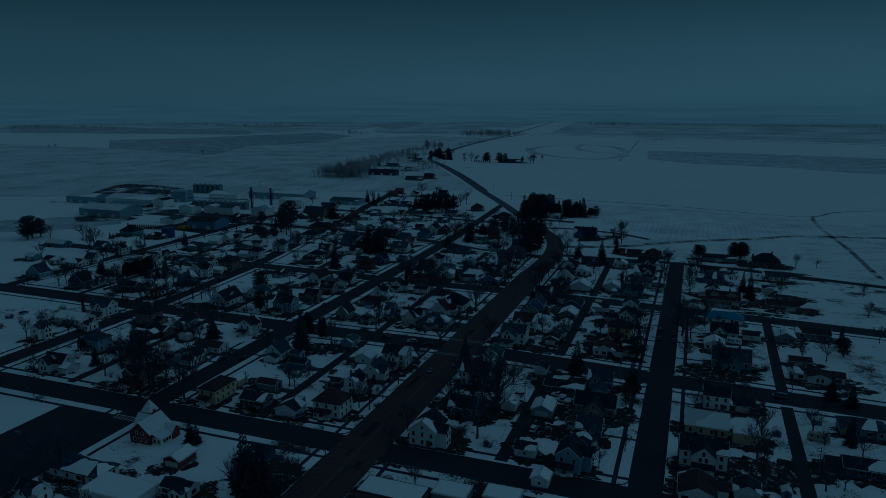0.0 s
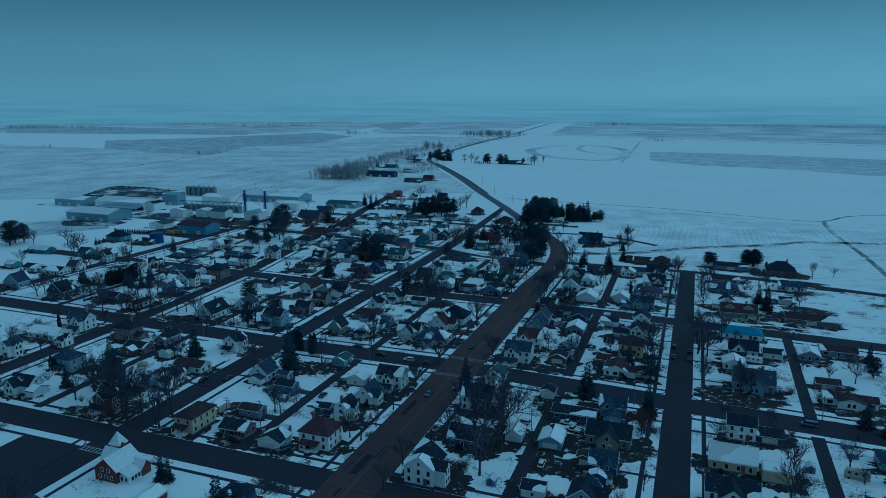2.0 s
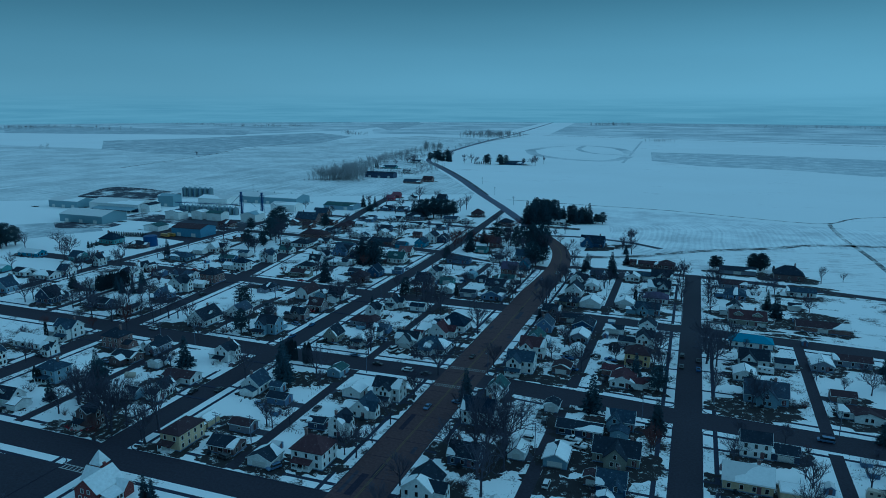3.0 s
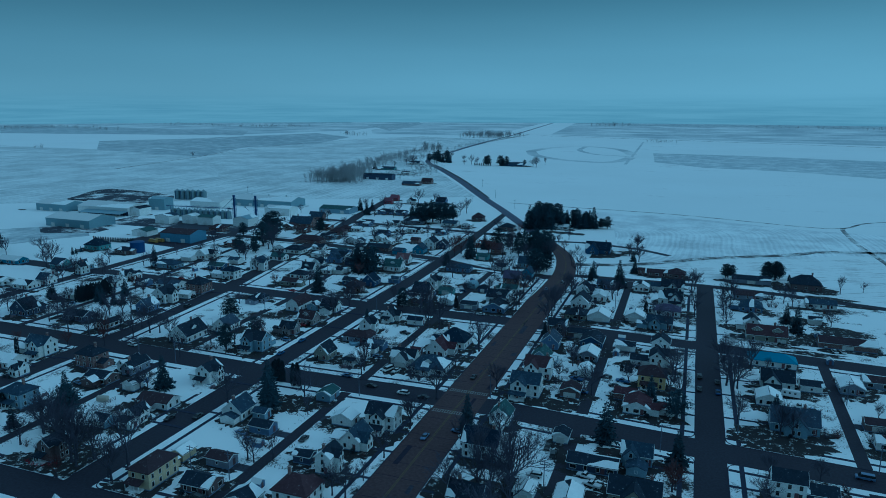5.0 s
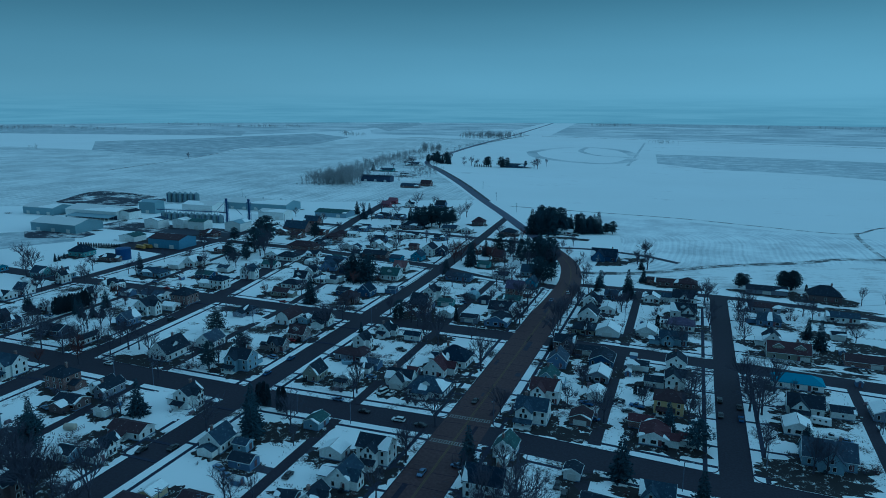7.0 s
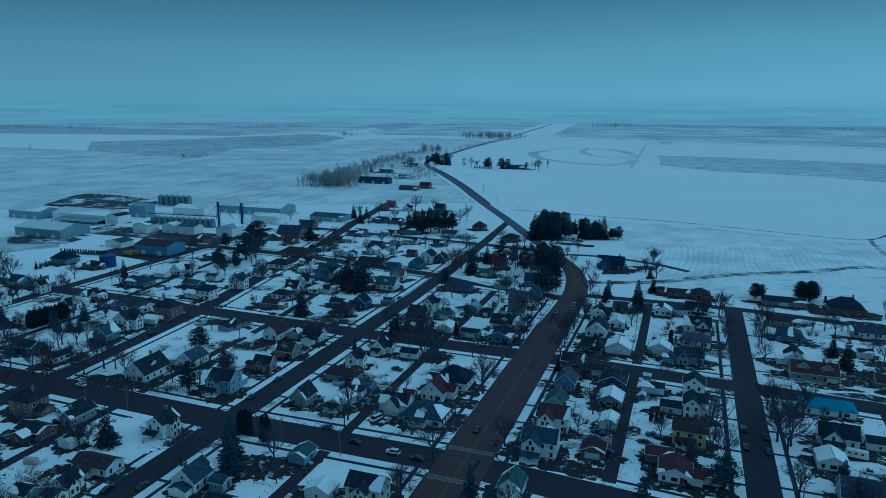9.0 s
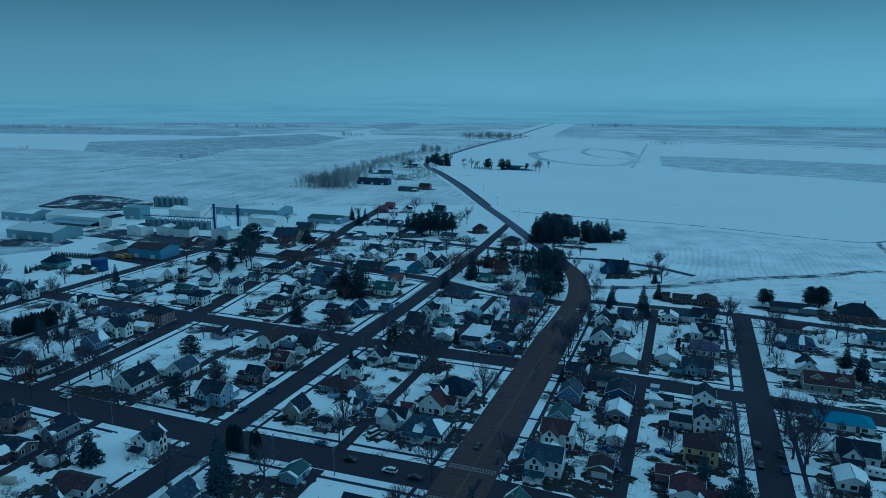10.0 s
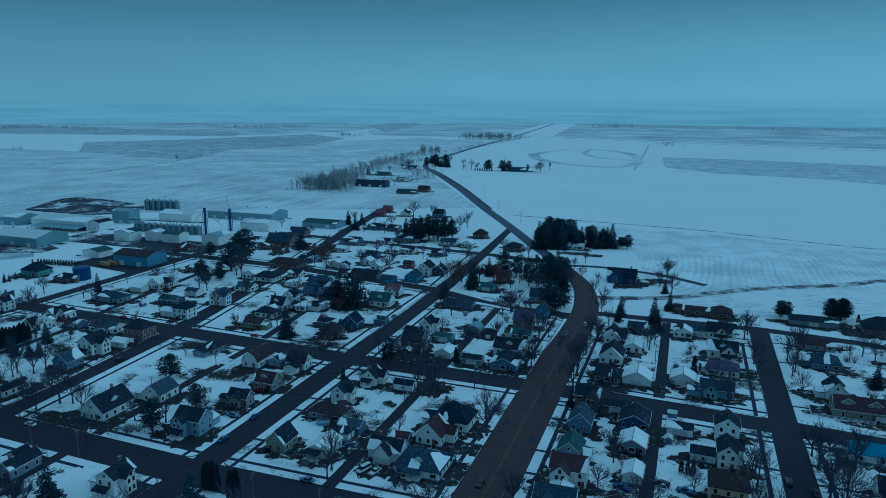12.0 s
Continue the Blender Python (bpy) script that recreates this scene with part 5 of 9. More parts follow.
house(-314.6, 592.6, 12.6, 9.0, 1, "brick", "brown", "h", "x", 0.2)
house(-456.4, 593.6, 17.6, 12.6, 1.5, "white", "teal", "g", "x", 0.1, "k")
house(-477.5, 593.6, 12.6, 11.5, 1.5, "white", "snowy", "g", "y", 0.5, "k")
house(-370.0, 599.5, 9.7, 9.7, 1, "brown", "brown", "g", "y", 0.2)
house(-419.0, 600.1, 17.1, 17.1, 1.5, "white", "steel", "g", "y", 0.3, "k")
house(-275.4, 600.7, 12.2, 8.1, 1, "grey", "dark", "g", "x", 0.3)
house(-315.1, 606.7, 10.2, 8.2, 1, "brown", "brown", "h", "x", 0.3)
house(-336.9, 608.7, 11.9, 7.9, 1, "brick", "brown", "g", "x", 0.2)
house(-305.2, 609.8, 8.9, 7.2, 1, "white", "dark", "g", "x", 0.9)
house(-670.8, 613.7, 43.2, 24.0, 1.5, "steel", "snowy", "g", "x", 0.6, "k")
house(-365.6, 615.9, 22.9, 12.1, 1.5, "brick", "slate", "g", "x", 0.0)
house(-562.5, 617.0, 13.0, 17.0, 1.5, "white", "dark", "g", "y", 0.0, "k")
house(-264.4, 619.4, 10.3, 7.4, 1, "white", "dark", "g", "x", 0.8)
house(-601.6, 620.0, 67.6, 31.0, 1.5, "white", "snowy", "g", "x", 0.7, "k")
house(-228.0, 624.1, 9.9, 7.6, 1, "grey", "dark", "g", "x", 0.4)
house(-253.4, 624.5, 10.9, 8.3, 1, "white", "dark", "g", "x", 0.8)
house(-310.9, 638.1, 11.8, 7.4, 1, "grey", "dark", "g", "x", 0.7)
house(-312.8, 647.3, 10.8, 7.2, 1, "grey", "dark", "g", "x", 0.5)
house(-286.7, 651.4, 11.6, 7.7, 1, "white", "dark", "g", "x", 0.5)
house(-569.9, 655.5, 21.2, 14.2, 2, "steel", "steel", "g", "x", 0.3, "k")
house(-373.3, 655.6, 15.4, 8.6, 1.5, "brick", "slate", "g", "x", 0.1)
house(-216.9, 664.7, 9.7, 8.8, 1, "white", "dark", "g", "y", 1.0)
house(-178.5, 667.2, 13.0, 10.8, 1, "brown", "dark", "h", "x", 0.3)
house(-234.6, 668.1, 14.1, 10.1, 1, "white", "slate", "g", "x", 0.0)
house(-272.5, 669.5, 20.0, 11.1, 1, "tan", "dark", "h", "x", 0.6)
house(-424.9, 669.6, 29.9, 16.6, 1.5, "white", "snowy", "g", "x", 0.6, "k")
house(-527.2, 686.3, 39.7, 22.0, 1.5, "white", "snowy", "g", "x", 0.5, "k")
house(-376.4, 706.0, 36.1, 20.1, 1, "blue", "teal", "g", "x", 0.1, "k")
house(-219.1, 707.3, 11.4, 9.5, 1.5, "brown", "brown", "h", "x", 0.2)
house(-323.9, 713.2, 15.5, 8.6, 1, "grey", "dark", "h", "x", 0.4)
house(-305.5, 713.9, 10.7, 8.9, 1, "grey", "dark", "g", "x", 0.3)
house(-475.5, 722.9, 76.8, 29.6, 1.5, "steel", "snowy", "g", "x", 0.4, "k")
house(-276.9, 728.5, 13.1, 9.4, 1, "white", "dark", "g", "x", 0.4)
house(-353.0, 784.5, 10.1, 7.2, 1.5, "redbarn", "redbarn", "g", "x", 0.0)
house(-328.1, 794.5, 9.3, 7.8, 1.5, "white", "dark", "c", "y", 0.2)
house(-293.9, 804.0, 11.3, 9.4, 1.5, "grey", "dark", "g", "x", 0.1)
house(-357.6, 813.3, 9.8, 7.5, 1.5, "redbarn", "redbarn", "g", "x", 0.0)
house(-400.2, 968.8, 26.5, 12.1, 1, "brown", "slate", "g", "x", 0.2)
house(-387.6, 998.2, 15.3, 10.2, 1.5, "brick", "brown", "g", "x", 0.0)
house(-479.6, 1026.8, 49.5, 14.1, 1.5, "dark", "navy", "g", "x", 0.0, "k")
house(-469.1, 1109.6, 13.9, 10.7, 1, "white", "dark", "g", "x", 0.6)
house(-532.5, 1180.3, 24.7, 12.3, 1, "teal", "slate", "g", "x", 0.3)
house(-534.0, 1307.6, 22.7, 14.2, 1, "white", "slate", "g", "x", 0.4)
house(-342.0, 1340.5, 34.0, 16.4, 1, "navy", "slate", "g", "x", 0.2)


# ---- low wings built on to the houses ----
def free_lot(x0, x1, y0, y1, own):
    for x, y, w, d, _, thing, *_ in WORKS:
        if thing is not own and x0 < x + w / 2 + 0.8 and x1 > x - w / 2 - 0.8 and y0 < y + d / 2 + 0.8 and y1 > y - d / 2 - 0.8:
            return False
    for pts, half in NS.values():
        q = line_at(pts, (y0 + y1) / 2, 1)
        if x0 < q + half + 5.5 and x1 > q - half - 5.5:
            return False
    for pts, half in EW.values():
        q = line_at(pts, (x0 + x1) / 2, 0)
        if y0 < q + half + 5.5 and y1 > q - half - 5.5:
            return False
    return min(abs((x0 + x1) / 2 - q) for q in (-345, -237, -144, -52, 39)) > 2.4 + (x1 - x0) / 2


def low_wing(x, y, w, d, thing, wall, roof, snow, rng):
    """A one-storey gabled wing against one side of the house."""
    for side in rng.sample(range(4), 4):
        out, broad = rng.uniform(3.0, 5.2), (d if side < 2 else w) * rng.uniform(0.45, 0.75)
        slip = ((d if side < 2 else w) - broad) * rng.uniform(-0.35, 0.35)
        cx, cy = (x + (w / 2) * (1 - 2 * side), y + slip) if side < 2 else (x + slip, y + (d / 2) * (5 - 2 * side))
        box = (min(cx, cx + out * (1 - 2 * side)), max(cx, cx + out * (1 - 2 * side)), cy - broad / 2, cy + broad / 2) if side < 2 else (cx - broad / 2, cx + broad / 2, min(cy, cy + out * (5 - 2 * side)), max(cy, cy + out * (5 - 2 * side)))
        if not free_lot(*box, thing):
            continue
        m = thing.matrix_basis.inverted() @ pose(cx, cy, KERB, 0, 0, (0, 180, 90, -90)[side])
        walls, top, bms = empty_bm(), empty_bm(), []
        h, rise = 2.45, broad * rng.uniform(0.16, 0.24)
        gable_walls(walls, -0.25, out, -broad / 2, broad / 2, h, rise)
        gable_roof(top, 0.1, out, -broad / 2, broad / 2, h, rise, 0.35, 0.16)
        gable_snow(bms, 0.1, out, -broad / 2, broad / 2, h, rise, rng.choice((0.0, 0.5, 0.8, 1.0, 1.0)), rng, 0.35, 0.16)
        ob = part("wing_wall", walls, WALLS[wall][1], thing)
        ob.matrix_basis = m
        cap = part("wing_roof", top, ROOFS[roof][1], thing)
        cap.matrix_basis = m
        for bm in bms:
            if len(bm.faces):
                part("snow", bm, M_SNOW, cap, "old snow lying on the low roof")
            else:
                bm.free()
        put("window", WIN["small"][0], ob, pose(out, 0.0, 1.5, 0, 0, 90))
        return


wing_rng = random.Random(23)
for x, y, w, d, word, thing, wall, roof, snow in list(WORKS):
    if word == "house" and w * d > 58 and max(w, d) < 14 and 195 < y < 500 and wing_rng.random() < 0.62:
        low_wing(x, y, w, d, thing, wall, roof, snow, wing_rng)


# ---- trees ----
M_BARK = surface("grey_bark", (0.072, 0.058, 0.051), 0.95, 4, 0.35, 0.4)
M_TWIG = surface("twigs", (0.100, 0.080, 0.071), 0.95, 4, 0.3, 0.4)
M_RUST = surface("dry_leaves", (0.110, 0.052, 0.036), 0.95, 3, 0.35, 0.4)
M_NEEDLE = surface("spruce_needles", (0.062, 0.073, 0.062), 0.9, 2.5, 0.45, 0.5, 0, 0.25)
M_PINE = surface("pine_needles", (0.062, 0.073, 0.060), 0.9, 2.5, 0.45, 0.5, 0, 0.25)
M_CEDAR = surface("cedar_leaves", (0.044, 0.050, 0.042), 0.9, 2.5, 0.45, 0.5, 0, 0.25)


def limb(bm, a, b, ra, rb, sides=4):
    d = (b - a).normalized()
    u = d.orthogonal().normalized()
    v = d.cross(u)
    ring = []
    for p, r in ((a, ra), (b, rb)):
        ring.append([bm.verts.new(p + (u * math.cos(k / sides * math.tau) + v * math.sin(k / sides * math.tau)) * r) for k in range(sides)])
    for k in range(sides):
        j = (k + 1) % sides
        bm.faces.new((ring[0][k], ring[0][j], ring[1][j], ring[1][k]))


def twig(bm, a, b, r):
    """A pointed three-sided sprig."""
    d = (b - a).normalized()
    u = d.orthogonal().normalized()
    v = d.cross(u)
    foot = [bm.verts.new(a + (u * math.cos(k * 2.094) + v * math.sin(k * 2.094)) * r) for k in range(3)]
    tip = bm.verts.new(b)
    for k in range(3):
        bm.faces.new((foot[k], foot[(k + 1) % 3], tip))


def grow(bm, a, d, length, r, level, rng, spread):
    """One limb in two bent pieces, then its own limbs, down to the twigs."""
    if level == 0:
        twig(bm, a, a + d * length, r)
        return
    sides = 5 if level > 2 else 3
    mid = a + d * length * 0.5
    d2 = (d + Vector((rng.uniform(-0.25, 0.25), rng.uniform(-0.25, 0.25), rng.uniform(0.0, 0.25)))).normalized()
    end = mid + d2 * length * 0.5
    limb(bm, a, mid, r, r * 0.8, sides)
    limb(bm, mid, end, r * 0.8, r * 0.5, sides)
    n = {4: 5, 3: 5, 2: 5, 1: 4}[level]
    for k in range(n):
        t = rng.uniform(0.35, 1.0) if k else 1.0
        p = mid.lerp(end, (t - 0.5) * 2) if t > 0.5 else a.lerp(mid, t * 2)
        side = Vector((rng.gauss(0, 1), rng.gauss(0, 1), rng.gauss(0.15, 0.6))).normalized()
        nd = (d2 + side * spread * (0.35 if k == 0 else 0.95)).normalized()
        nd.z = max(nd.z, -0.05)
        grow(bm, p, nd.normalized(), length * rng.uniform(0.5, 0.78), max(r * 0.55, 0.041), level - 1, rng, spread)


def make_bare(seed, spread, material):
    rng = random.Random(seed)
    tree_ob = new("bare_tree")
    bm = empty_bm()
    limb(bm, Vector((0, 0, -0.3)), Vector((0.05, 0.05, 1.2)), 0.42, 0.30, 7)
    limb(bm, Vector((0.05, 0.05, 1.2)), Vector((0.1, 0.0, 4.2)), 0.30, 0.24, 7)
    part("trunk", bm, M_BARK, tree_ob)
    bm = empty_bm()
    n = rng.randint(4, 6)
    for k in range(n):
        a = k / n * math.tau + rng.uniform(-0.4, 0.4)
        d = Vector((math.cos(a) * spread, math.sin(a) * spread, rng.uniform(0.75, 1.3))).normalized()
        grow(bm, Vector((0.1, 0, rng.uniform(2.8, 4.2))), d, rng.uniform(4.0, 5.2), 0.17, 3, rng, spread)
    grow(bm, Vector((0.1, 0, 4.0)), Vector((0.05, 0.03, 1)).normalized(), 4.8, 0.2, 3, rng, spread)
    top = max(v.co.z for v in bm.verts)
    bmesh.ops.scale(bm, vec=(14 / top, 14 / top, 14 / top), verts=bm.verts)
    part("crown", bm, material, tree_ob, "bare grey branches and twigs")
    return tree_ob


def tuft(bm, p, out, size, rng, n=3):
    """A spray of needles: a few narrow blades round a twig."""
    for _ in range(n):
        d = (out + Vector((rng.uniform(-0.7, 0.7), rng.uniform(-0.7, 0.7), rng.uniform(-0.5, 0.5)))).normalized()
        s = d.orthogonal().normalized()
        s = (s * rng.uniform(-1, 1) + d.cross(s) * rng.uniform(-1, 1)).normalized()
        L, W = size * rng.uniform(0.7, 1.3), size * rng.uniform(0.22, 0.4)
        a, b, c, e = p - s * W * 0.4, p + d * L * 0.5 - s * W, p + d * L, p + d * L * 0.5 + s * W
        bm.faces.new([bm.verts.new(q) for q in (a, b, c, e)])


def make_spruce(seed):
    rng = random.Random(seed)
    tree_ob = new("spruce")
    bm = empty_bm()
    limb(bm, Vector((0, 0, -0.3)), Vector((0, 0, 14.2)), 0.28, 0.03, 6)
    part("trunk", bm, M_BARK, tree_ob)
    bm = empty_bm()
    z = 1.0
    while z < 14.3:
        f = 1 - z / 14.6
        reach = (3.1 * f ** 0.85 + 0.2) * rng.uniform(0.68, 1.15)
        n = max(4, int(12 * f + 4))
        for k in range(n):
            a = k / n * math.tau + rng.uniform(-0.3, 0.3) + z
            r = reach * rng.uniform(0.5, 1.2)
            for q in range(max(2, int(r / 0.42))):
                t = (q + 0.7) / max(2, int(r / 0.42))
                p = Vector((math.cos(a) * r * t, math.sin(a) * r * t, z - 0.28 * r * t + rng.uniform(-0.1, 0.1)))
                tuft(bm, p, Vector((math.cos(a), math.sin(a), -0.25)), 0.95 * (0.5 + 0.6 * f), rng, 2)
        z += 0.52 * (0.7 + 0.6 * f)
    part("crown", bm, M_NEEDLE, tree_ob, "dark green needles")
    return tree_ob


def make_pine(seed):
    rng = random.Random(seed)
    tree_ob = new("pine")
    bm = empty_bm()
    limb(bm, Vector((0, 0, -0.3)), Vector((0.2, 0.1, 9.0)), 0.36, 0.12, 6)
    clumps = []
    z = 1.7
    while z < 11.3:
        f = (z - 1.0) / 11.0
        reach = 4.3 * (1 - f) ** 0.55 * min(1.0, 0.55 + f) * rng.uniform(0.75, 1.15)
        n = rng.randint(4, 6)
        for k in range(n):
            a = k / n * math.tau + rng.uniform(-0.45, 0.45) + z * 2
            r = reach * rng.uniform(0.55, 1.15)
            tip = Vector((math.cos(a) * r, math.sin(a) * r, z + r * rng.uniform(0.05, 0.3)))
            limb(bm, Vector((0.1, 0.05, z)), tip, 0.08, 0.03, 3)
            for q in range(max(1, int(r / 1.0))):
                clumps.append((Vector((0, 0, z)).lerp(tip, 1 - q * 0.28), 0.62 - 0.1 * q))
        z += rng.uniform(0.75, 1.2)
    clumps += [(Vector((0.2, 0.1, 11.2)), 0.55), (Vector((0.25, 0.1, 11.9)), 0.35)]
    part("trunk", bm, M_BARK, tree_ob)
    bm = empty_bm()
    for c, w in clumps:
        for _ in range(21):
            v = Vector((rng.gauss(0, w), rng.gauss(0, w), rng.gauss(0.1, w * 0.34)))
            tuft(bm, c + v, (v + Vector((0, 0, 0.4))).normalized(), 0.54, rng, 2)
    part("crown", bm, M_PINE, tree_ob, "dense dark green needle clumps")
    return tree_ob


def make_column(seed):
    rng = random.Random(seed)
    bm = empty_bm()
    for _ in range(620 if seed == 41 else 230):
        z = rng.uniform(0.15, 6.0)
        r = 1.15 * min(1.0, (6.1 - z) / 3.2) ** 0.6 * rng.uniform(0.6, 1.05)
        a = rng.uniform(0, math.tau)
        tuft(bm, Vector((math.cos(a) * r, math.sin(a) * r, z)), Vector((math.cos(a) * 0.5, math.sin(a) * 0.5, 1)).normalized(), 0.5 if seed == 41 else 0.72, rng, 2)
    if seed != 41:
        limb(bm, Vector((0, 0, -0.2)), Vector((0, 0, 0.6)), 0.12, 0.05, 5)
        return part("shrub", bm, M_CEDAR)
    tree_ob = new("arborvitae")
    part("crown", bm, M_CEDAR, tree_ob, "dense upright dark green foliage")
    bm = empty_bm()
    limb(bm, Vector((0, 0, -0.2)), Vector((0, 0, 5.4)), 0.12, 0.03, 5)
    part("trunk", bm, M_BARK, tree_ob)
    return tree_ob


KINDS = {
    "b": ([("bare", s, w) for s, w in ((1, 0.75), (2, 0.6), (3, 0.9), (4, 0.5), (5, 0.7), (6, 0.85))], 14.0, "leafless grey-brown tree standing in a snowy yard", "bare trees of the town", "tree"),
    "r": ([("rust", 11, 0.8), ("rust", 12, 0.7)], 14.0, "tree with reddish-brown winter twigs", "bare trees of the town", "tree"),
    "s": ([("spruce", s, 0) for s in (21, 22, 23)], 14.4, "tall dark green spruce", "conifers of the town", "conifer"),
    "p": ([("pine", s, 0) for s in (31, 32)], 12.2, "broad dark green pine", "conifers of the town", "conifer"),
    "u": ([("column", s, 0) for s in (42, 43)], 6.1, "low dark evergreen shrub by the house", "shrubs of the town", "shrub"),
    "c": ([("column", s, 0) for s in (41,)], 6.1, "narrow upright dark evergreen", "conifers of the town", "conifer"),
}
SOURCES = {}
COUNT = {k: 0 for k in KINDS}


def tree(x, y, h, kind, z=KERB, broad=1.0):
    forms, full, label, group, category = KINDS[kind]
    form = forms[COUNT[kind] % len(forms)]
    COUNT[kind] += 1
    rng = random.Random(int(x * 31 + y * 17))
    k = h / full
    wide = k * rng.uniform(0.85, 1.1) * {"u": 2.6, "p": 1.2, "s": 1.16}.get(kind, 1.0)
    wide *= broad * (0.62 if kind == "c" and h > 6 else 1.0)
    m = pose(x, y, z, 0, 0, rng.uniform(0, 360)) @ Matrix.Diagonal((wide, wide, k, 1))
    if form not in SOURCES:
        name, seed, spread = form
        if name in ("bare", "rust"):
            ob = make_bare(seed, spread, M_TWIG if name == "bare" else M_RUST)
        else:
            ob = {"spruce": make_spruce, "pine": make_pine, "column": make_column}[name](seed)
        SOURCES[form] = tagged(ob, label, category, group)
        ob.matrix_basis = m
        return ob
    src = SOURCES[form]
    keep = src.matrix_basis.copy()
    src.matrix_basis = Matrix.Identity(4)
    ob = copy_thing(src, m)
    src.matrix_basis = keep
    return ob


tree(85.0, 110.3, 7.8, "b")
tree(-174.8, 115.1, 10.6, "b")
tree(-160.9, 115.6, 8.7, "s")
tree(-69.5, 115.7, 7.9, "b")
tree(-249.0, 117.4, 7.8, "b")
tree(-15.9, 119.1, 9.6, "b")
tree(-267.6, 124.3, 6.3, "b")
tree(-151.4, 125.1, 12.1, "b")
tree(-361.1, 127.0, 7.4, "b")
tree(-348.8, 127.1, 13.4, "b")
tree(-241.0, 127.8, 10.5, "b")
tree(-181.2, 128.6, 10.0, "b")
tree(-301.5, 129.3, 9.5, "b")
tree(48.2, 130.9, 6.5, "b")
tree(-76.7, 131.7, 7.5, "b")
tree(-179.2, 137.1, 17.7, "b")
tree(75.2, 138.3, 11.9, "b")
tree(24.2, 143.5, 6.3, "b")
tree(-181.1, 143.9, 16.1, "b")
tree(-47.6, 144.9, 10.0, "b")
tree(-18.0, 146.7, 9.1, "b")
tree(-203.1, 149.4, 7.6, "b")
tree(-118.6, 149.5, 15.6, "b")
tree(-113.9, 151.2, 17.6, "s")
tree(-111.9, 152.6, 16.7, "s")
tree(-118.1, 152.9, 18.7, "s")
tree(19.3, 153.7, 8.0, "r")
tree(1.9, 154.5, 6.6, "b")
tree(62.2, 156.2, 13.0, "b")
tree(-107.8, 156.3, 15.7, "b")
tree(96.3, 158.9, 7.0, "b")
tree(72.7, 160.5, 6.5, "b")
tree(-360.4, 161.3, 8.9, "b")
tree(-107.8, 161.8, 10.1, "b")
tree(-376.8, 162.2, 12.1, "b")
tree(-274.3, 163.6, 6.4, "b")
tree(-341.2, 167.8, 10.0, "b")
tree(-250.3, 170.1, 11.8, "b")
tree(-353.8, 171.3, 7.9, "b")
tree(-153.8, 171.5, 9.0, "s")
tree(-71.7, 171.7, 9.2, "b")
tree(-151.3, 171.8, 7.8, "s")
tree(0.1, 174.6, 9.3, "b")
tree(-364.4, 176.0, 9.4, "r")
tree(-252.0, 178.3, 9.6, "r")
tree(-238.1, 182.0, 10.9, "b")
tree(-88.2, 190.1, 12.0, "b")
tree(-197.5, 195.3, 9.5, "r")
tree(-258.8, 199.6, 9.4, "b")
tree(-180.3, 199.8, 16.6, "b")
tree(-182.5, 200.8, 13.4, "b")
tree(-387.8, 201.2, 9.3, "b")
tree(-341.4, 201.4, 7.2, "b")
tree(-21.7, 202.0, 8.3, "b")
tree(-197.4, 202.4, 19.6, "b")
tree(-369.2, 203.4, 8.8, "s")
tree(-200.8, 203.9, 21.7, "b")
tree(-88.2, 205.3, 11.4, "b")
tree(-201.0, 206.0, 20.4, "b")
tree(-227.2, 206.9, 13.0, "b")
tree(-195.5, 207.7, 18.0, "b")
tree(-63.6, 208.0, 20.3, "b")
tree(-182.5, 208.9, 22.3, "b")
tree(-355.7, 210.0, 8.8, "b")
tree(-272.8, 210.6, 11.5, "r")
tree(-216.4, 211.9, 16.9, "b")
tree(43.2, 212.1, 10.6, "b")
tree(-216.1, 212.4, 22.8, "b")
tree(48.4, 214.0, 9.6, "b")
tree(26.1, 214.5, 13.1, "b")
tree(-240.6, 214.7, 8.7, "s")
tree(-226.5, 215.4, 17.0, "b")
tree(-108.3, 215.7, 13.5, "b")
tree(-391.7, 215.8, 9.5, "b")
tree(-112.8, 216.1, 12.1, "b")
tree(-227.7, 216.1, 15.2, "b")
tree(-15.1, 216.2, 7.6, "b")
tree(-318.5, 218.3, 10.7, "b")
tree(-361.2, 223.0, 11.0, "b")
tree(-145.9, 224.2, 10.2, "b")
tree(-225.7, 224.4, 14.5, "p")
tree(-149.1, 225.4, 11.7, "b")
tree(-61.4, 225.6, 16.4, "b")
tree(70.6, 225.6, 13.5, "b")
tree(-260.0, 226.1, 5.7, "c")
tree(25.5, 226.1, 14.6, "b")
tree(-80.1, 226.4, 15.3, "b")
tree(-107.8, 226.6, 8.1, "b")
tree(-264.2, 228.0, 5.7, "c")
tree(-141.3, 228.3, 9.8, "b")
tree(-67.9, 228.5, 19.5, "b")
tree(-301.0, 230.4, 11.2, "b")
tree(-72.3, 230.6, 19.5, "b")
tree(-63.0, 235.2, 20.9, "b")
tree(91.0, 236.4, 11.3, "b")
tree(-331.7, 236.9, 11.4, "b")
tree(57.5, 237.7, 10.3, "b")
tree(-241.1, 237.9, 13.1, "s")
tree(-107.8, 241.5, 11.3, "b")
tree(27.9, 241.7, 13.7, "b")
tree(-303.2, 241.9, 13.3, "b")
tree(-65.8, 242.1, 18.0, "b")
tree(-287.5, 242.4, 11.1, "b")
tree(47.5, 243.0, 6.4, "b")
tree(-76.2, 245.0, 16.5, "b")
tree(69.4, 245.6, 6.1, "b")
tree(55.6, 245.9, 10.6, "s")
tree(-67.2, 248.4, 19.6, "b")
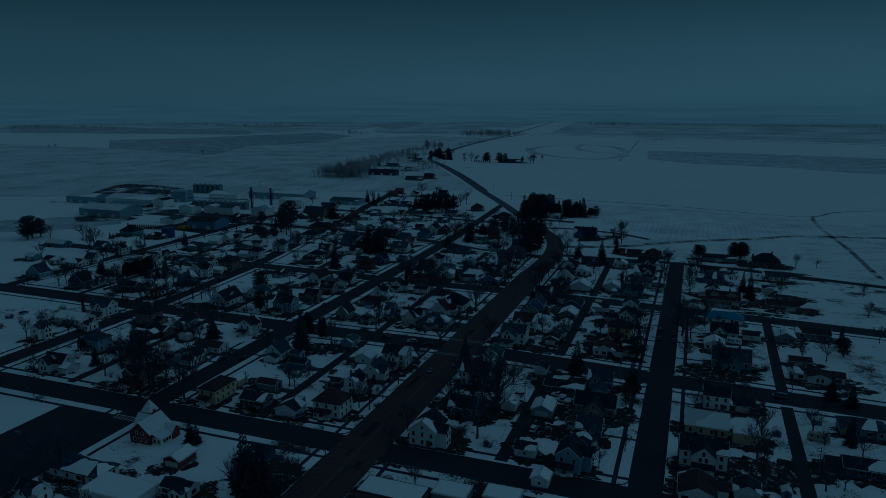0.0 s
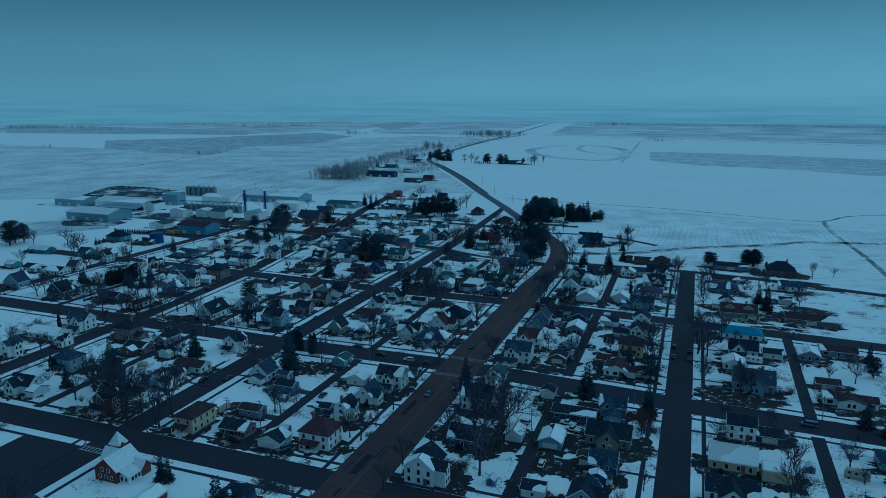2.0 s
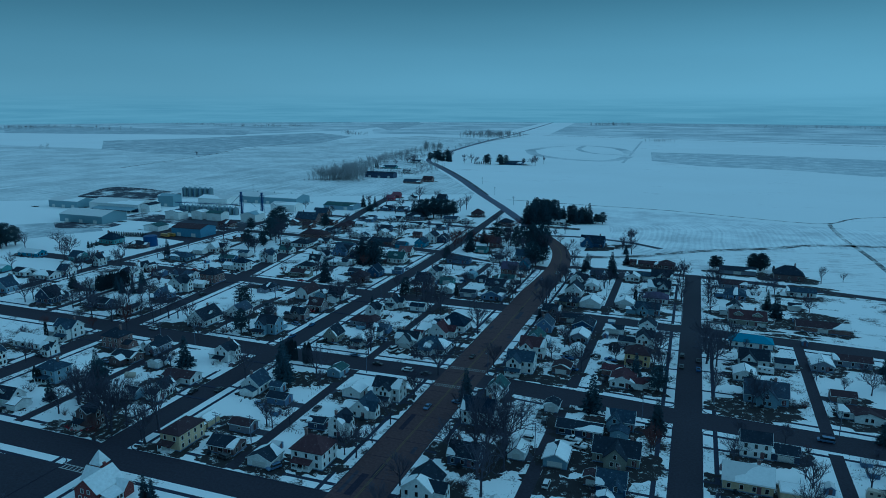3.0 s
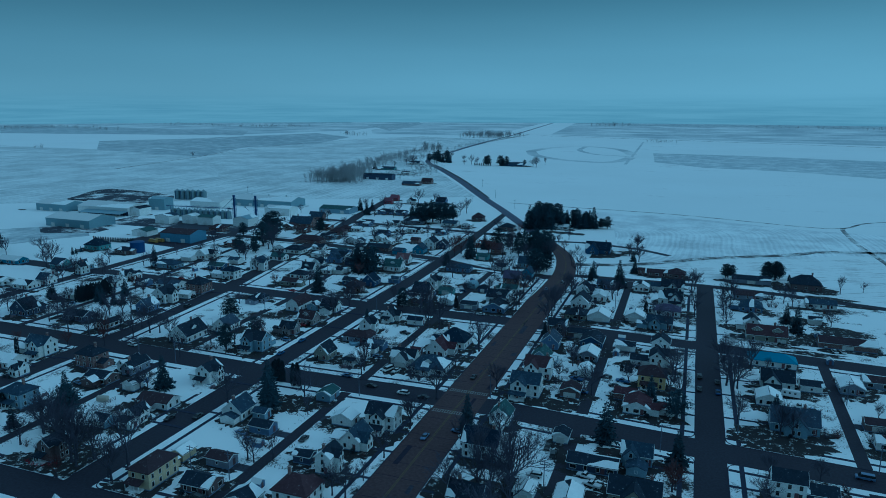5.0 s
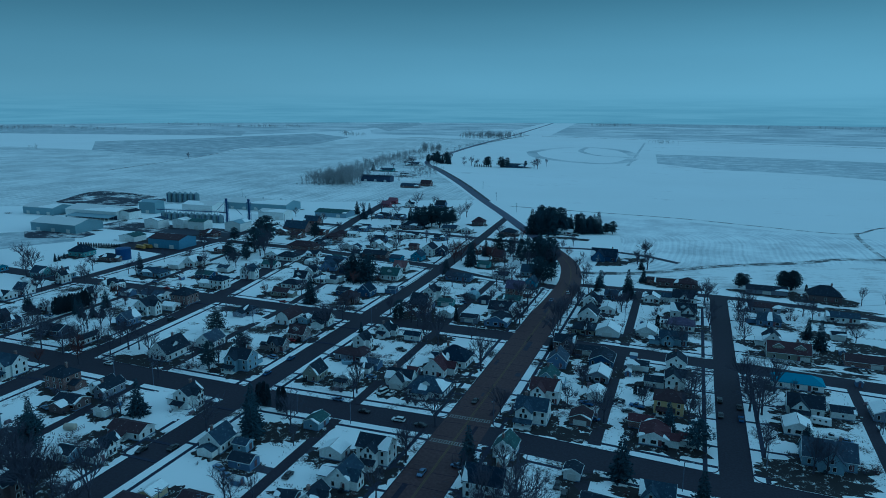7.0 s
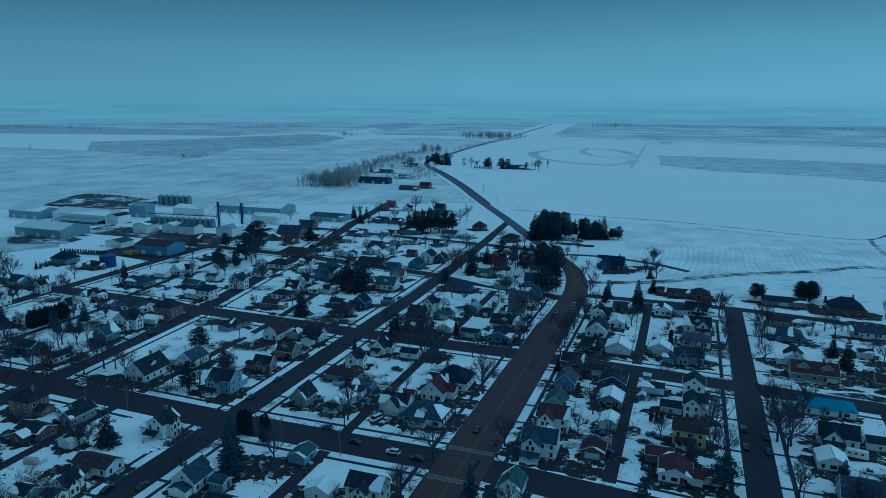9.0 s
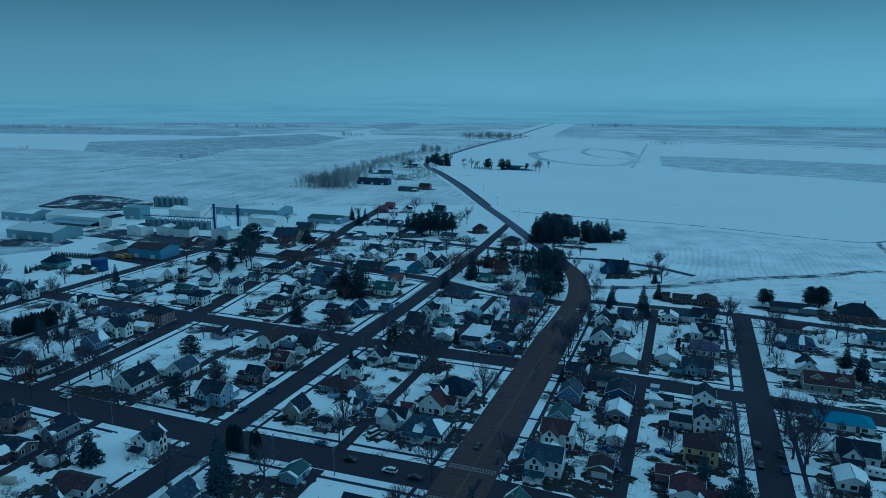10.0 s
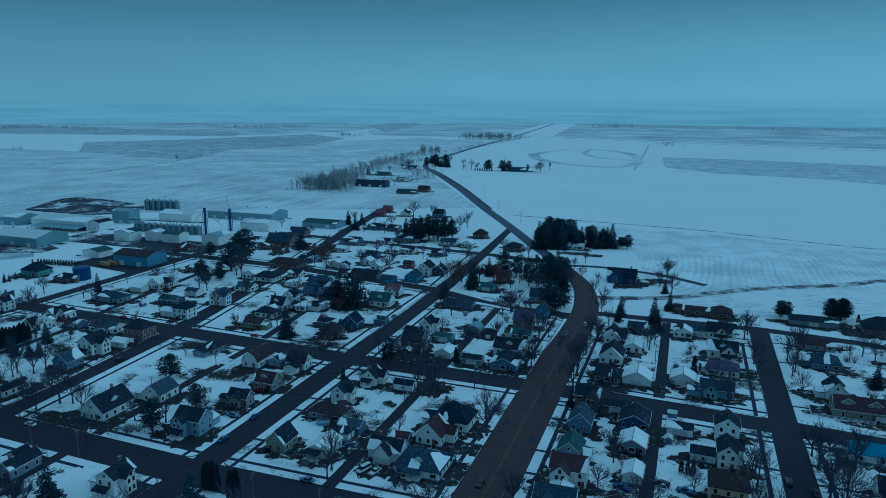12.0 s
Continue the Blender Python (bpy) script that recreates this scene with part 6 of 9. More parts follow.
tree(45.0, 251.1, 12.6, "b")
tree(27.5, 252.1, 10.2, "b")
tree(6.9, 254.1, 10.6, "b")
tree(-374.7, 254.7, 13.2, "b")
tree(-222.8, 256.8, 11.3, "b")
tree(-63.4, 257.1, 11.7, "b")
tree(-86.7, 258.5, 12.9, "b")
tree(-221.5, 259.3, 9.3, "b")
tree(-182.5, 259.3, 15.9, "b")
tree(-18.4, 253.0, 11.0, "r", KERB, 1.3)
tree(-17.6, 254.2, 9.0, "r", KERB, 1.4)
tree(-164.6, 260.7, 14.2, "s")
tree(-147.8, 260.8, 9.0, "b")
tree(-215.4, 261.5, 14.3, "s")
tree(-107.8, 263.7, 15.0, "b")
tree(-319.1, 266.8, 6.2, "b")
tree(-109.2, 267.5, 12.7, "b")
tree(-169.5, 267.8, 16.6, "s")
tree(-76.2, 268.0, 13.3, "b")
tree(-88.2, 269.2, 14.0, "s")
tree(-306.5, 269.3, 7.9, "c")
tree(-154.7, 269.8, 16.5, "b")
tree(9.6, 271.5, 8.4, "b")
tree(-17.5, 268.6, 12.5, "s", KERB, 1.15)
tree(24.3, 275.0, 8.3, "b")
tree(-41.1, 277.4, 15.0, "s", KERB, 1.15)
tree(-320.0, 280.6, 7.9, "r")
tree(62.2, 280.9, 9.3, "s")
tree(-293.8, 285.6, 9.0, "r")
tree(56.3, 286.2, 10.0, "s")
tree(-107.8, 291.1, 17.1, "b")
tree(-278.2, 292.4, 17.1, "r")
tree(-234.5, 293.1, 15.2, "b")
tree(-295.6, 299.6, 13.2, "b")
tree(-311.8, 301.9, 14.8, "b")
tree(15.6, 302.0, 15.0, "b")
tree(-146.5, 302.5, 13.0, "b")
tree(19.7, 302.9, 13.3, "b")
tree(-392.1, 305.4, 10.7, "b")
tree(-125.2, 306.0, 9.2, "b")
tree(-18.6, 305.2, 11.0, "p", KERB, 1.3)
tree(-275.1, 307.3, 14.6, "b")
tree(-147.9, 307.7, 15.9, "b")
tree(-88.2, 308.3, 12.5, "b")
tree(2.3, 308.6, 13.8, "b")
tree(105.4, 309.0, 7.3, "b")
tree(-301.9, 309.3, 12.2, "b")
tree(-297.2, 309.5, 13.0, "b")
tree(-255.2, 310.7, 13.1, "b")
tree(-372.0, 310.9, 13.8, "b")
tree(-335.4, 311.1, 11.8, "b")
tree(-233.1, 313.2, 11.7, "b")
tree(-303.3, 313.5, 12.4, "b")
tree(-289.5, 313.9, 12.3, "b")
tree(-327.1, 314.2, 13.5, "b")
tree(-271.8, 315.0, 18.2, "b")
tree(-51.0, 315.1, 16.3, "b")
tree(-28.6, 315.9, 11.5, "s")
tree(-323.1, 315.9, 11.9, "b")
tree(-221.4, 316.1, 14.5, "b")
tree(-267.0, 316.6, 14.0, "b")
tree(-372.7, 317.0, 15.4, "b")
tree(-354.0, 317.2, 12.1, "b")
tree(-367.6, 317.5, 16.1, "b")
tree(-339.0, 319.5, 10.3, "b")
tree(-18.0, 320.3, 14.6, "b")
tree(-281.9, 320.4, 11.6, "b")
tree(15.9, 320.5, 8.7, "s")
tree(-210.9, 321.6, 14.6, "b")
tree(-269.1, 322.8, 6.4, "b")
tree(-66.1, 325.6, 10.1, "b")
tree(-112.0, 325.7, 8.1, "b")
tree(-21.9, 325.8, 14.9, "b")
tree(-312.7, 327.6, 11.8, "b")
tree(-348.8, 328.1, 11.9, "b")
tree(51.2, 329.7, 7.5, "b")
tree(61.0, 330.3, 12.4, "b")
tree(-218.8, 331.6, 11.0, "b")
tree(-315.2, 331.9, 16.1, "b")
tree(-38.5, 332.5, 10.2, "b")
tree(-350.7, 333.0, 8.9, "b")
tree(-307.7, 333.5, 13.2, "b")
tree(1.9, 334.6, 20.2, "b")
tree(-137.2, 337.9, 10.5, "b")
tree(-306.3, 338.5, 14.7, "b")
tree(69.3, 339.5, 9.1, "p")
tree(-20.5, 341.2, 18.3, "b")
tree(3.9, 342.6, 17.9, "b")
tree(-357.8, 343.7, 10.1, "b")
tree(-63.4, 344.2, 12.7, "b")
tree(-40.5, 344.5, 4.2, "c")
tree(-0.2, 344.6, 16.5, "b")
tree(-38.8, 344.8, 4.2, "c")
tree(-371.3, 344.9, 10.0, "s")
tree(-42.3, 345.0, 4.2, "c")
tree(-333.6, 345.5, 10.2, "s")
tree(-375.6, 346.2, 8.2, "s")
tree(-107.8, 347.6, 17.9, "b")
tree(-327.6, 347.7, 9.5, "s")
tree(-21.6, 348.4, 12.3, "b")
tree(61.7, 348.5, 7.8, "b")
tree(-341.1, 348.7, 9.6, "s")
tree(0.4, 348.9, 16.8, "b")
tree(-323.1, 349.4, 8.8, "s")
tree(-248.8, 349.7, 11.0, "p", KERB, 1.25)
tree(-354.2, 350.8, 12.4, "b")
tree(71.3, 356.8, 9.8, "s")
tree(-111.9, 359.9, 15.8, "b")
tree(-394.5, 360.3, 11.4, "b")
tree(-0.5, 362.8, 18.6, "b")
tree(-335.5, 364.0, 10.9, "s")
tree(16.7, 364.1, 8.0, "b")
tree(10.4, 365.8, 17.4, "b")
tree(89.2, 366.4, 10.3, "b")
tree(5.6, 367.0, 11.7, "b")
tree(-453.1, 367.0, 13.9, "b")
tree(-348.1, 368.5, 15.4, "b")
tree(-136.5, 371.1, 19.7, "b")
tree(-142.8, 371.6, 15.3, "b")
tree(-1.2, 371.9, 14.3, "b")
tree(-330.6, 373.1, 12.3, "b")
tree(-198.9, 373.3, 15.6, "b")
tree(-260.8, 373.8, 9.1, "b")
tree(-400.4, 374.1, 13.2, "b")
tree(-73.5, 374.9, 11.0, "b")
tree(-179.8, 375.4, 5.9, "s")
tree(-201.9, 376.5, 15.0, "b")
tree(-317.5, 376.7, 16.2, "b")
tree(-341.1, 378.0, 11.7, "r")
tree(-401.7, 378.1, 15.4, "b")
tree(-84.1, 383.4, 6.4, "s")
tree(-124.0, 384.9, 9.9, "b")
tree(-149.6, 385.6, 13.0, "b")
tree(-199.2, 391.9, 12.7, "b")
tree(-408.2, 393.6, 13.1, "b")
tree(-156.7, 395.2, 20.5, "b")
tree(-411.1, 396.8, 14.2, "b")
tree(-85.9, 399.1, 15.5, "b")
tree(-162.6, 400.5, 14.0, "b")
tree(-441.9, 400.6, 15.1, "b")
tree(-391.5, 401.1, 12.8, "b")
tree(-170.1, 401.5, 11.3, "p")
tree(-173.5, 403.5, 6.2, "s")
tree(-154.3, 403.7, 17.4, "b")
tree(-394.8, 406.2, 9.4, "b")
tree(-25.9, 407.8, 14.8, "b")
tree(-72.2, 409.3, 11.0, "b")
tree(-140.8, 410.3, 7.3, "c")
tree(-448.0, 410.4, 19.9, "b")
tree(-179.7, 411.0, 12.1, "b")
tree(93.2, 411.0, 10.8, "b")
tree(-405.2, 411.1, 12.5, "b")
tree(-207.8, 411.5, 12.6, "b")
tree(-231.7, 413.1, 16.9, "s")
tree(-86.6, 413.7, 17.5, "b")
tree(-527.8, 416.2, 19.7, "p")
tree(-110.3, 416.7, 10.6, "b")
tree(-107.8, 418.1, 13.7, "b")
tree(-266.3, 418.6, 9.1, "r")
tree(-205.0, 418.8, 10.6, "b")
tree(-31.7, 419.0, 13.9, "b")
tree(-120.4, 422.2, 10.2, "b")
tree(-509.6, 422.9, 14.1, "b")
tree(-233.6, 423.2, 7.5, "b")
tree(97.2, 424.2, 6.1, "b")
tree(-531.8, 424.2, 19.0, "p")
tree(-87.5, 424.9, 15.2, "b")
tree(2.4, 425.2, 12.5, "b")
tree(-245.2, 425.2, 12.8, "b")
tree(-107.8, 425.3, 11.3, "b")
tree(35.6, 428.9, 15.1, "s")
tree(-529.2, 430.1, 16.3, "p")
tree(-415.9, 430.8, 12.5, "b")
tree(-88.2, 430.9, 15.6, "b")
tree(-378.4, 431.7, 12.9, "b")
tree(-385.1, 431.8, 10.8, "b")
tree(-483.3, 432.2, 16.7, "b")
tree(-327.0, 434.2, 9.9, "b")
tree(-143.2, 436.0, 10.8, "b")
tree(-66.5, 436.2, 7.2, "b")
tree(-249.0, 436.6, 9.2, "b")
tree(-36.4, 438.9, 3.8, "c")
tree(-38.7, 440.2, 6.0, "c")
tree(-13.2, 441.0, 13.8, "b")
tree(-463.7, 442.0, 6.2, "s")
tree(-86.7, 442.1, 14.2, "b")
tree(-297.7, 442.8, 12.0, "b")
tree(32.5, 443.8, 11.7, "s")
tree(-119.2, 444.5, 8.8, "b")
tree(-463.6, 445.1, 4.7, "s")
tree(-388.1, 445.5, 12.2, "s")
tree(54.1, 446.3, 9.0, "b")
tree(1.7, 448.0, 13.2, "b")
tree(-132.4, 449.0, 12.3, "b")
tree(-465.0, 451.1, 4.7, "s")
tree(3.1, 452.4, 13.5, "b")
tree(-19.6, 454.0, 7.8, "b")
tree(-112.1, 455.0, 16.8, "b")
tree(-163.5, 455.2, 7.5, "b")
tree(-71.5, 455.5, 11.8, "b")
tree(-13.3, 457.1, 15.3, "b")
tree(100.1, 458.2, 10.4, "b")
tree(-59.3, 459.4, 12.9, "b")
tree(-227.7, 459.7, 10.3, "r")
tree(-108.4, 460.1, 11.7, "b")
tree(-84.5, 463.7, 15.2, "b")
tree(-60.4, 464.2, 9.7, "b")
tree(-119.8, 464.3, 13.2, "b")
tree(-88.2, 465.3, 15.3, "b")
tree(5.7, 466.5, 20.1, "b")
tree(1.7, 466.6, 15.4, "b")
tree(-226.5, 467.5, 21.4, "s")
tree(-232.1, 467.7, 20.1, "s")
tree(-57.2, 468.7, 11.4, "b")
tree(-85.4, 468.8, 9.4, "b")
tree(-387.7, 468.8, 10.4, "b")
tree(-351.9, 469.2, 11.3, "b")
tree(-223.6, 471.0, 19.1, "s")
tree(-297.5, 471.7, 12.8, "b")
tree(-327.2, 472.1, 15.0, "b")
tree(-238.5, 472.6, 16.9, "b")
tree(-235.9, 473.2, 14.4, "p")
tree(-334.1, 473.7, 12.8, "b")
tree(-216.5, 474.2, 6.8, "b")
tree(-65.7, 474.4, 10.4, "b")
tree(28.4, 475.4, 9.7, "b")
tree(-224.6, 476.1, 17.0, "p")
tree(-166.2, 476.7, 13.5, "b")
tree(39.5, 479.4, 12.5, "b")
tree(-68.2, 479.8, 6.1, "c")
tree(-267.3, 482.1, 13.3, "b")
tree(-24.1, 483.0, 11.9, "b")
tree(8.9, 483.5, 10.7, "b")
tree(-275.0, 484.4, 6.4, "b")
tree(-378.8, 485.6, 10.3, "b")
tree(35.7, 485.9, 13.6, "b")
tree(-340.1, 486.6, 10.1, "p")
tree(-139.7, 486.8, 14.8, "b")
tree(-57.2, 489.6, 12.3, "s")
tree(-82.0, 490.4, 11.3, "b")
tree(-15.3, 491.8, 15.8, "b")
tree(-126.0, 492.1, 11.3, "b")
tree(-113.0, 493.6, 8.5, "b")
tree(-136.6, 493.7, 16.3, "b")
tree(-349.6, 494.9, 13.5, "p")
tree(-179.7, 495.2, 12.0, "b")
tree(-335.9, 496.4, 8.5, "p")
tree(-78.0, 499.4, 9.8, "s")
tree(-59.5, 500.2, 15.5, "s")
tree(-13.2, 500.7, 14.8, "b")
tree(-134.0, 502.9, 14.6, "b")
tree(-341.5, 502.9, 10.7, "p")
tree(-113.8, 506.8, 13.3, "p")
tree(-180.7, 507.7, 10.9, "s")
tree(-182.5, 507.8, 10.2, "s")
tree(-327.5, 508.1, 19.3, "b")
tree(-385.2, 509.7, 15.1, "b")
tree(-77.7, 510.5, 11.4, "s")
tree(-88.2, 511.0, 12.8, "b")
tree(-334.3, 511.7, 17.9, "b")
tree(-13.2, 511.9, 9.7, "b")
tree(-110.1, 515.3, 12.0, "p")
tree(-119.3, 516.2, 15.2, "p")
tree(-258.9, 521.1, 14.2, "b")
tree(70.9, 521.3, 12.1, "b")
tree(-346.1, 521.9, 20.0, "p")
tree(-77.8, 528.1, 7.7, "b")
tree(-343.3, 529.5, 22.5, "b")
tree(-89.3, 529.8, 14.2, "b")
tree(85.1, 530.7, 7.2, "b")
tree(-275.2, 531.2, 12.2, "b")
tree(-52.6, 534.1, 10.4, "s")
tree(-173.4, 535.7, 17.6, "s")
tree(-186.2, 539.1, 14.5, "r")
tree(-97.3, 539.7, 13.1, "b")
tree(6.0, 540.3, 9.3, "p")
tree(-296.2, 540.6, 11.7, "b")
tree(7.3, 541.8, 9.3, "p")
tree(10.1, 542.9, 8.6, "p")
tree(44.9, 544.3, 4.5, "c")
tree(36.2, 545.0, 12.3, "p")
tree(-411.6, 545.1, 8.1, "b")
tree(37.0, 545.5, 12.5, "p")
tree(-174.7, 545.8, 16.4, "s")
tree(32.1, 545.8, 11.9, "p")
tree(31.3, 546.2, 11.6, "p")
tree(-150.5, 547.5, 15.4, "b")
tree(-374.4, 549.0, 9.8, "b")
tree(39.7, 549.3, 10.8, "p")
tree(-184.6, 549.8, 18.2, "r")
tree(-162.6, 550.4, 17.5, "r")
tree(-190.1, 550.9, 16.7, "r")
tree(-286.7, 551.2, 11.3, "b")
tree(-355.5, 552.2, 23.9, "p")
tree(-298.2, 553.6, 11.2, "b")
tree(-115.2, 553.7, 17.0, "b")
tree(-388.7, 554.0, 11.8, "p")
tree(-117.8, 554.2, 17.0, "s")
for x, y, h in ((-140.5, 555.8, 18.5), (-135.6, 556.0, 21.0), (-131.2, 558.4, 20.0), (-126.8, 556.4, 21.5), (-121.0, 562.8, 19.5), (-119.1, 572.8, 17.0), (-129.5, 569.0, 20.0)):
    tree(x, y, h, "p", KERB, 0.62)
tree(-125.4, 574.4, 21.0, "s")
tree(-133.0, 549.0, 15.0, "b")
tree(-122.0, 560.0, 14.0, "b")
tree(-148.0, 562.0, 16.0, "b")
tree(-365.0, 556.9, 20.7, "p")
tree(-174.3, 557.0, 15.9, "r")
tree(-198.9, 562.8, 10.8, "b")
tree(-147.8, 567.2, 19.9, "b")
tree(-56.6, 569.1, 8.2, "s")
tree(-245.9, 569.3, 12.8, "b")
tree(-268.9, 570.0, 14.7, "b")
tree(-52.6, 570.7, 14.9, "b")
tree(-98.8, 578.0, 9.2, "b")
tree(-260.2, 579.6, 9.5, "b")
tree(-60.2, 583.8, 7.4, "b")
tree(-60.9, 588.1, 12.4, "b")
tree(-111.4, 589.8, 9.9, "r")
tree(-137.8, 590.8, 7.9, "b")
tree(-150.6, 591.1, 8.5, "b")
tree(-53.3, 592.6, 10.1, "b")
tree(-335.3, 594.2, 11.0, "p")
tree(-339.1, 603.8, 11.5, "p")
tree(-196.3, 606.1, 11.5, "b")
tree(-234.4, 606.8, 11.7, "b")
tree(-216.1, 607.6, 14.2, "b")
tree(-274.8, 609.5, 13.9, "b")
tree(-261.6, 609.6, 12.2, "b")
tree(-124.8, 611.8, 9.8, "b")
tree(-56.9, 612.3, 15.4, "b")
tree(-322.0, 614.5, 12.5, "b")
tree(-161.0, 616.4, 10.4, "r")
tree(-57.2, 616.8, 12.2, "b")
tree(-120.9, 617.2, 9.6, "b")
tree(-308.6, 617.6, 11.3, "b")
tree(-202.9, 617.8, 12.4, "b")
tree(-116.2, 638.6, 11.0, "b")
tree(-160.0, 639.9, 12.8, "r")
tree(-275.6, 651.1, 13.9, "b")
tree(-360.2, 652.3, 13.5, "b")
tree(-184.6, 657.5, 13.4, "b")
tree(-261.4, 670.9, 20.1, "p")
tree(-248.4, 676.1, 20.1, "p")
tree(-160.1, 677.9, 23.2, "s")
tree(-271.6, 678.8, 18.0, "p")
tree(-257.9, 680.1, 21.5, "p")
tree(-154.5, 680.2, 24.0, "s")
tree(-142.3, 682.5, 23.2, "s")
tree(-148.4, 682.5, 24.0, "s")
tree(-244.9, 685.0, 19.1, "p")
tree(-412.1, 687.7, 11.2, "b")
tree(-132.7, 688.7, 23.3, "s")
tree(-137.8, 691.6, 24.0, "s")
tree(-306.7, 693.7, 13.6, "b")
tree(-328.1, 694.1, 12.5, "b")
tree(-241.4, 694.1, 16.3, "p")
tree(-116.5, 695.0, 17.5, "s")
tree(-110.9, 697.3, 14.5, "s")
tree(-122.0, 697.8, 15.6, "s")
tree(-339.0, 698.5, 13.9, "s")
tree(-103.9, 700.0, 20.4, "s")
tree(-128.9, 700.2, 16.7, "s")
tree(-281.7, 701.0, 16.1, "s")
tree(-91.4, 702.4, 11.6, "p")
tree(-275.5, 703.4, 17.1, "s")
tree(-289.7, 703.9, 14.0, "s")
tree(-108.9, 708.0, 16.7, "s")
tree(-271.3, 711.2, 18.4, "s")
tree(-264.5, 713.9, 16.2, "s")
tree(-259.7, 722.1, 15.3, "s")
tree(-358.9, 722.6, 14.3, "s")
tree(-252.9, 724.8, 14.2, "s")
tree(-352.7, 725.0, 14.9, "b")
tree(-314.1, 726.6, 13.5, "b")
tree(-346.6, 727.5, 12.6, "s")
tree(-247.4, 733.3, 16.5, "b")
tree(-337.6, 738.1, 17.4, "b")
tree(-244.7, 747.4, 19.1, "b")
tree(-316.9, 787.9, 21.4, "b")
tree(-298.3, 795.4, 14.7, "b")
tree(-220.5, 308.4, 12.5, "p")
tree(-219.8, 330.4, 9.5, "p")
tree(-166.1, 263.3, 15.5, "s")
tree(-178.1, 283.8, 8.5, "c")
tree(-176.8, 283.8, 9.5, "c")
tree(-175.3, 284.0, 10.0, "c")
tree(-173.7, 284.1, 9.2, "c")
tree(-167.4, 282.2, 9.5, "c")
tree(-165.4, 282.2, 10.0, "c")
for sx, sy, sh in SHRUBS:
    tree(sx, sy, sh, "u", KERB - 0.1)


# ---- fields, ditches and far woods ----
def patch(name, pts, material, z, label):
    bm = empty_bm()
    add_prism(bm, pts if sum(a[0] * b[1] - b[0] * a[1] for a, b in zip(pts, pts[1:] + pts[:1])) > 0 else pts[::-1], -0.5, z)
    return tagged(part(name, bm, material), label, "field", kind="structure")


# Stubble and soil below are paled to blue-grey, a painted distance haze.
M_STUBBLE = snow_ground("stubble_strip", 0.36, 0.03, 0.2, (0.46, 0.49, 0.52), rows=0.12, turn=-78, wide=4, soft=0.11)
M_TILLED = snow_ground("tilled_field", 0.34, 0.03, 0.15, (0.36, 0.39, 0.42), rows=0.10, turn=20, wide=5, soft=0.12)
M_THIN_HAZE = snow_ground("hazed_thin_snow", 0.46, 0.004, 0.05, (0.42, 0.45, 0.48), rows=0.05, turn=75, wide=30, soft=0.13)
M_DITCH = snow_ground("ditch_grass", 0.44, 0.10, 0.6, (0.105, 0.085, 0.055), soft=0.08)
M_WEEDS = snow_ground("roadside_weeds", 0.22, 0.05, 0.4, (0.075, 0.062, 0.045))
M_EARTH = snow_ground("dark_earth", 0.36, 0.03, 0.2, (0.060, 0.052, 0.045))


def contour_rows(name):
    """Drilled rows that follow the slope in long arcs, showing through thin snow."""
    m, nt, bs, co = nodes_of(name)
    sep = nt.nodes.new("ShaderNodeSeparateXYZ")
    nt.links.new(co.outputs["Object"], sep.inputs[0])
    across = calc(nt, "MAXIMUM", calc(nt, "ADD", sep.outputs["X"], 140.0), 0.0)
    along = calc(nt, "SUBTRACT", sep.outputs["Y"], 660.0)
    along = calc(nt, "MAXIMUM", along, calc(nt, "MULTIPLY", along, -0.7))
    u = calc(nt, "POWER", calc(nt, "ADD", calc(nt, "POWER", across, 4.0), calc(nt, "POWER", calc(nt, "MULTIPLY", along, 1.45), 4.0)), 0.25)
    wob = noise_of(nt, co.outputs["Object"], 0.012, 3)
    u = calc(nt, "ADD", u, calc(nt, "MULTIPLY", wob, 9.0))
    pair = nt.nodes.new("ShaderNodeCombineXYZ")
    nt.links.new(calc(nt, "MULTIPLY", u, 0.42), pair.inputs["X"])
    ragged = noise_of(nt, pair.outputs[0], 1.0, 2, 0.5)
    fine = calc(nt, "SINE", calc(nt, "MULTIPLY", u, 1.36))
    wave = calc(nt, "ADD", calc(nt, "MULTIPLY", fine, 0.35), calc(nt, "MULTIPLY", calc(nt, "SUBTRACT", ragged, 0.5), 3.6))
    a = noise_of(nt, co.outputs["Object"], 0.03, 6, 0.7)
    h = calc(nt, "ADD", calc(nt, "MULTIPLY", calc(nt, "ADD", wave, 1.0), 0.09), calc(nt, "ADD", calc(nt, "MULTIPLY", a, 0.7), 0.13))
    r = ramp_of(nt, [(0.40, (0.46, 0.47, 0.48)), (0.53, (0.63, 0.64, 0.65)), (0.66, SNOW)])
    nt.links.new(h, r.inputs["Fac"])
    nt.links.new(r.outputs["Color"], bs.inputs["Base Color"])
    bs.inputs["Roughness"].default_value = 0.85
    bump(nt, bs, h, 0.3, 0.1)
    return m


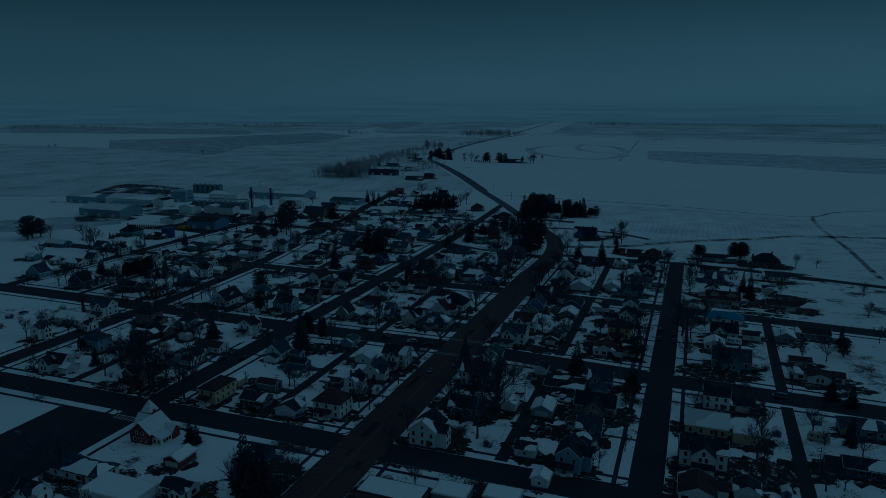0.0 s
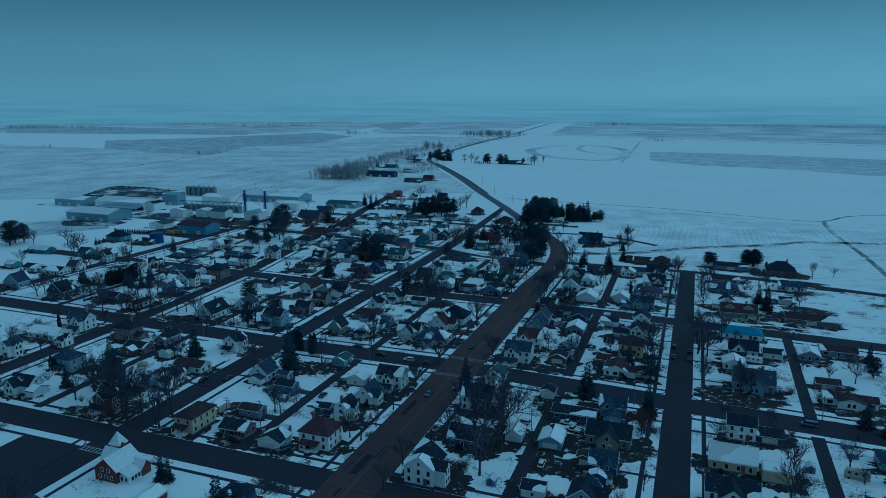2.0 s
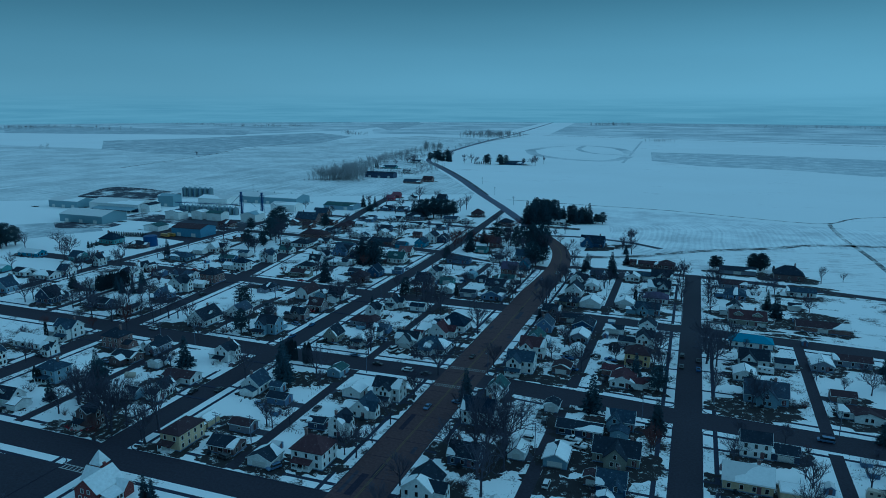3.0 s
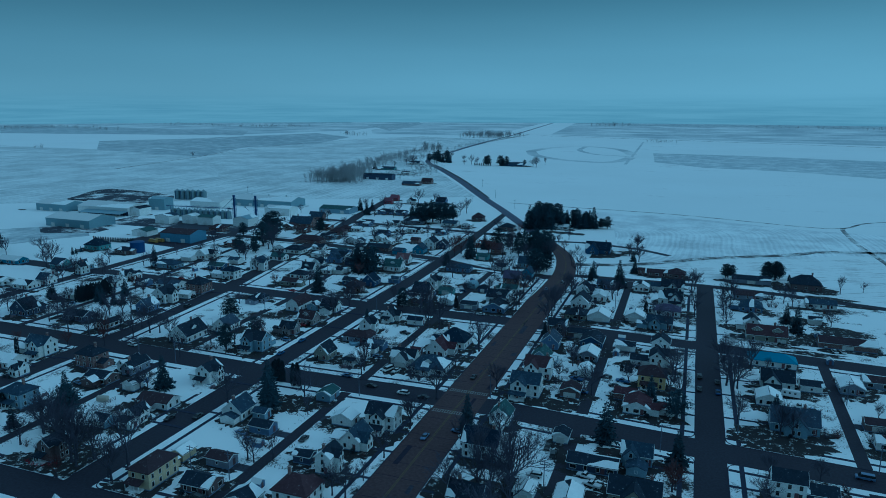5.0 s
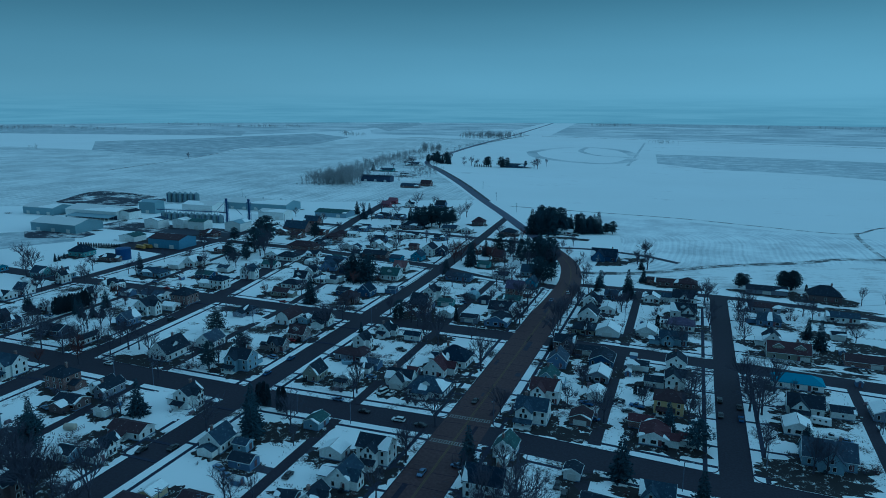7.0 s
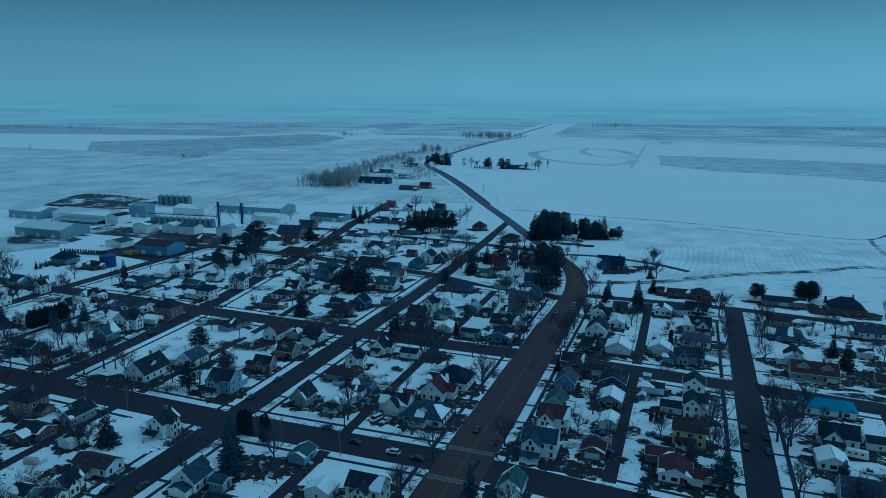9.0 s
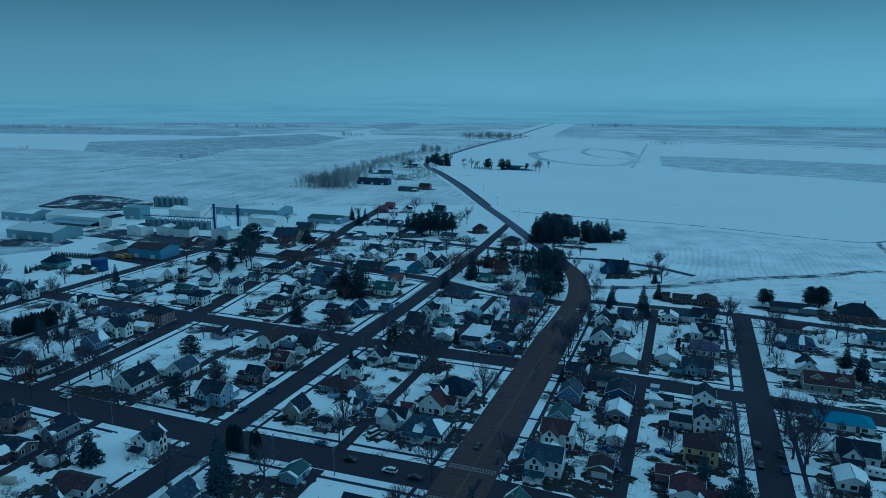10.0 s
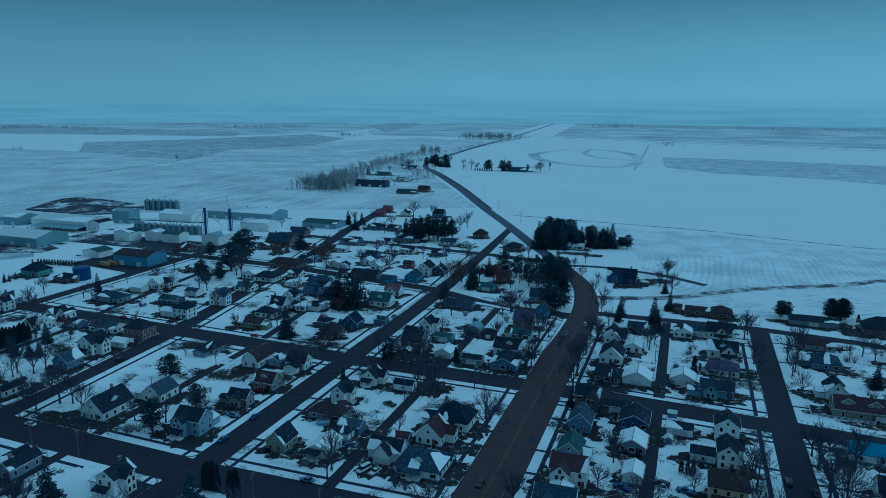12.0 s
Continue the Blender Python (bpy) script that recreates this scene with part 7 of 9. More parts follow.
M_CONTOUR = contour_rows("contour_rows")
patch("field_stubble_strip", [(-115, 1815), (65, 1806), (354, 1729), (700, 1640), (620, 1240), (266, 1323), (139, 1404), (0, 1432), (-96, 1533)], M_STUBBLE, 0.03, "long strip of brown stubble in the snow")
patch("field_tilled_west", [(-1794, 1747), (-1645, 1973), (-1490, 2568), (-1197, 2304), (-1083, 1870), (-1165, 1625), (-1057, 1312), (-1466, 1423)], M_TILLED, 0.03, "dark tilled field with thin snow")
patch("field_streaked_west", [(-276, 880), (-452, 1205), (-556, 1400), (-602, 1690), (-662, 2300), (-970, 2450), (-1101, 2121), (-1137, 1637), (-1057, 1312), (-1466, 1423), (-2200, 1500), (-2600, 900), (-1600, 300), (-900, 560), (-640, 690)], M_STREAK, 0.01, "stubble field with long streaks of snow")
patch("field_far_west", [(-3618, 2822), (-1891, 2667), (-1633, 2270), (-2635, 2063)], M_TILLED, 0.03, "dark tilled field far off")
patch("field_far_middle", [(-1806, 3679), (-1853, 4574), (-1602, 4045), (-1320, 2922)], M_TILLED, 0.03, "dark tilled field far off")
patch("field_far_east", [(-30, 3501), (690, 3282), (557, 2666), (12, 2777)], M_THIN_HAZE, 0.03, "stubble field under thin snow far off")
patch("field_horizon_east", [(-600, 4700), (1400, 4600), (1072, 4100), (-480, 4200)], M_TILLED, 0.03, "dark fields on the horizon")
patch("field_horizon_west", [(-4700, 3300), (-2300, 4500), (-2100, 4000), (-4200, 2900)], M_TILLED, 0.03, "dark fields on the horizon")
patch("field_horizon_middle", [(-2600, 3500), (-1900, 3400), (-1700, 3000), (-2300, 2900)], M_THIN_HAZE, 0.03, "dark fields on the horizon")
patch("field_plain_west", [(-4900, 2000), (-2700, 2080), (-1700, 2300), (-1500, 2900), (-1900, 4900), (-4900, 4900)], M_THIN_HAZE, 0.015, "far farmland under thin snow, toned with haze")
patch("field_plain_east", [(-560, 2760), (-20, 2560), (900, 2260), (3000, 2000), (4900, 3000), (4900, 4900), (-800, 4900)], M_THIN_HAZE, 0.015, "far farmland under thin snow, toned with haze")
patch("field_plain_middle", [(-1250, 2600), (-760, 2600), (-1000, 4900), (-1850, 4900), (-1450, 3000)], M_THIN_HAZE, 0.012, "far farmland under thin snow, toned with haze")
patch("field_contour", [(-160, 812), (-33, 802), (77, 764), (260, 740), (240, 640), (97, 650), (52, 620), (-8, 594), (-45, 553), (-68, 589), (-85, 699)], M_CONTOUR, 0.02, "drilled field with curving rows under thin snow")
patch("earth_bund", [(-731, 680), (-762, 770), (-632, 742), (-637, 680)], M_EARTH, 0.9, "low bank of dark earth")


M_EDGE = snow_ground("edge_rows", 0.68, 0.03, 0.3, (0.58, 0.58, 0.58), rows=0.25, turn=60, wide=2.0)
patch("field_edge_east", [(-62, 556), (-8, 592), (53, 628), (96, 656), (240, 684), (240, 545), (128, 500), (70, 512), (30, 526), (-5, 530), (-60, 530)], M_EDGE, 0.012, "narrow drilled field beside the last houses")
patch("yard_thin_snow", [(-640, 480), (-600, 520), (-561, 546), (-515, 506), (-530, 485), (-545, 455), (-640, 400)], M_TILLED, 0.025, "bare frozen yard under thin snow")


def ditch(name, line, width, material, label, z=0.04):
    bm = empty_bm()
    strip(bm, smooth_line(line, 5), width, -0.4, z)
    return tagged(part(name, bm, material), label, "ditch", kind="structure")


patch("yard_mud", [(-596, 524), (-553, 548), (-524, 537), (-522, 518), (-567, 501)], M_EARTH, 0.035, "dark thawed mud beside the sheds")
ditch("bund_rim", [(-731, 680), (-762, 770), (-632, 742), (-637, 680), (-731, 680)], 6.0, M_EARTH, "dark earth rim of the bank", 0.95)
ditch("ditch_field", [(-225, 842), (-150, 832), (-34, 818), (79, 783), (118, 786), (160, 838), (300, 900)], 3.0, M_DITCH, "grassy ditch between snowy fields")
ditch("ditch_near", [(-95, 545), (-54, 560), (-8, 598), (53, 634), (96, 662), (240, 690)], 8.0, M_DITCH, "weedy ditch behind the last houses")
ditch("lane_grove", [(-132, 624), (-100, 628), (-60, 618), (-32, 600)], 6.0, M_DRIVE, "gravel farm lane")
ditch("lane_field_east", [(120, 510), (119, 616), (114, 700), (115, 769), (118, 786)], 4.0, M_DITCH, "muddy field lane")
ditch("road_far_section", [(-579, 2692), (-174, 2547), (476, 2301), (900, 2150)], 9.0, M_EARTH, "straight section road far off")
ditch("ditch_west", [(-970, 2452), (-1101, 2121), (-1137, 1637), (-1057, 1312), (-995, 1012)], 6.0, M_DITCH, "grassy waterway across the stubble")
ditch("waterway_ring", [(-412, 1784), (-387, 1948), (-308, 2037), (-203, 1919), (-154, 1679), (-183, 1498), (-280, 1522), (-364, 1632), (-412, 1784)], 26.0, M_THIN_HAZE, "grassed waterway looping through the snow", 0.022)
ditch("waterway_arc", [(-310, 2030), (-300, 1860), (-240, 1720), (-160, 1680)], 14.0, M_STUBBLE, "dark grassed waterway in the snow", 0.07)
ditch("lane_far", [(-177, 2356), (-157, 1798), (-147, 1454)], 6.0, M_STUBBLE, "farm lane between fields", 0.055)
ditch("verge_highway", [(-258, 875), (-344.5, 1046), (-432.5, 1206), (-496, 1313)], 5.0, M_WEEDS, "dead grass along the highway", 0.035)
ditch("verge_far", [(-570, 1480), (-596, 1710), (-638, 2177), (-647, 2770)], 14.0, M_DITCH, "dead grass along the highway", 0.03)


# Pale blue-grey twigs: distance haze over the far woods put into their colour.
M_HAZED_TWIG = surface("hazed_twigs", (0.33, 0.335, 0.35), 0.95, 4, 0.3, 0.4)


def far_tree(bm, x, y, h, rng, limbs=9, fine=9):
    """A small leafless tree of the far woods: trunk, limbs and a crown of fine twigs."""
    base = Vector((x, y, 0))
    limb(bm, base, base + Vector((rng.uniform(-0.03, 0.03) * h, 0, h * 0.55)), h * 0.014, h * 0.008, 3)
    for _ in range(limbs):
        a = rng.uniform(0, math.tau)
        w = rng.uniform(0.06, 0.30)
        p = base + Vector((0, 0, h * rng.uniform(0.12, 0.5)))
        q = p + Vector((math.cos(a) * h * w, math.sin(a) * h * w, h * rng.uniform(0.22, 0.5)))
        twig(bm, p, q, h * 0.007)
        for _ in range(fine):
            s = p.lerp(q, rng.uniform(0.25, 1.0))
            twig(bm, s, s + Vector((rng.uniform(-0.12, 0.12) * h, rng.uniform(-0.12, 0.12) * h, rng.uniform(-0.03, 0.15) * h)), h * 0.0045)


def brush(bm, x, y, h, rng):
    """A thicket: many thin stems fanning out from the ground."""
    for _ in range(16):
        a, w = rng.uniform(0, math.tau), rng.uniform(0.1, 0.8)
        p = Vector((x + rng.uniform(-1, 1), y + rng.uniform(-1, 1), -0.1))
        twig(bm, p, p + Vector((math.cos(a) * w * h, math.sin(a) * w * h, h * rng.uniform(0.5, 1.0))), 0.09)


def woods(name, line, width, n, h, label, under=0, limbs=9, fine=9):
    rng = random.Random(len(name) * 7 + n)
    bm = empty_bm()
    pts = [Vector(p) for p in line]
    for k in range(n + under):
        t = rng.uniform(0, len(pts) - 1.001)
        i = int(t)
        p = pts[i].lerp(pts[i + 1], t - i)
        x, y = p.x + rng.gauss(0, width / 2), p.y + rng.gauss(0, width / 2)
        if k < n:
            far_tree(bm, x, y, h * rng.uniform(0.55, 1.15), rng, limbs, fine)
        else:
            brush(bm, x, y, rng.uniform(2.0, 4.5), rng)
    return tagged(part(name, bm, M_HAZED_TWIG), label, "woods", kind="stuff")


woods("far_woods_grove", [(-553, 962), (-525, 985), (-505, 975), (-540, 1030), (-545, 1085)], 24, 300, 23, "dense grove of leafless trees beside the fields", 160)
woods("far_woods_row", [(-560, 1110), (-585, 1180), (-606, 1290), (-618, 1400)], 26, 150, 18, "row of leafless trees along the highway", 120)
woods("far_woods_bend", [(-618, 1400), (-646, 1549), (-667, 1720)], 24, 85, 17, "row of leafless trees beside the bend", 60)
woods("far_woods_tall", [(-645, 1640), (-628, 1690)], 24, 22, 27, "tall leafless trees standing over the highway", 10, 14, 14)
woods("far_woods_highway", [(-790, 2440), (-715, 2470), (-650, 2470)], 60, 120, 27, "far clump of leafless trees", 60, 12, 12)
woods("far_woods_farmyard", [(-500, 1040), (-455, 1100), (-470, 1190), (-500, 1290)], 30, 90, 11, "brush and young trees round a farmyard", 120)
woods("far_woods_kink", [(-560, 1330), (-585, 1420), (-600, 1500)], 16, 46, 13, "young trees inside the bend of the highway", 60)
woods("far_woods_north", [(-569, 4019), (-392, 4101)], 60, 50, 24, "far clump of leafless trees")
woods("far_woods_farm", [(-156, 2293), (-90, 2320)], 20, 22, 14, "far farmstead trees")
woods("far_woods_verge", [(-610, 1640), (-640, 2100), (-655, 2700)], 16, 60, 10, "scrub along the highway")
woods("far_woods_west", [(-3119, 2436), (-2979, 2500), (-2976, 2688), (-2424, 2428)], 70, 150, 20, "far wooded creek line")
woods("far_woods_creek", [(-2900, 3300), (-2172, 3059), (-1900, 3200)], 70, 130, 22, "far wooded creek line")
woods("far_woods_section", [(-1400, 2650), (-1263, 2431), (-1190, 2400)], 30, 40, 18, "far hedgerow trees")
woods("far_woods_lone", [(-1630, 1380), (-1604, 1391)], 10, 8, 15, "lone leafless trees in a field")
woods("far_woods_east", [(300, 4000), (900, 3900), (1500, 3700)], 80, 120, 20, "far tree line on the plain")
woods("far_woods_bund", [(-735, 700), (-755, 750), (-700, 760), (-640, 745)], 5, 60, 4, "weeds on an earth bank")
for x, y, h, k in ((-392, 1331, 20, "p"), (-398, 1337, 17, "p"), (-364, 1331, 21, "s"), (-370, 1338, 19, "p"), (-357, 1335, 18, "p"), (-296, 1322, 24, "b"), (-304, 1330, 18, "b"), (-430, 1345, 22, "b"), (-420, 1350, 16, "b"), (-1057, 1294, 14, "b"), (-520, 1400, 22, "p"), (-527, 1395, 19, "p"), (-488, 1372, 24, "s"), (-481, 1360, 21, "s"), (-494, 1380, 23, "p"), (-512, 1370, 20, "p"), (-532, 1380, 17, "p"), (-505, 1440, 18, "b"), (-536, 1300, 20, "b"), (-520, 1262, 15, "b"), (-560, 1180, 15, "s"), (-548, 1240, 14, "b"), (-516, 1391, 17, "s"), (-500, 1372, 18, "s"), (-508, 1380, 16, "s"), (-497, 1366, 15, "s"), (-419, 1338, 13, "b"), (-440, 1330, 12, "b"), (-291, 1378, 16, "b"), (-330, 1372, 10, "p"), (-545, 1290, 14, "b"), (-470, 1420, 14, "b")):
    tree(x, y, h, k, 0.0)
for k in range(8):
    tree(-416 + k * 4.5, 1322, 5.5, "c", 0.0)
for k in range(26):
    tree(-351.0 + k * 0.06 + (k % 2) * 2.0, 343.0 + k * 0.85, 8.0 + (k * 7 % 5) * 0.4, "c")
for k in range(16):
    tree(-489 + k * 2.3, 488.5 + k * 0.35, 4.2, "c", 0.0)
for k in range(20):
    gx = -165 + (k % 10) * 5.9 + (k * 37 % 11) * 0.45
    tall, what = (14 + (k * 5 % 8), "p") if gx < -140 else (8 + (k * 5 % 4), "p") if gx < -126 else (10 + (k * 7 % 6), "s" if k % 5 == 4 else "p")
    tree(gx, 698 + (k // 10) * 13 + (k * 29 % 13) * 0.8, tall, what, 0.0)
for gx, gy, tall in ((-152, 716, 20), (-158, 708, 18), (-112, 706, 15), (-98, 704, 9.5), (-96, 706, 9)):
    tree(gx, gy, tall, "p", 0.0)
for k in range(3):
    tree(-172 + (k % 4) * 6.5 + (k * 31 % 7) * 0.8, 572 + (k // 4) * 9 + (k * 17 % 9) * 0.8, 14 + (k * 3 % 6), "p" if k % 3 else "s")


# ---- grain works at the edge of town ----
M_BIN = surface("corrugated_bin", (0.22, 0.27, 0.30), 0.45, 2, 0.15, 0.2, 0.4)
M_BLUE = surface("blue_steel", (0.020, 0.048, 0.17), 0.5, 2, 0.2, 0.3, 0.2)


def ring(bm, r, z, n=20):
    return [bm.verts.new((r * math.cos(k / n * math.tau), r * math.sin(k / n * math.tau), z)) for k in range(n)]


def lathe(prof, n=20):
    bm = empty_bm()
    rows = [ring(bm, r, z, n) for r, z in prof]
    for a, b in zip(rows, rows[1:]):
        for k in range(n):
            j = (k + 1) % n
            bm.faces.new((a[k], a[j], b[j], b[k]))
    bm.faces.new(rows[0][::-1])
    bm.faces.new(rows[-1])
    return bm


def grain_bin(r, h):
    thing = tagged(new("grain_bin"), "ribbed steel grain bin with a cone roof", "grain bin", "bins of the grain works")
    prof = []
    for k in range(12):
        z = h * k / 12
        prof += [(r, z), (r * 1.012, z + h / 24)]
    part("shell", lathe(prof + [(r, h)]), M_BIN, thing)
    part("roof", lathe([(r * 1.04, h), (r * 0.5, h + r * 0.32), (r * 0.12, h + r * 0.58), (r * 0.12, h + r * 0.7)]), M_BIN, thing)
    bm = empty_bm()
    add_box(bm, -0.25, 0.25, -r - 0.25, -r - 0.02, 0.2, h)
    part("ladder", bm, M_BLUE, thing)
    return thing


src = grain_bin(3.3, 10.5)
src.matrix_basis = pose(-611, 729, 0)
for k in range(1, 6):
    copy_thing(src, pose(-611 + 7.2 * k, 729 + k * 0.8, 0))
small = grain_bin(2.95, 7.0)
small.matrix_basis = pose(-524, 622, 0)
for k in range(1, 11):
    copy_thing(small, pose(-524 + 6.5 * k, 622 + k * 0.45, 0))
tank = tagged(new("storage_tank"), "dark blue round steel tank beside the yard", "tank")
tank.matrix_basis = pose(-424, 467, 0)
part("shell", lathe([(5.4, 0), (5.4, 3.4), (5.48, 3.5), (5.4, 3.6), (5.4, 8.2), (5.5, 8.35)], 32), M_BLUE, tank)
part("roof", lathe([(5.5, 8.35), (2.6, 8.8), (0.3, 9.0)], 32), M_BLUE, tank)


def beam(bm, a, b, t):
    limb(bm, Vector(a), Vector(b), t, t, 4)


def elevator_leg(x, y, h):
    """A bucket elevator in its lattice tower, with spouts."""
    thing = tagged(new("elevator_tower"), "blue steel grain elevator leg with spouts", "elevator", "elevators of the grain works")
    thing.matrix_basis = pose(x, y, 0)
    bm = empty_bm()
    for sx, sy in ((-1.4, -1.4), (1.4, -1.4), (1.4, 1.4), (-1.4, 1.4)):
        beam(bm, (sx, sy, 0), (sx, sy, h), 0.14)
    n = int(h / 3)
    for k in range(n):
        z0, z1 = k * h / n, (k + 1) * h / n
        for a, b in (((-1.4, -1.4), (1.4, -1.4)), ((1.4, -1.4), (1.4, 1.4)), ((1.4, 1.4), (-1.4, 1.4)), ((-1.4, 1.4), (-1.4, -1.4))):
            beam(bm, (*a, z0), (*b, z1), 0.07)
            beam(bm, (*a, z1), (*b, z1), 0.07)
    part("lattice", bm, M_BLUE, thing)
    bm = empty_bm()
    add_box(bm, -0.9, -0.2, -0.4, 0.4, 0, h + 1.5)
    add_box(bm, 0.2, 0.9, -0.4, 0.4, 0, h + 1.5)
    add_box(bm, -1.1, 1.1, -0.6, 0.6, h + 1.2, h + 3.0)
    part("casing", bm, M_BLUE, thing)
    for sx in (-1, 1):
        bm = empty_bm()
        beam(bm, (0, 0, h + 1), (sx * 16, 2, h * 0.42), 0.25)
        part("spout", bm, M_BIN, thing)
    return thing


elevator_leg(-454, 630, 21)
elevator_leg(-444, 652, 18)
conveyor = tagged(new("conveyor"), "raised grain conveyor and catwalk over the bins", "conveyor")
conveyor.matrix_basis = pose(0, 0, 0)
bm = empty_bm()
beam(bm, (-532, 621.4, 10.4), (-456, 626.8, 10.8), 0.42)
part("gallery", bm, M_BLUE, conveyor)
for z in (11.3, 11.8):
    bm = empty_bm()
    beam(bm, (-532, 620.6, z), (-456, 626.0, z + 0.4), 0.06)
    part("handrail", bm, M_BIN, conveyor)
for k in range(20):
    bm = empty_bm()
    px, py = -531 + 3.9 * k, 620.7 + 0.277 * k
    beam(bm, (px, py, 10.5), (px, py, 12.0), 0.06)
    part("stanchion", bm, M_BIN, conveyor)
for k in range(12):
    bm = empty_bm()
    px, py = -527.3 + 6.5 * k, 621.8 + 0.45 * k
    beam(bm, (px, py, 0), (px, py, 10.1), 0.16)
    part("post", bm, M_BLUE, conveyor)

# the open-fronted lean-to along the long shed
lean_to = tagged(new("lean_to"), "open-fronted lean-to with dark bays along a shed", "shed")
lean_to.matrix_basis = pose(-594.0, 604.2, 0)
bm = empty_bm()
slab(bm, [(-28, -12.2, 3.5), (28, -12.2, 3.5), (28, -0.05, 4.9), (-28, -0.05, 4.9)], 0.25)
part("roof", bm, WALLS["steel"][1], lean_to)
for k in range(12):
    bm = empty_bm()
    add_box(bm, -27.6 + 5 * k, -27.25 + 5 * k, -11.9, -11.55, 0, 3.35)
    part("post", bm, M_TRIM, lean_to)
# dark panels against the shed wall stand in for the bays' shade
for k in range(11):
    bm = empty_bm()
    add_box(bm, -27.1 + 5 * k, -22.8 + 5 * k, -0.6, -0.1, 0, 4.2)
    part("bay_back", bm, WALLS["dark"][1], lean_to, "dark panel painted as shade in an open bay")

# straight ribs standing up from the big pale roofs
for rx, ry, rw, rd in ((-569.0, 547.0, 55.0, 30.5), (-475.5, 722.9, 76.8, 29.6)):
    for k in range(3):
        vent = tagged(new("roof_vent"), "small round steel vent on a snowy shed roof", "vent", "vents of the sheds")
        vent.matrix_basis = pose(rx - rw * 0.3 + k * rw * 0.3, ry, 7.55 + rd / 2 * 0.25)
        part("stack", lathe([(0.55, -0.2), (0.55, 1.0), (0.8, 1.1), (0.1, 1.5)], 12), M_BIN, vent)


# ---- vehicles ----
M_TYRE = surface("tyre", (0.02, 0.02, 0.02), 0.9, 3, 0.2)
PAINT = {"white": (0.62, 0.62, 0.62), "grey": (0.16, 0.17, 0.18), "dark": (0.025, 0.028, 0.034), "blue": (0.03, 0.07, 0.20), "red": (0.26, 0.02, 0.02), "yellow": (0.42, 0.22, 0.03), "tan": (0.40, 0.37, 0.30)}
M_PAINT = {k: surface("car_paint_" + k, c, 0.3, 1, 0.05) for k, c in PAINT.items()}
FORMS = {  # length, width, profile of the body side, profile of the glass house
    "car": (4.7, 1.8, [(0, 0.35), (0.0, 0.8), (0.26, 0.93), (0.78, 0.98), (1.0, 0.85), (1.0, 0.35)], [(0.24, 0.92), (0.38, 1.42), (0.68, 1.44), (0.86, 0.98)]),
    "suv": (4.9, 1.95, [(0, 0.4), (0.0, 0.95), (0.24, 1.08), (0.98, 1.1), (1.0, 0.9), (1.0, 0.4)], [(0.22, 1.07), (0.34, 1.72), (0.93, 1.72), (0.99, 1.1)]),
    "van": (5.4, 2.0, [(0, 0.4), (0.0, 0.95), (0.14, 1.1), (1.0, 1.15), (1.0, 0.4)], [(0.12, 1.1), (0.26, 1.95), (0.98, 1.98), (1.0, 1.15)]),
    "pickup": (5.7, 2.0, [(0, 0.45), (0.0, 1.0), (0.26, 1.12), (1.0, 1.12), (1.0, 0.5)], [(0.25, 1.1), (0.35, 1.78), (0.56, 1.78), (0.6, 1.12)]),
    "bus": (10.5, 2.5, [(0, 0.5), (0.0, 1.2), (0.1, 1.45), (1.0, 1.5), (1.0, 0.5)], [(0.1, 1.45), (0.13, 2.9), (0.98, 2.95), (1.0, 1.5)]),
    "camper": (7.0, 2.4, [(0, 0.6), (0.0, 1.3), (1.0, 1.3), (1.0, 0.6)], [(0.0, 1.3), (0.06, 2.9), (0.97, 2.95), (1.0, 1.3)]),
}


def side_prism(prof, length, half, tuck=0.0):
    bm = empty_bm()
    mid = max(z for _, z in prof)
    low = min(z for _, z in prof)
    rows = []
    for s in (-1, 1):
        rows.append([bm.verts.new((s * (half - tuck * (z - low) / (mid - low)), (0.5 - u) * length, z)) for u, z in prof])
    n = len(prof)
    bm.faces.new(rows[0])
    bm.faces.new(rows[1][::-1])
    for i in range(n):
        j = (i + 1) % n
        bm.faces.new((rows[0][j], rows[0][i], rows[1][i], rows[1][j]))
    bmesh.ops.bevel(bm, geom=bm.edges[:], offset=0.06, segments=1, affect="EDGES")
    return bm


CARS = {}


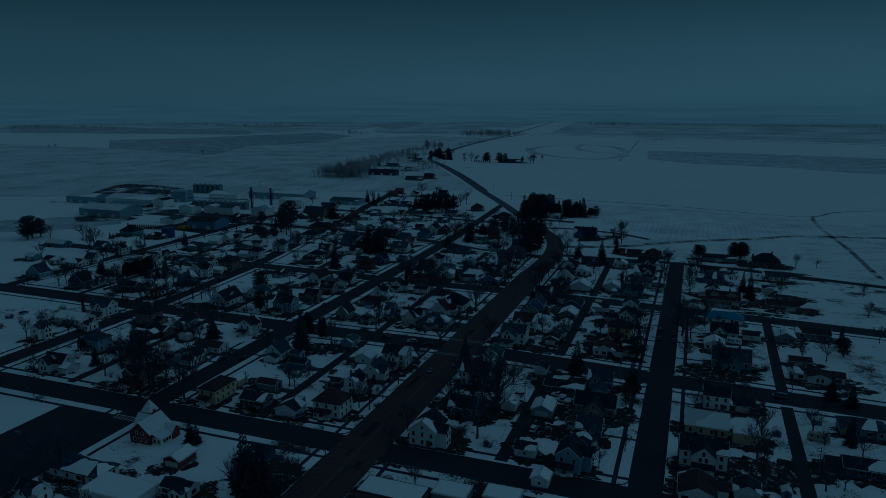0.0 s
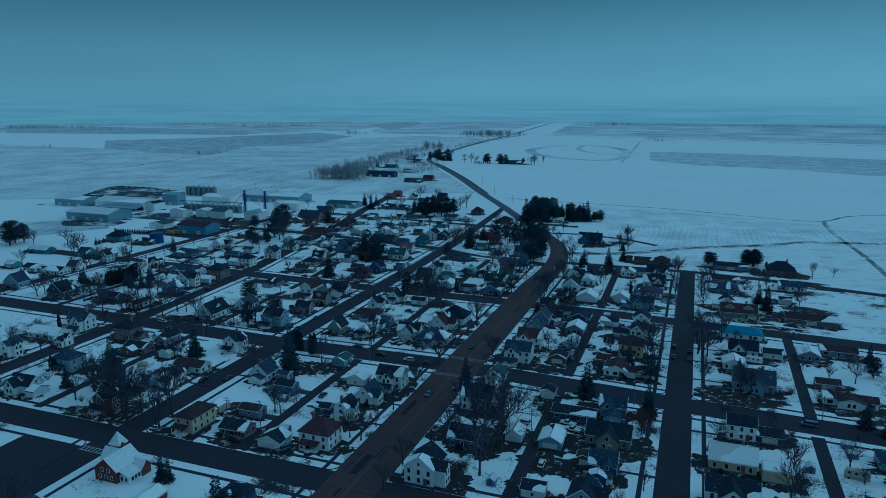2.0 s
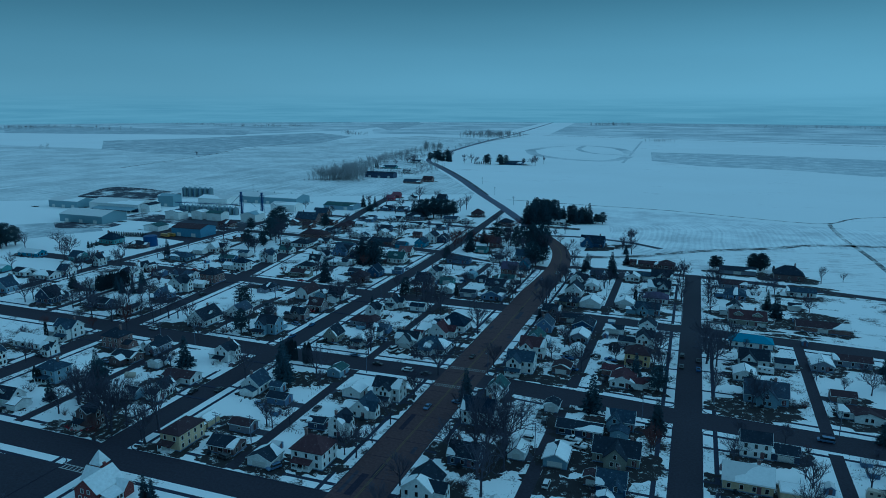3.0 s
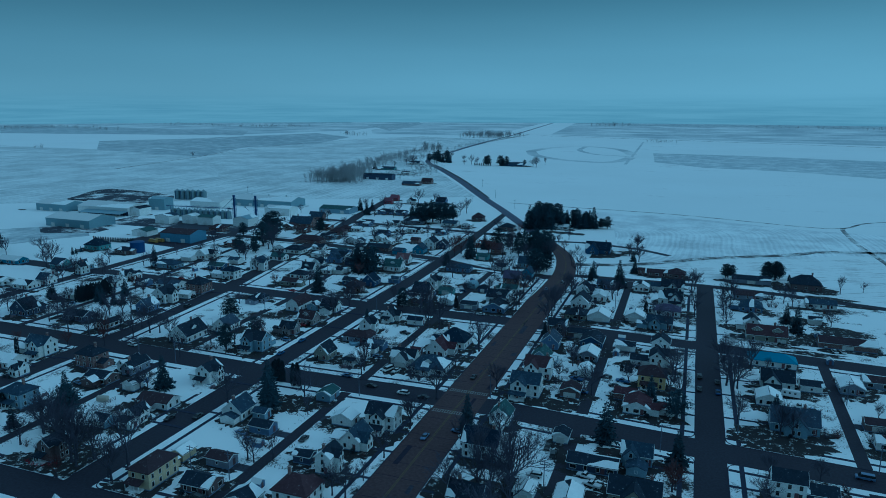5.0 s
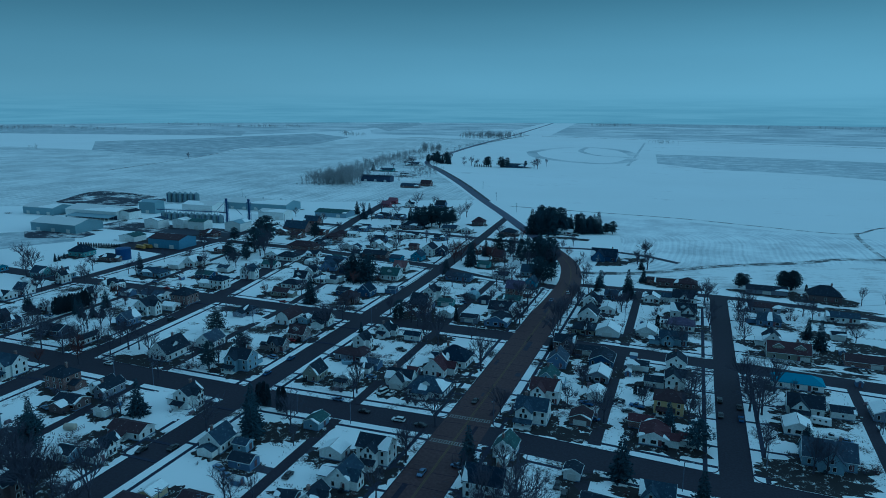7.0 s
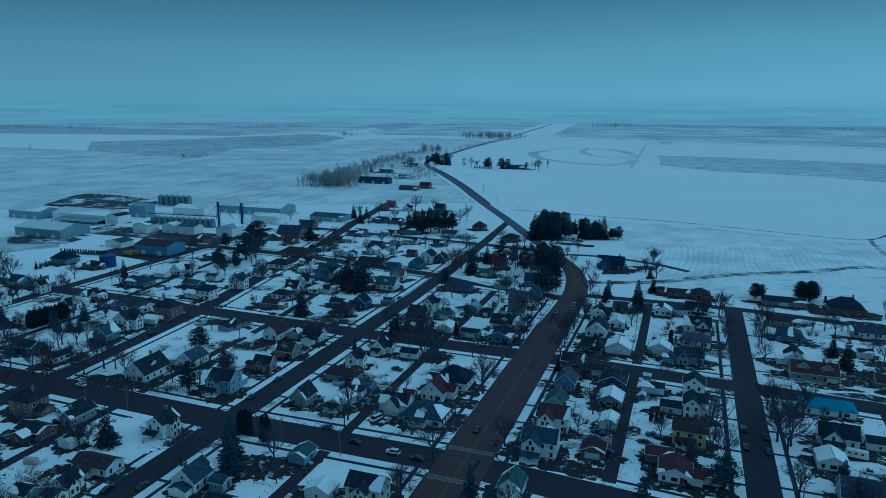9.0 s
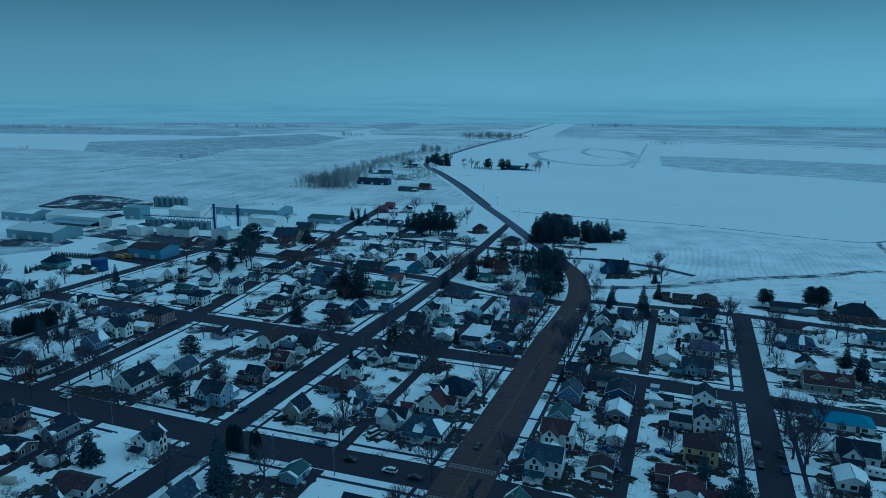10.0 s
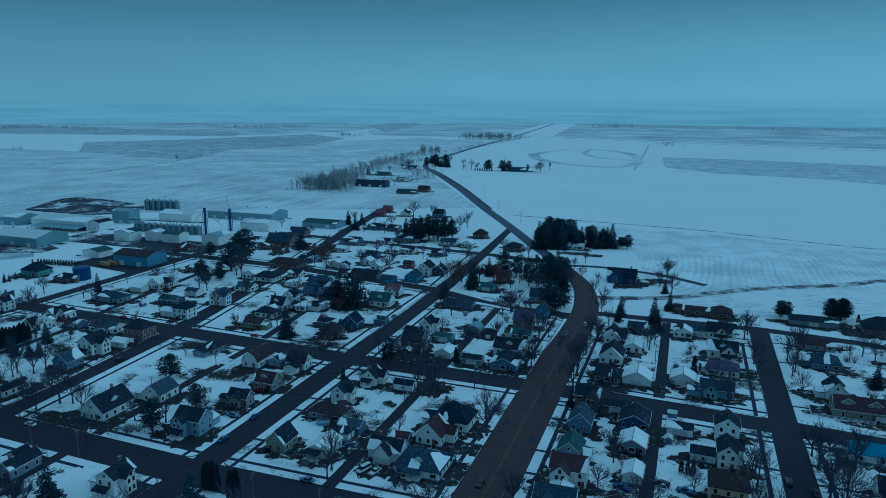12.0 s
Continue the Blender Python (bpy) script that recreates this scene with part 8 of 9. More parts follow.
def vehicle(x, y, heading, form, colour, label, z=0.06):
    m = pose(x, y, z, 0, 0, heading)
    what = {"car": "sedan", "suv": "sport utility car", "van": "van", "pickup": "pickup truck"}.get(form)
    if what:
        where = "parked in a snowy yard" if z > 0.1 else "on the wide main street" if abs(x + 98) < 9 else "on a side street"
        label = "%s %s %s" % (colour, what, where)
    if (form, colour) in CARS:
        return tagged(copy_thing(CARS[form, colour], m), label, {"bus": "bus", "camper": "camper"}.get(form, "car"), "vehicles of the town")
    length, width, low, high = FORMS[form]
    thing = tagged(new({"car": "sedan", "suv": "suv", "bus": "school_bus", "camper": "camper_trailer"}.get(form, form)), label, {"bus": "bus", "camper": "camper"}.get(form, "car"), "vehicles of the town")
    body = M_PAINT[colour]
    part("body", side_prism(low, length, width / 2), body, thing)
    solid = form in ("bus", "camper")
    cab = part("cabin", side_prism(high, length, width / 2 - 0.06, 0.16), body if solid else M_GLASS, thing)
    us, zs = [u for u, _ in high], [q for _, q in high]
    y_a, y_b = (0.5 - us[1]) * length - 0.1, (0.5 - us[2]) * length + 0.1
    bm = empty_bm()
    add_box(bm, -width / 2 + 0.24, width / 2 - 0.24, y_b, y_a, max(zs) - 0.04, max(zs) + 0.03)
    part("roof", bm, body, cab)
    if solid:
        for s in (-1, 1):
            for k in range(8 if form == "bus" else 3):
                bm = empty_bm()
                step = length * 0.8 / (8 if form == "bus" else 3)
                yy = length * 0.36 - k * step
                xx = s * (width / 2 - 0.14)
                add_box(bm, xx - 0.05, xx + 0.05, yy - step * 0.42, yy, 1.75, 2.4)
                part("window", bm, M_GLASS, cab)
    for s in (-1, 1):
        for yy in (length * 0.31, -length * 0.30):
            bm = lathe([(0.05, -0.11), (0.34, -0.11), (0.36, 0.0), (0.34, 0.11), (0.05, 0.11)], 14)
            ob = part("wheel", bm, M_TYRE, thing)
            ob.matrix_basis = pose(s * (width / 2 - 0.1), yy, 0.34, 0, 90, 0)
    thing.matrix_basis = m
    CARS[form, colour] = thing
    return thing


YARD = KERB + 0.01
vehicle(-122, 290.5, 90, "suv", "white", "white sport utility car on the cross street")
vehicle(-100.5, 316, 180, "car", "dark", "dark sedan on the main street")
vehicle(-137, 292.5, -90, "car", "dark", "dark sedan on the main street")
vehicle(-113, 289.5, 90, "car", "dark", "dark sedan on the main street")
vehicle(-94, 487, 0, "suv", "white", "white sport utility car on the cross street")
vehicle(-100.7, 468, 180, "car", "grey", "grey sedan parked at the kerb")
vehicle(-100.3, 259, 180, "car", "grey", "grey sedan parked at the kerb")
vehicle(-285.4, 359, 0, "suv", "dark", "dark sport utility car parked at the kerb")
vehicle(-193.2, 331, 0, "car", "blue", "blue sedan parked at the kerb")
vehicle(-193.0, 312, 0, "car", "blue", "blue sedan parked at the kerb")
vehicle(-151.6, 299, 90, "car", "grey", "grey sedan parked at the kerb")
vehicle(-138, 311, 160, "van", "white", "white van parked in a drive", YARD)
vehicle(-134, 311, 165, "car", "white", "white sedan parked in a yard", YARD)
vehicle(-124, 403, 90, "car", "white", "white sedan parked in a yard")
vehicle(-46.2, 426, 20, "suv", "white", "white sport utility car on the cross street", YARD)
vehicle(-247.7, 409, 85, "car", "red", "red sedan parked at the kerb")
vehicle(-206, 352, 85, "car", "red", "red sedan parked at the kerb", YARD)
vehicle(-295.6, 376, 10, "suv", "dark", "dark sport utility car parked at the kerb", YARD)
vehicle(-10.6, 350, 0, "suv", "dark", "dark sport utility car parked at the kerb")
vehicle(-10.6, 336, 0, "car", "dark", "dark sedan on the main street")
vehicle(-3.6, 346, 0, "car", "dark", "dark sedan on the main street")
vehicle(-3.6, 335, 0, "car", "blue", "blue sedan parked at the kerb")
vehicle(-193.5, 240, 0, "car", "dark", "dark sedan on the main street")
vehicle(-184.8, 245, 0, "car", "dark", "dark sedan on the main street")
vehicle(-129.5, 200.5, 150, "suv", "grey", "grey sport utility car in a drive", YARD)
vehicle(-42.7, 320, 80, "car", "white", "white sedan parked in a yard", YARD)
vehicle(-43.8, 252, 75, "pickup", "white", "white pickup truck parked in a yard", YARD)
vehicle(-41.3, 247.6, 75, "pickup", "white", "white pickup truck parked in a yard", YARD)
vehicle(-56, 262, 5, "suv", "dark", "dark sport utility car parked at the kerb", YARD)
vehicle(25.6, 331, 80, "pickup", "white", "white pickup truck parked in a yard", YARD)
vehicle(49, 404, 10, "car", "white", "white sedan parked in a yard", YARD)
vehicle(52.5, 404.4, 10, "car", "white", "white sedan parked in a yard", YARD)
vehicle(-195.4, 464, 0, "car", "grey", "grey sedan parked at the kerb")
vehicle(-156.5, 236, 70, "car", "grey", "grey sedan parked at the kerb", YARD)
vehicle(-47.8, 335, 70, "suv", "dark", "dark sport utility car parked at the kerb", YARD)
vehicle(23.3, 341, 82, "camper", "white", "white camper trailer parked in a yard", YARD)
vehicle(46, 246, 80, "camper", "tan", "tan camper trailer parked in a yard", YARD)
vehicle(37.5, 281, 85, "van", "grey", "grey van on the cross street")
vehicle(-441, 502, 80, "bus", "yellow", "yellow school bus parked by the depot", 0.02)
vehicle(-438, 506, 80, "bus", "yellow", "yellow school bus parked by the depot", 0.02)


vehicle(-201.6, 329.0, 80, "suv", "grey", "", YARD)
vehicle(-207.2, 329.0, 80, "car", "dark", "", YARD)
vehicle(-150.3, 358.4, 75, "pickup", "dark", "", YARD)
vehicle(-149.1, 411.5, 10, "suv", "dark", "", YARD)
vehicle(-148.0, 444.8, 80, "car", "blue", "", YARD)
vehicle(-47.4, 421.7, 10, "suv", "white", "", YARD)
vehicle(-59.2, 328.6, 75, "pickup", "blue", "", YARD)
vehicle(-333.0, 409.5, 80, "car", "red", "", YARD)
vehicle(-325.3, 409.2, 80, "pickup", "white", "", YARD)
vehicle(-43.5, 327.1, 80, "car", "dark", "", YARD)
vehicle(-40.7, 333.2, 78, "pickup", "blue", "", YARD)
vehicle(-213.3, 330.2, 80, "car", "grey", "", YARD)
vehicle(-86.5, 262.8, 70, "pickup", "white", "", YARD)
vehicle(-90.9, 266.7, 80, "car", "grey", "", YARD)
vehicle(-54.9, 316.3, 80, "car", "blue", "", YARD)
vehicle(45.8, 411.4, 15, "suv", "white", "", YARD)
vehicle(29.2, 328.9, 80, "car", "grey", "", YARD)
vehicle(-148.9, 200.6, 80, "suv", "dark", "", YARD)
vehicle(-161.9, 239.3, 70, "car", "grey", "", YARD)
vehicle(-132.8, 204.4, 150, "suv", "grey", "", YARD)
vehicle(-229.5, 218.1, 60, "car", "dark", "", YARD)
vehicle(-265.6, 297.0, 85, "car", "white", "", YARD)
vehicle(-251.9, 253.1, 75, "car", "grey", "", YARD)


# ---- utility poles ----
M_POLE = surface("weathered_pole", (0.16, 0.14, 0.12), 0.9, 3, 0.3, 0.3)


def pole(x, y, h=10.0, turn=0.0, lamp=False, z=KERB):
    key = "lamp" if lamp else "pole"
    m = pose(x, y, z, 0, 0, turn)
    if key in CARS:
        return copy_thing(CARS[key], m)
    thing = tagged(new("street_lamp" if lamp else "utility_pole"), "weathered utility pole with a street light" if lamp else "weathered wooden utility pole with crossarms", "pole", "poles of the town")
    part("shaft", lathe([(0.17, -0.3), (0.15, 3), (0.11, h)], 10), M_POLE, thing)
    if lamp:
        bm = empty_bm()
        beam(bm, (0, 0, h - 0.5), (0, -2.4, h - 0.1), 0.05)
        part("arm", bm, M_POLE, thing)
        bm = empty_bm()
        add_box(bm, -0.16, 0.16, -2.9, -2.3, h - 0.25, h - 0.08)
        part("lamp_head", bm, M_BIN, thing)
    else:
        for q in (h - 0.5, h - 1.4):
            bm = empty_bm()
            add_box(bm, -1.2, 1.2, -0.07, 0.07, q - 0.07, q + 0.07)
            part("crossarm", bm, M_POLE, thing)
    thing.matrix_basis = m
    CARS[key] = thing
    return thing


for x, y, turn, lamp in (
    (-249, 284, 90, False), (-230, 285.5, 90, False), (-160, 283, 90, False), (-23, 277, 90, True), (-54.6, 240, 0, False), (-88.5, 300, 0, True),
    (42.3, 286, 90, False), (-159.5, 211, 0, False), (-146.6, 212.6, 0, False), (-137.5, 282.5, 90, False), (-54.6, 320, 0, False), (-54.6, 362, 0, False),
    (-147, 320, 0, False), (-147, 365, 0, False), (-147, 420, 0, False), (42.3, 220, 0, False), (42.8, 340, 0, False), (-240, 330, 0, False), (-241, 370, 0, False),
    (-55.5, 440, 0, False), (-55.5, 490, 0, False), (-296, 300.5, 90, True), (-180, 388, 90, True), (-87.5, 405, 0, True), (2, 300, 0, True), (-246, 450, 0, False),
    (-520, 560, 0, False), (-470, 690, 0, False), (-560, 800, 0, False), (-395, 640, 0, False), (-205, 800, 0, False), (-250, 880, 0, False), (-300, 990, 0, False),
):
    pole(x, y, 10.0, turn, lamp)


pool = tagged(new("garden_pool"), "round pale blue above-ground pool in a snowy yard", "pool")
pool.matrix_basis = pose(-167.0, 335.8, KERB)
part("shell", lathe([(2.5, 0.0), (2.55, 0.6), (2.5, 1.15), (2.62, 1.2), (2.4, 1.22)], 24), WALLS["blue"][1], pool)
part("cover", lathe([(2.38, 1.12), (1.2, 1.05), (0.2, 1.03)], 24), M_BLUE, pool, "sagging dark cover")
oil_tank = tagged(new("fuel_tank"), "pale lying fuel tank behind a house", "tank")
oil_tank.matrix_basis = pose(-228.7, 243.4, KERB + 1.22, 0, 90, 15)
part("shell", lathe([(0.4, -2.3), (1.2, -2.0), (1.25, 0.0), (1.2, 2.0), (0.4, 2.3)], 20), M_PAINT["tan"], oil_tank)


# ---- fences ----
M_WOOD = surface("fence_wood", (0.22, 0.15, 0.11), 0.9, 3, 0.25, 0.3)


def fence(x0, y0, x1, y1, h=1.3, white=False):
    thing = tagged(new("fence"), "white board fence round a yard" if white else "weathered wooden yard fence", "fence", "yard fences")
    a, b = Vector((x0, y0, KERB)), Vector((x1, y1, KERB))
    n = max(2, int((b - a).length / 2.4))
    mat = M_TRIM if white else M_WOOD
    for k in range(n + 1):
        bm = empty_bm()
        p = a.lerp(b, k / n)
        add_box(bm, p.x - 0.06, p.x + 0.06, p.y - 0.06, p.y + 0.06, KERB - 0.2, KERB + h)
        part("post", bm, mat, thing)
    for q in (0.35, 0.75, 1.15):
        bm = empty_bm()
        limb(bm, a + Vector((0, 0, h * q / 1.2)), b + Vector((0, 0, h * q / 1.2)), 0.07, 0.07, 4)
        part("rail", bm, mat, thing)


fence(-69, 317, -56, 317)
fence(-68, 328, -55.5, 328)
fence(-56, 317, -55.5, 328)
fence(3.2, 406.3, 24.4, 405.4, 1.3, True)
fence(3.2, 406.3, 3.7, 420.5, 1.3, True)
fence(-170, 305, -158, 305, 1.2, True)
fence(-158, 305, -158, 322, 1.6)
fence(-225, 235, -205, 236, 1.6)
fence(-225, 236, -225, 246, 1.6)
fence(-165, 348, -150, 346, 1.6)
fence(-30, 352, -14, 351)


# ---- the brick church ----
church = tagged(new("church"), "red brick church with snowy cross-gable roof and short steeple", "church")
church.matrix_basis = pose(-169.2, 170.0, KERB) @ Matrix.Diagonal((1, 1, 0.82, 1))
REDB, SNOWROOF = WALLS["redbrick"][1], surface("church_roof", (0.66, 0.68, 0.69), 0.85, 1.0, 0.12, 0.2)
TURN = pose(0, 0, 0, 0, 0, 90)


def church_block(wall_name, roof_name, x0, x1, y0, y1, h, rise, m):
    bm, rb = empty_bm(), empty_bm()
    gable_walls(bm, x0, x1, y0, y1, h, rise)
    gable_roof(rb, x0, x1, y0, y1, h, rise)
    part(wall_name, bm, REDB, church).matrix_basis = m
    part(roof_name, rb, SNOWROOF, church, "steep roof under an even sheet of snow").matrix_basis = m


church_block("nave_wall", "nave_roof", -4.7, 5.3, -4.2, 4.2, 5.0, 4.2, TURN)
church_block("transept_wall", "transept_roof", -6.8, 0.0, 0.4, 5.0, 5.0, 3.4, pose(0, 0, 0))
church_block("side_wing_wall", "side_wing_roof", 0.0, 8.2, 1.4, 5.0, 3.6, 2.2, pose(0, 0, 0))
bm = empty_bm()
add_box(bm, -6.2, -2.8, 3.6, 7.0, 0, 8.6)
part("tower", bm, REDB, church)
bm = empty_bm()
hip_roof(bm, -6.2, -2.8, 3.6, 7.0, 8.6, 4.8, 0.4)
part("steeple", bm, SNOWROOF, church, "pointed snowy steeple")
bm, rb = empty_bm(), empty_bm()
add_box(bm, 4.22, 7.9, -3.6, 1.35, 0, 2.9)
part("vestibule", bm, WALLS["white"][1], church, "white vestibule")
slab(rb, [(8.4, -4.0, 2.95), (8.4, 1.38, 2.95), (4.15, 1.38, 4.7), (4.15, -4.0, 4.7)], 0.18)
part("vestibule_roof", rb, SNOWROOF, church)
for u in (-2.2, -0.9, 0.4):
    ob = put("window", WIN["tall"][0], church, pose(7.9, u, 1.55, 0, 0, 90))
    put("pane", WIN["tall"][1], ob)
for u in (5.2, 6.8):
    ob = put("window", WIN["tall"][0], church, pose(u, -3.6, 1.55))
    put("pane", WIN["tall"][1], ob)
for u, q in ((-2.2, 1.8), (0.0, 1.8), (2.2, 1.8), (-1.2, 4.6), (1.2, 4.6)):
    ob = put("window", WIN["tall"][0], church, pose(u, -4.7, q))
    put("pane", WIN["tall"][1], ob)
for u in (-5.4, -4.8):
    ob = put("window", WIN["small"][0], church, pose(u, 0.4, 3.6))
    put("pane", WIN["small"][1], ob)
bm = empty_bm()
add_box(bm, -1.4, -0.7, 3.4, 4.1, 8.2, 10.4)
part("chimney", bm, REDB, church)

# ---- yards and lots of asphalt ----
for name, pts in (("lot_church", [(-219.4, 126), (-194.5, 126), (-194.5, 179.5), (-219.8, 178.0)]), ("lot_depot", [(-470, 500), (-470, 540), (-330, 545), (-330, 520), (-400, 490)]), ("lot_works", [(-560, 560), (-560, 600), (-400, 600), (-400, 560)])):
    patch(name, pts, M_EARTH if name == "lot_works" else M_ASPHALT, 0.21 if name == "lot_church" else 0.03, "wet asphalt parking lot with thin slush")


# ---- bushes and woodpiles in the yards ----
BUSHES = []


M_REDTWIG = surface("red_twigs", (0.30, 0.022, 0.030), 0.9, 4, 0.3, 0.4)


def bush(x, y, h, red=False):
    """A low leafless bush: many thin stems from one root, with side twigs."""
    k = len(BUSHES) % 5
    if len(BUSHES) < 5:
        rng = random.Random(70 + k)
        bm = empty_bm()
        for _ in range(26):
            a, w = rng.uniform(0, math.tau), rng.uniform(0.1, 0.7)
            q = Vector((math.cos(a) * w, math.sin(a) * w, rng.uniform(0.55, 1.0)))
            p = q * 0.05
            p.z = -0.03
            twig(bm, p, q, 0.014)
            for _ in range(4):
                s = p.lerp(q, rng.uniform(0.35, 0.95))
                twig(bm, s, s + Vector((rng.uniform(-0.22, 0.22), rng.uniform(-0.22, 0.22), rng.uniform(0.03, 0.25))), 0.009)
        ob = part("bare_bush", bm, M_TWIG if k != 3 else M_RUST)
    else:
        ob = new("bare_bush", BUSHES[k].data)
    ob.matrix_basis = pose(x, y, KERB - 0.08, 0, 0, x * 37 % 360) @ Matrix.Diagonal((h, h, h, 1))
    if red:
        ob.data = ob.data.copy()
        ob.data.materials[0] = M_REDTWIG
        return tagged(ob, "low bush with bright red winter twigs on dead lawn", "bush", "red bushes of the corner lot")
    BUSHES.append(ob)
    return tagged(ob, "low leafless bush in a snowy yard", "bush", "bushes of the yards")


PILES = []


def woodpile(x, y, turn):
    """Split logs stacked in three layers."""
    if not PILES:
        rng = random.Random(9)
        bm = empty_bm()
        for row in range(4):
            for k in range(9 - row):
                cx, cz = (k - (8 - row) / 2) * 0.34, 0.15 + row * 0.27
                r = rng.uniform(0.13, 0.18)
                limb(bm, Vector((cx, -0.5 + rng.uniform(-0.1, 0.1), cz)), Vector((cx, 0.5 + rng.uniform(-0.1, 0.1), cz)), r, r, 6)
        bmesh.ops.holes_fill(bm, edges=bm.edges[:])
        ob = part("woodpile", bm, M_WOOD)
    else:
        ob = new("woodpile", PILES[0].data)
    PILES.append(ob)
    ob.matrix_basis = pose(x, y, KERB - 0.05, 0, 0, turn)
    return tagged(ob, "stacked firewood logs in a snowy yard", "woodpile", "woodpiles of the yards")


SHEDS = []


def garden_shed(x, y, turn):
    """A small board shed with a gable roof and a plank door."""
    m = pose(x, y, KERB, 0, 0, turn)
    if SHEDS:
        return copy_thing(SHEDS[len(SHEDS) % 2 if len(SHEDS) > 1 else 0], m)
    thing = tagged(new("garden_shed"), "small weathered board shed in a back yard", "shed", "back yard sheds")
    bm = empty_bm()
    sec = [(-1.3, -0.1), (1.3, -0.1), (1.3, 2.0), (0, 2.8), (-1.3, 2.0)]
    a = [bm.verts.new((p, -1.6, z)) for p, z in sec]
    b = [bm.verts.new((p, 1.6, z)) for p, z in sec]
    bm.faces.new(a)
    bm.faces.new(b[::-1])
    for i in range(5):
        bm.faces.new((a[(i + 1) % 5], a[i], b[i], b[(i + 1) % 5]))
    part("wall", bm, WALLS["grey"][1], thing)
    bm = empty_bm()
    for s in (-1, 1):
        q = [(s * 1.5, -1.8, 1.93), (s * 1.5, 1.8, 1.93), (0, 1.8, 2.88), (0, -1.8, 2.88)]
        slab(bm, q if s > 0 else q[::-1], 0.1)
    part("roof", bm, ROOFS["snowy"][1], thing)
    bm = empty_bm()
    add_box(bm, -0.5, 0.5, -1.66, -1.58, 0.05, 1.9)
    part("door", bm, M_DOOR, thing)
    thing.matrix_basis = m
    SHEDS.append(thing)
    return thing


bush(-176.2, 120.3, 3.1)
bush(-168.4, 122.5, 2.5)
woodpile(-135.5, 139.0, 10)
bush(-150.7, 151.8, 2.0)
bush(-80.7, 155.6, 1.6)
woodpile(-214.8, 156.1, 0)
bush(-213.9, 200.9, 2.9)
garden_shed(-58.7, 204.6, 0)
garden_shed(31.8, 205.2, 0)
woodpile(-78.6, 209.2, 10)
garden_shed(-136.1, 212.4, 90)
bush(-29.9, 214.2, 2.5)
bush(-27.6, 217.6, 2.8)
bush(-163.0, 218.6, 1.9)
bush(-68.0, 220.3, 2.9)
vehicle(-46.7, 220.5, 0, "suv", "white", "white sport utility car on the cross street", YARD)
bush(-32.9, 221.4, 3.0)
bush(59.2, 221.5, 2.7)
vehicle(-231.2, 222.2, 0, "car", "white", "white sedan parked in a yard", YARD)
bush(55.0, 222.4, 3.3)
woodpile(-171.1, 223.9, 90)
bush(-204.2, 224.0, 1.6)
bush(-201.5, 226.3, 1.2)
garden_shed(-229.6, 227.9, 0)
bush(-114.1, 229.2, 2.9)
bush(-125.8, 230.9, 2.4)
bush(8.7, 232.1, 1.6)
woodpile(-216.5, 233.0, 10)
bush(2.4, 233.5, 2.8)
garden_shed(-151.0, 234.1, 90)
bush(31.0, 235.0, 3.1)
bush(-24.4, 236.4, 2.5)
bush(-123.4, 238.5, 2.1)
bush(-170.1, 239.1, 1.5)
bush(-198.7, 239.5, 2.0)
woodpile(-254.5, 239.6, 90)
bush(-114.4, 240.5, 1.9)
bush(-213.1, 242.7, 1.2)
vehicle(-138.8, 243.0, 0, "car", "dark", "dark sedan on the main street", YARD)
vehicle(-46.4, 245.4, 80, "pickup", "white", "white pickup truck parked in a yard", YARD)
garden_shed(33.1, 246.0, 0)
vehicle(-58.9, 247.1, 90, "suv", "white", "white sport utility car on the cross street", YARD)
bush(58.5, 249.7, 2.9)
bush(-223.8, 249.7, 1.5)
woodpile(3.3, 249.8, 80)
garden_shed(-352.4, 251.0, 0)
garden_shed(-339.1, 251.1, 90)
bush(-241.8, 252.1, 2.4)
bush(8.7, 256.6, 1.6)
bush(71.5, 258.0, 2.5)
vehicle(-339.3, 259.7, 0, "suv", "grey", "grey sport utility car in a drive", YARD)
garden_shed(47.4, 260.4, 90)
bush(-136.8, 262.2, 3.1)
garden_shed(-228.6, 264.5, 0)
bush(-35.1, 266.1, 1.6)
vehicle(-58.8, 266.4, 180, "car", "dark", "dark sedan on the main street", YARD)
bush(-205.1, 266.9, 2.1)
garden_shed(46.8, 266.9, 90)
bush(-38.7, 268.0, 2.4)
bush(-147.7, 268.3, 1.6)
woodpile(-197.1, 269.0, 90)
woodpile(-117.1, 270.1, 10)
bush(-81.8, 271.8, 2.9)
bush(-40.9, 304.6, 2.4)
bush(-22.4, 305.4, 1.7)
bush(-58.7, 306.3, 2.1)
woodpile(-156.7, 307.1, 0)
bush(-40.1, 307.8, 2.8)
bush(65.0, 307.8, 3.0)
woodpile(-360.9, 310.3, 80)
bush(-125.6, 310.7, 3.2)
bush(-40.9, 313.4, 2.3)
bush(-138.2, 314.3, 3.4)
bush(53.9, 315.3, 1.5)
bush(49.9, 315.9, 2.9)
bush(-176.4, 316.8, 3.0)
woodpile(-55.2, 320.2, 0)
bush(-416.3, 321.2, 1.8)
bush(-130.8, 322.1, 2.6)
bush(-352.9, 322.2, 2.5)
woodpile(19.5, 323.5, 10)
vehicle(-149.2, 323.6, 90, "car", "grey", "grey sedan parked at the kerb", YARD)
bush(-314.9, 324.1, 1.3)
woodpile(-157.3, 325.1, 90)
bush(-247.8, 330.1, 3.4)
bush(-127.1, 330.8, 3.0)
vehicle(-47.2, 333.7, 0, "car", "white", "white sedan parked in a yard", YARD)
bush(-204.3, 334.3, 2.3)
bush(-64.5, 335.1, 3.1)
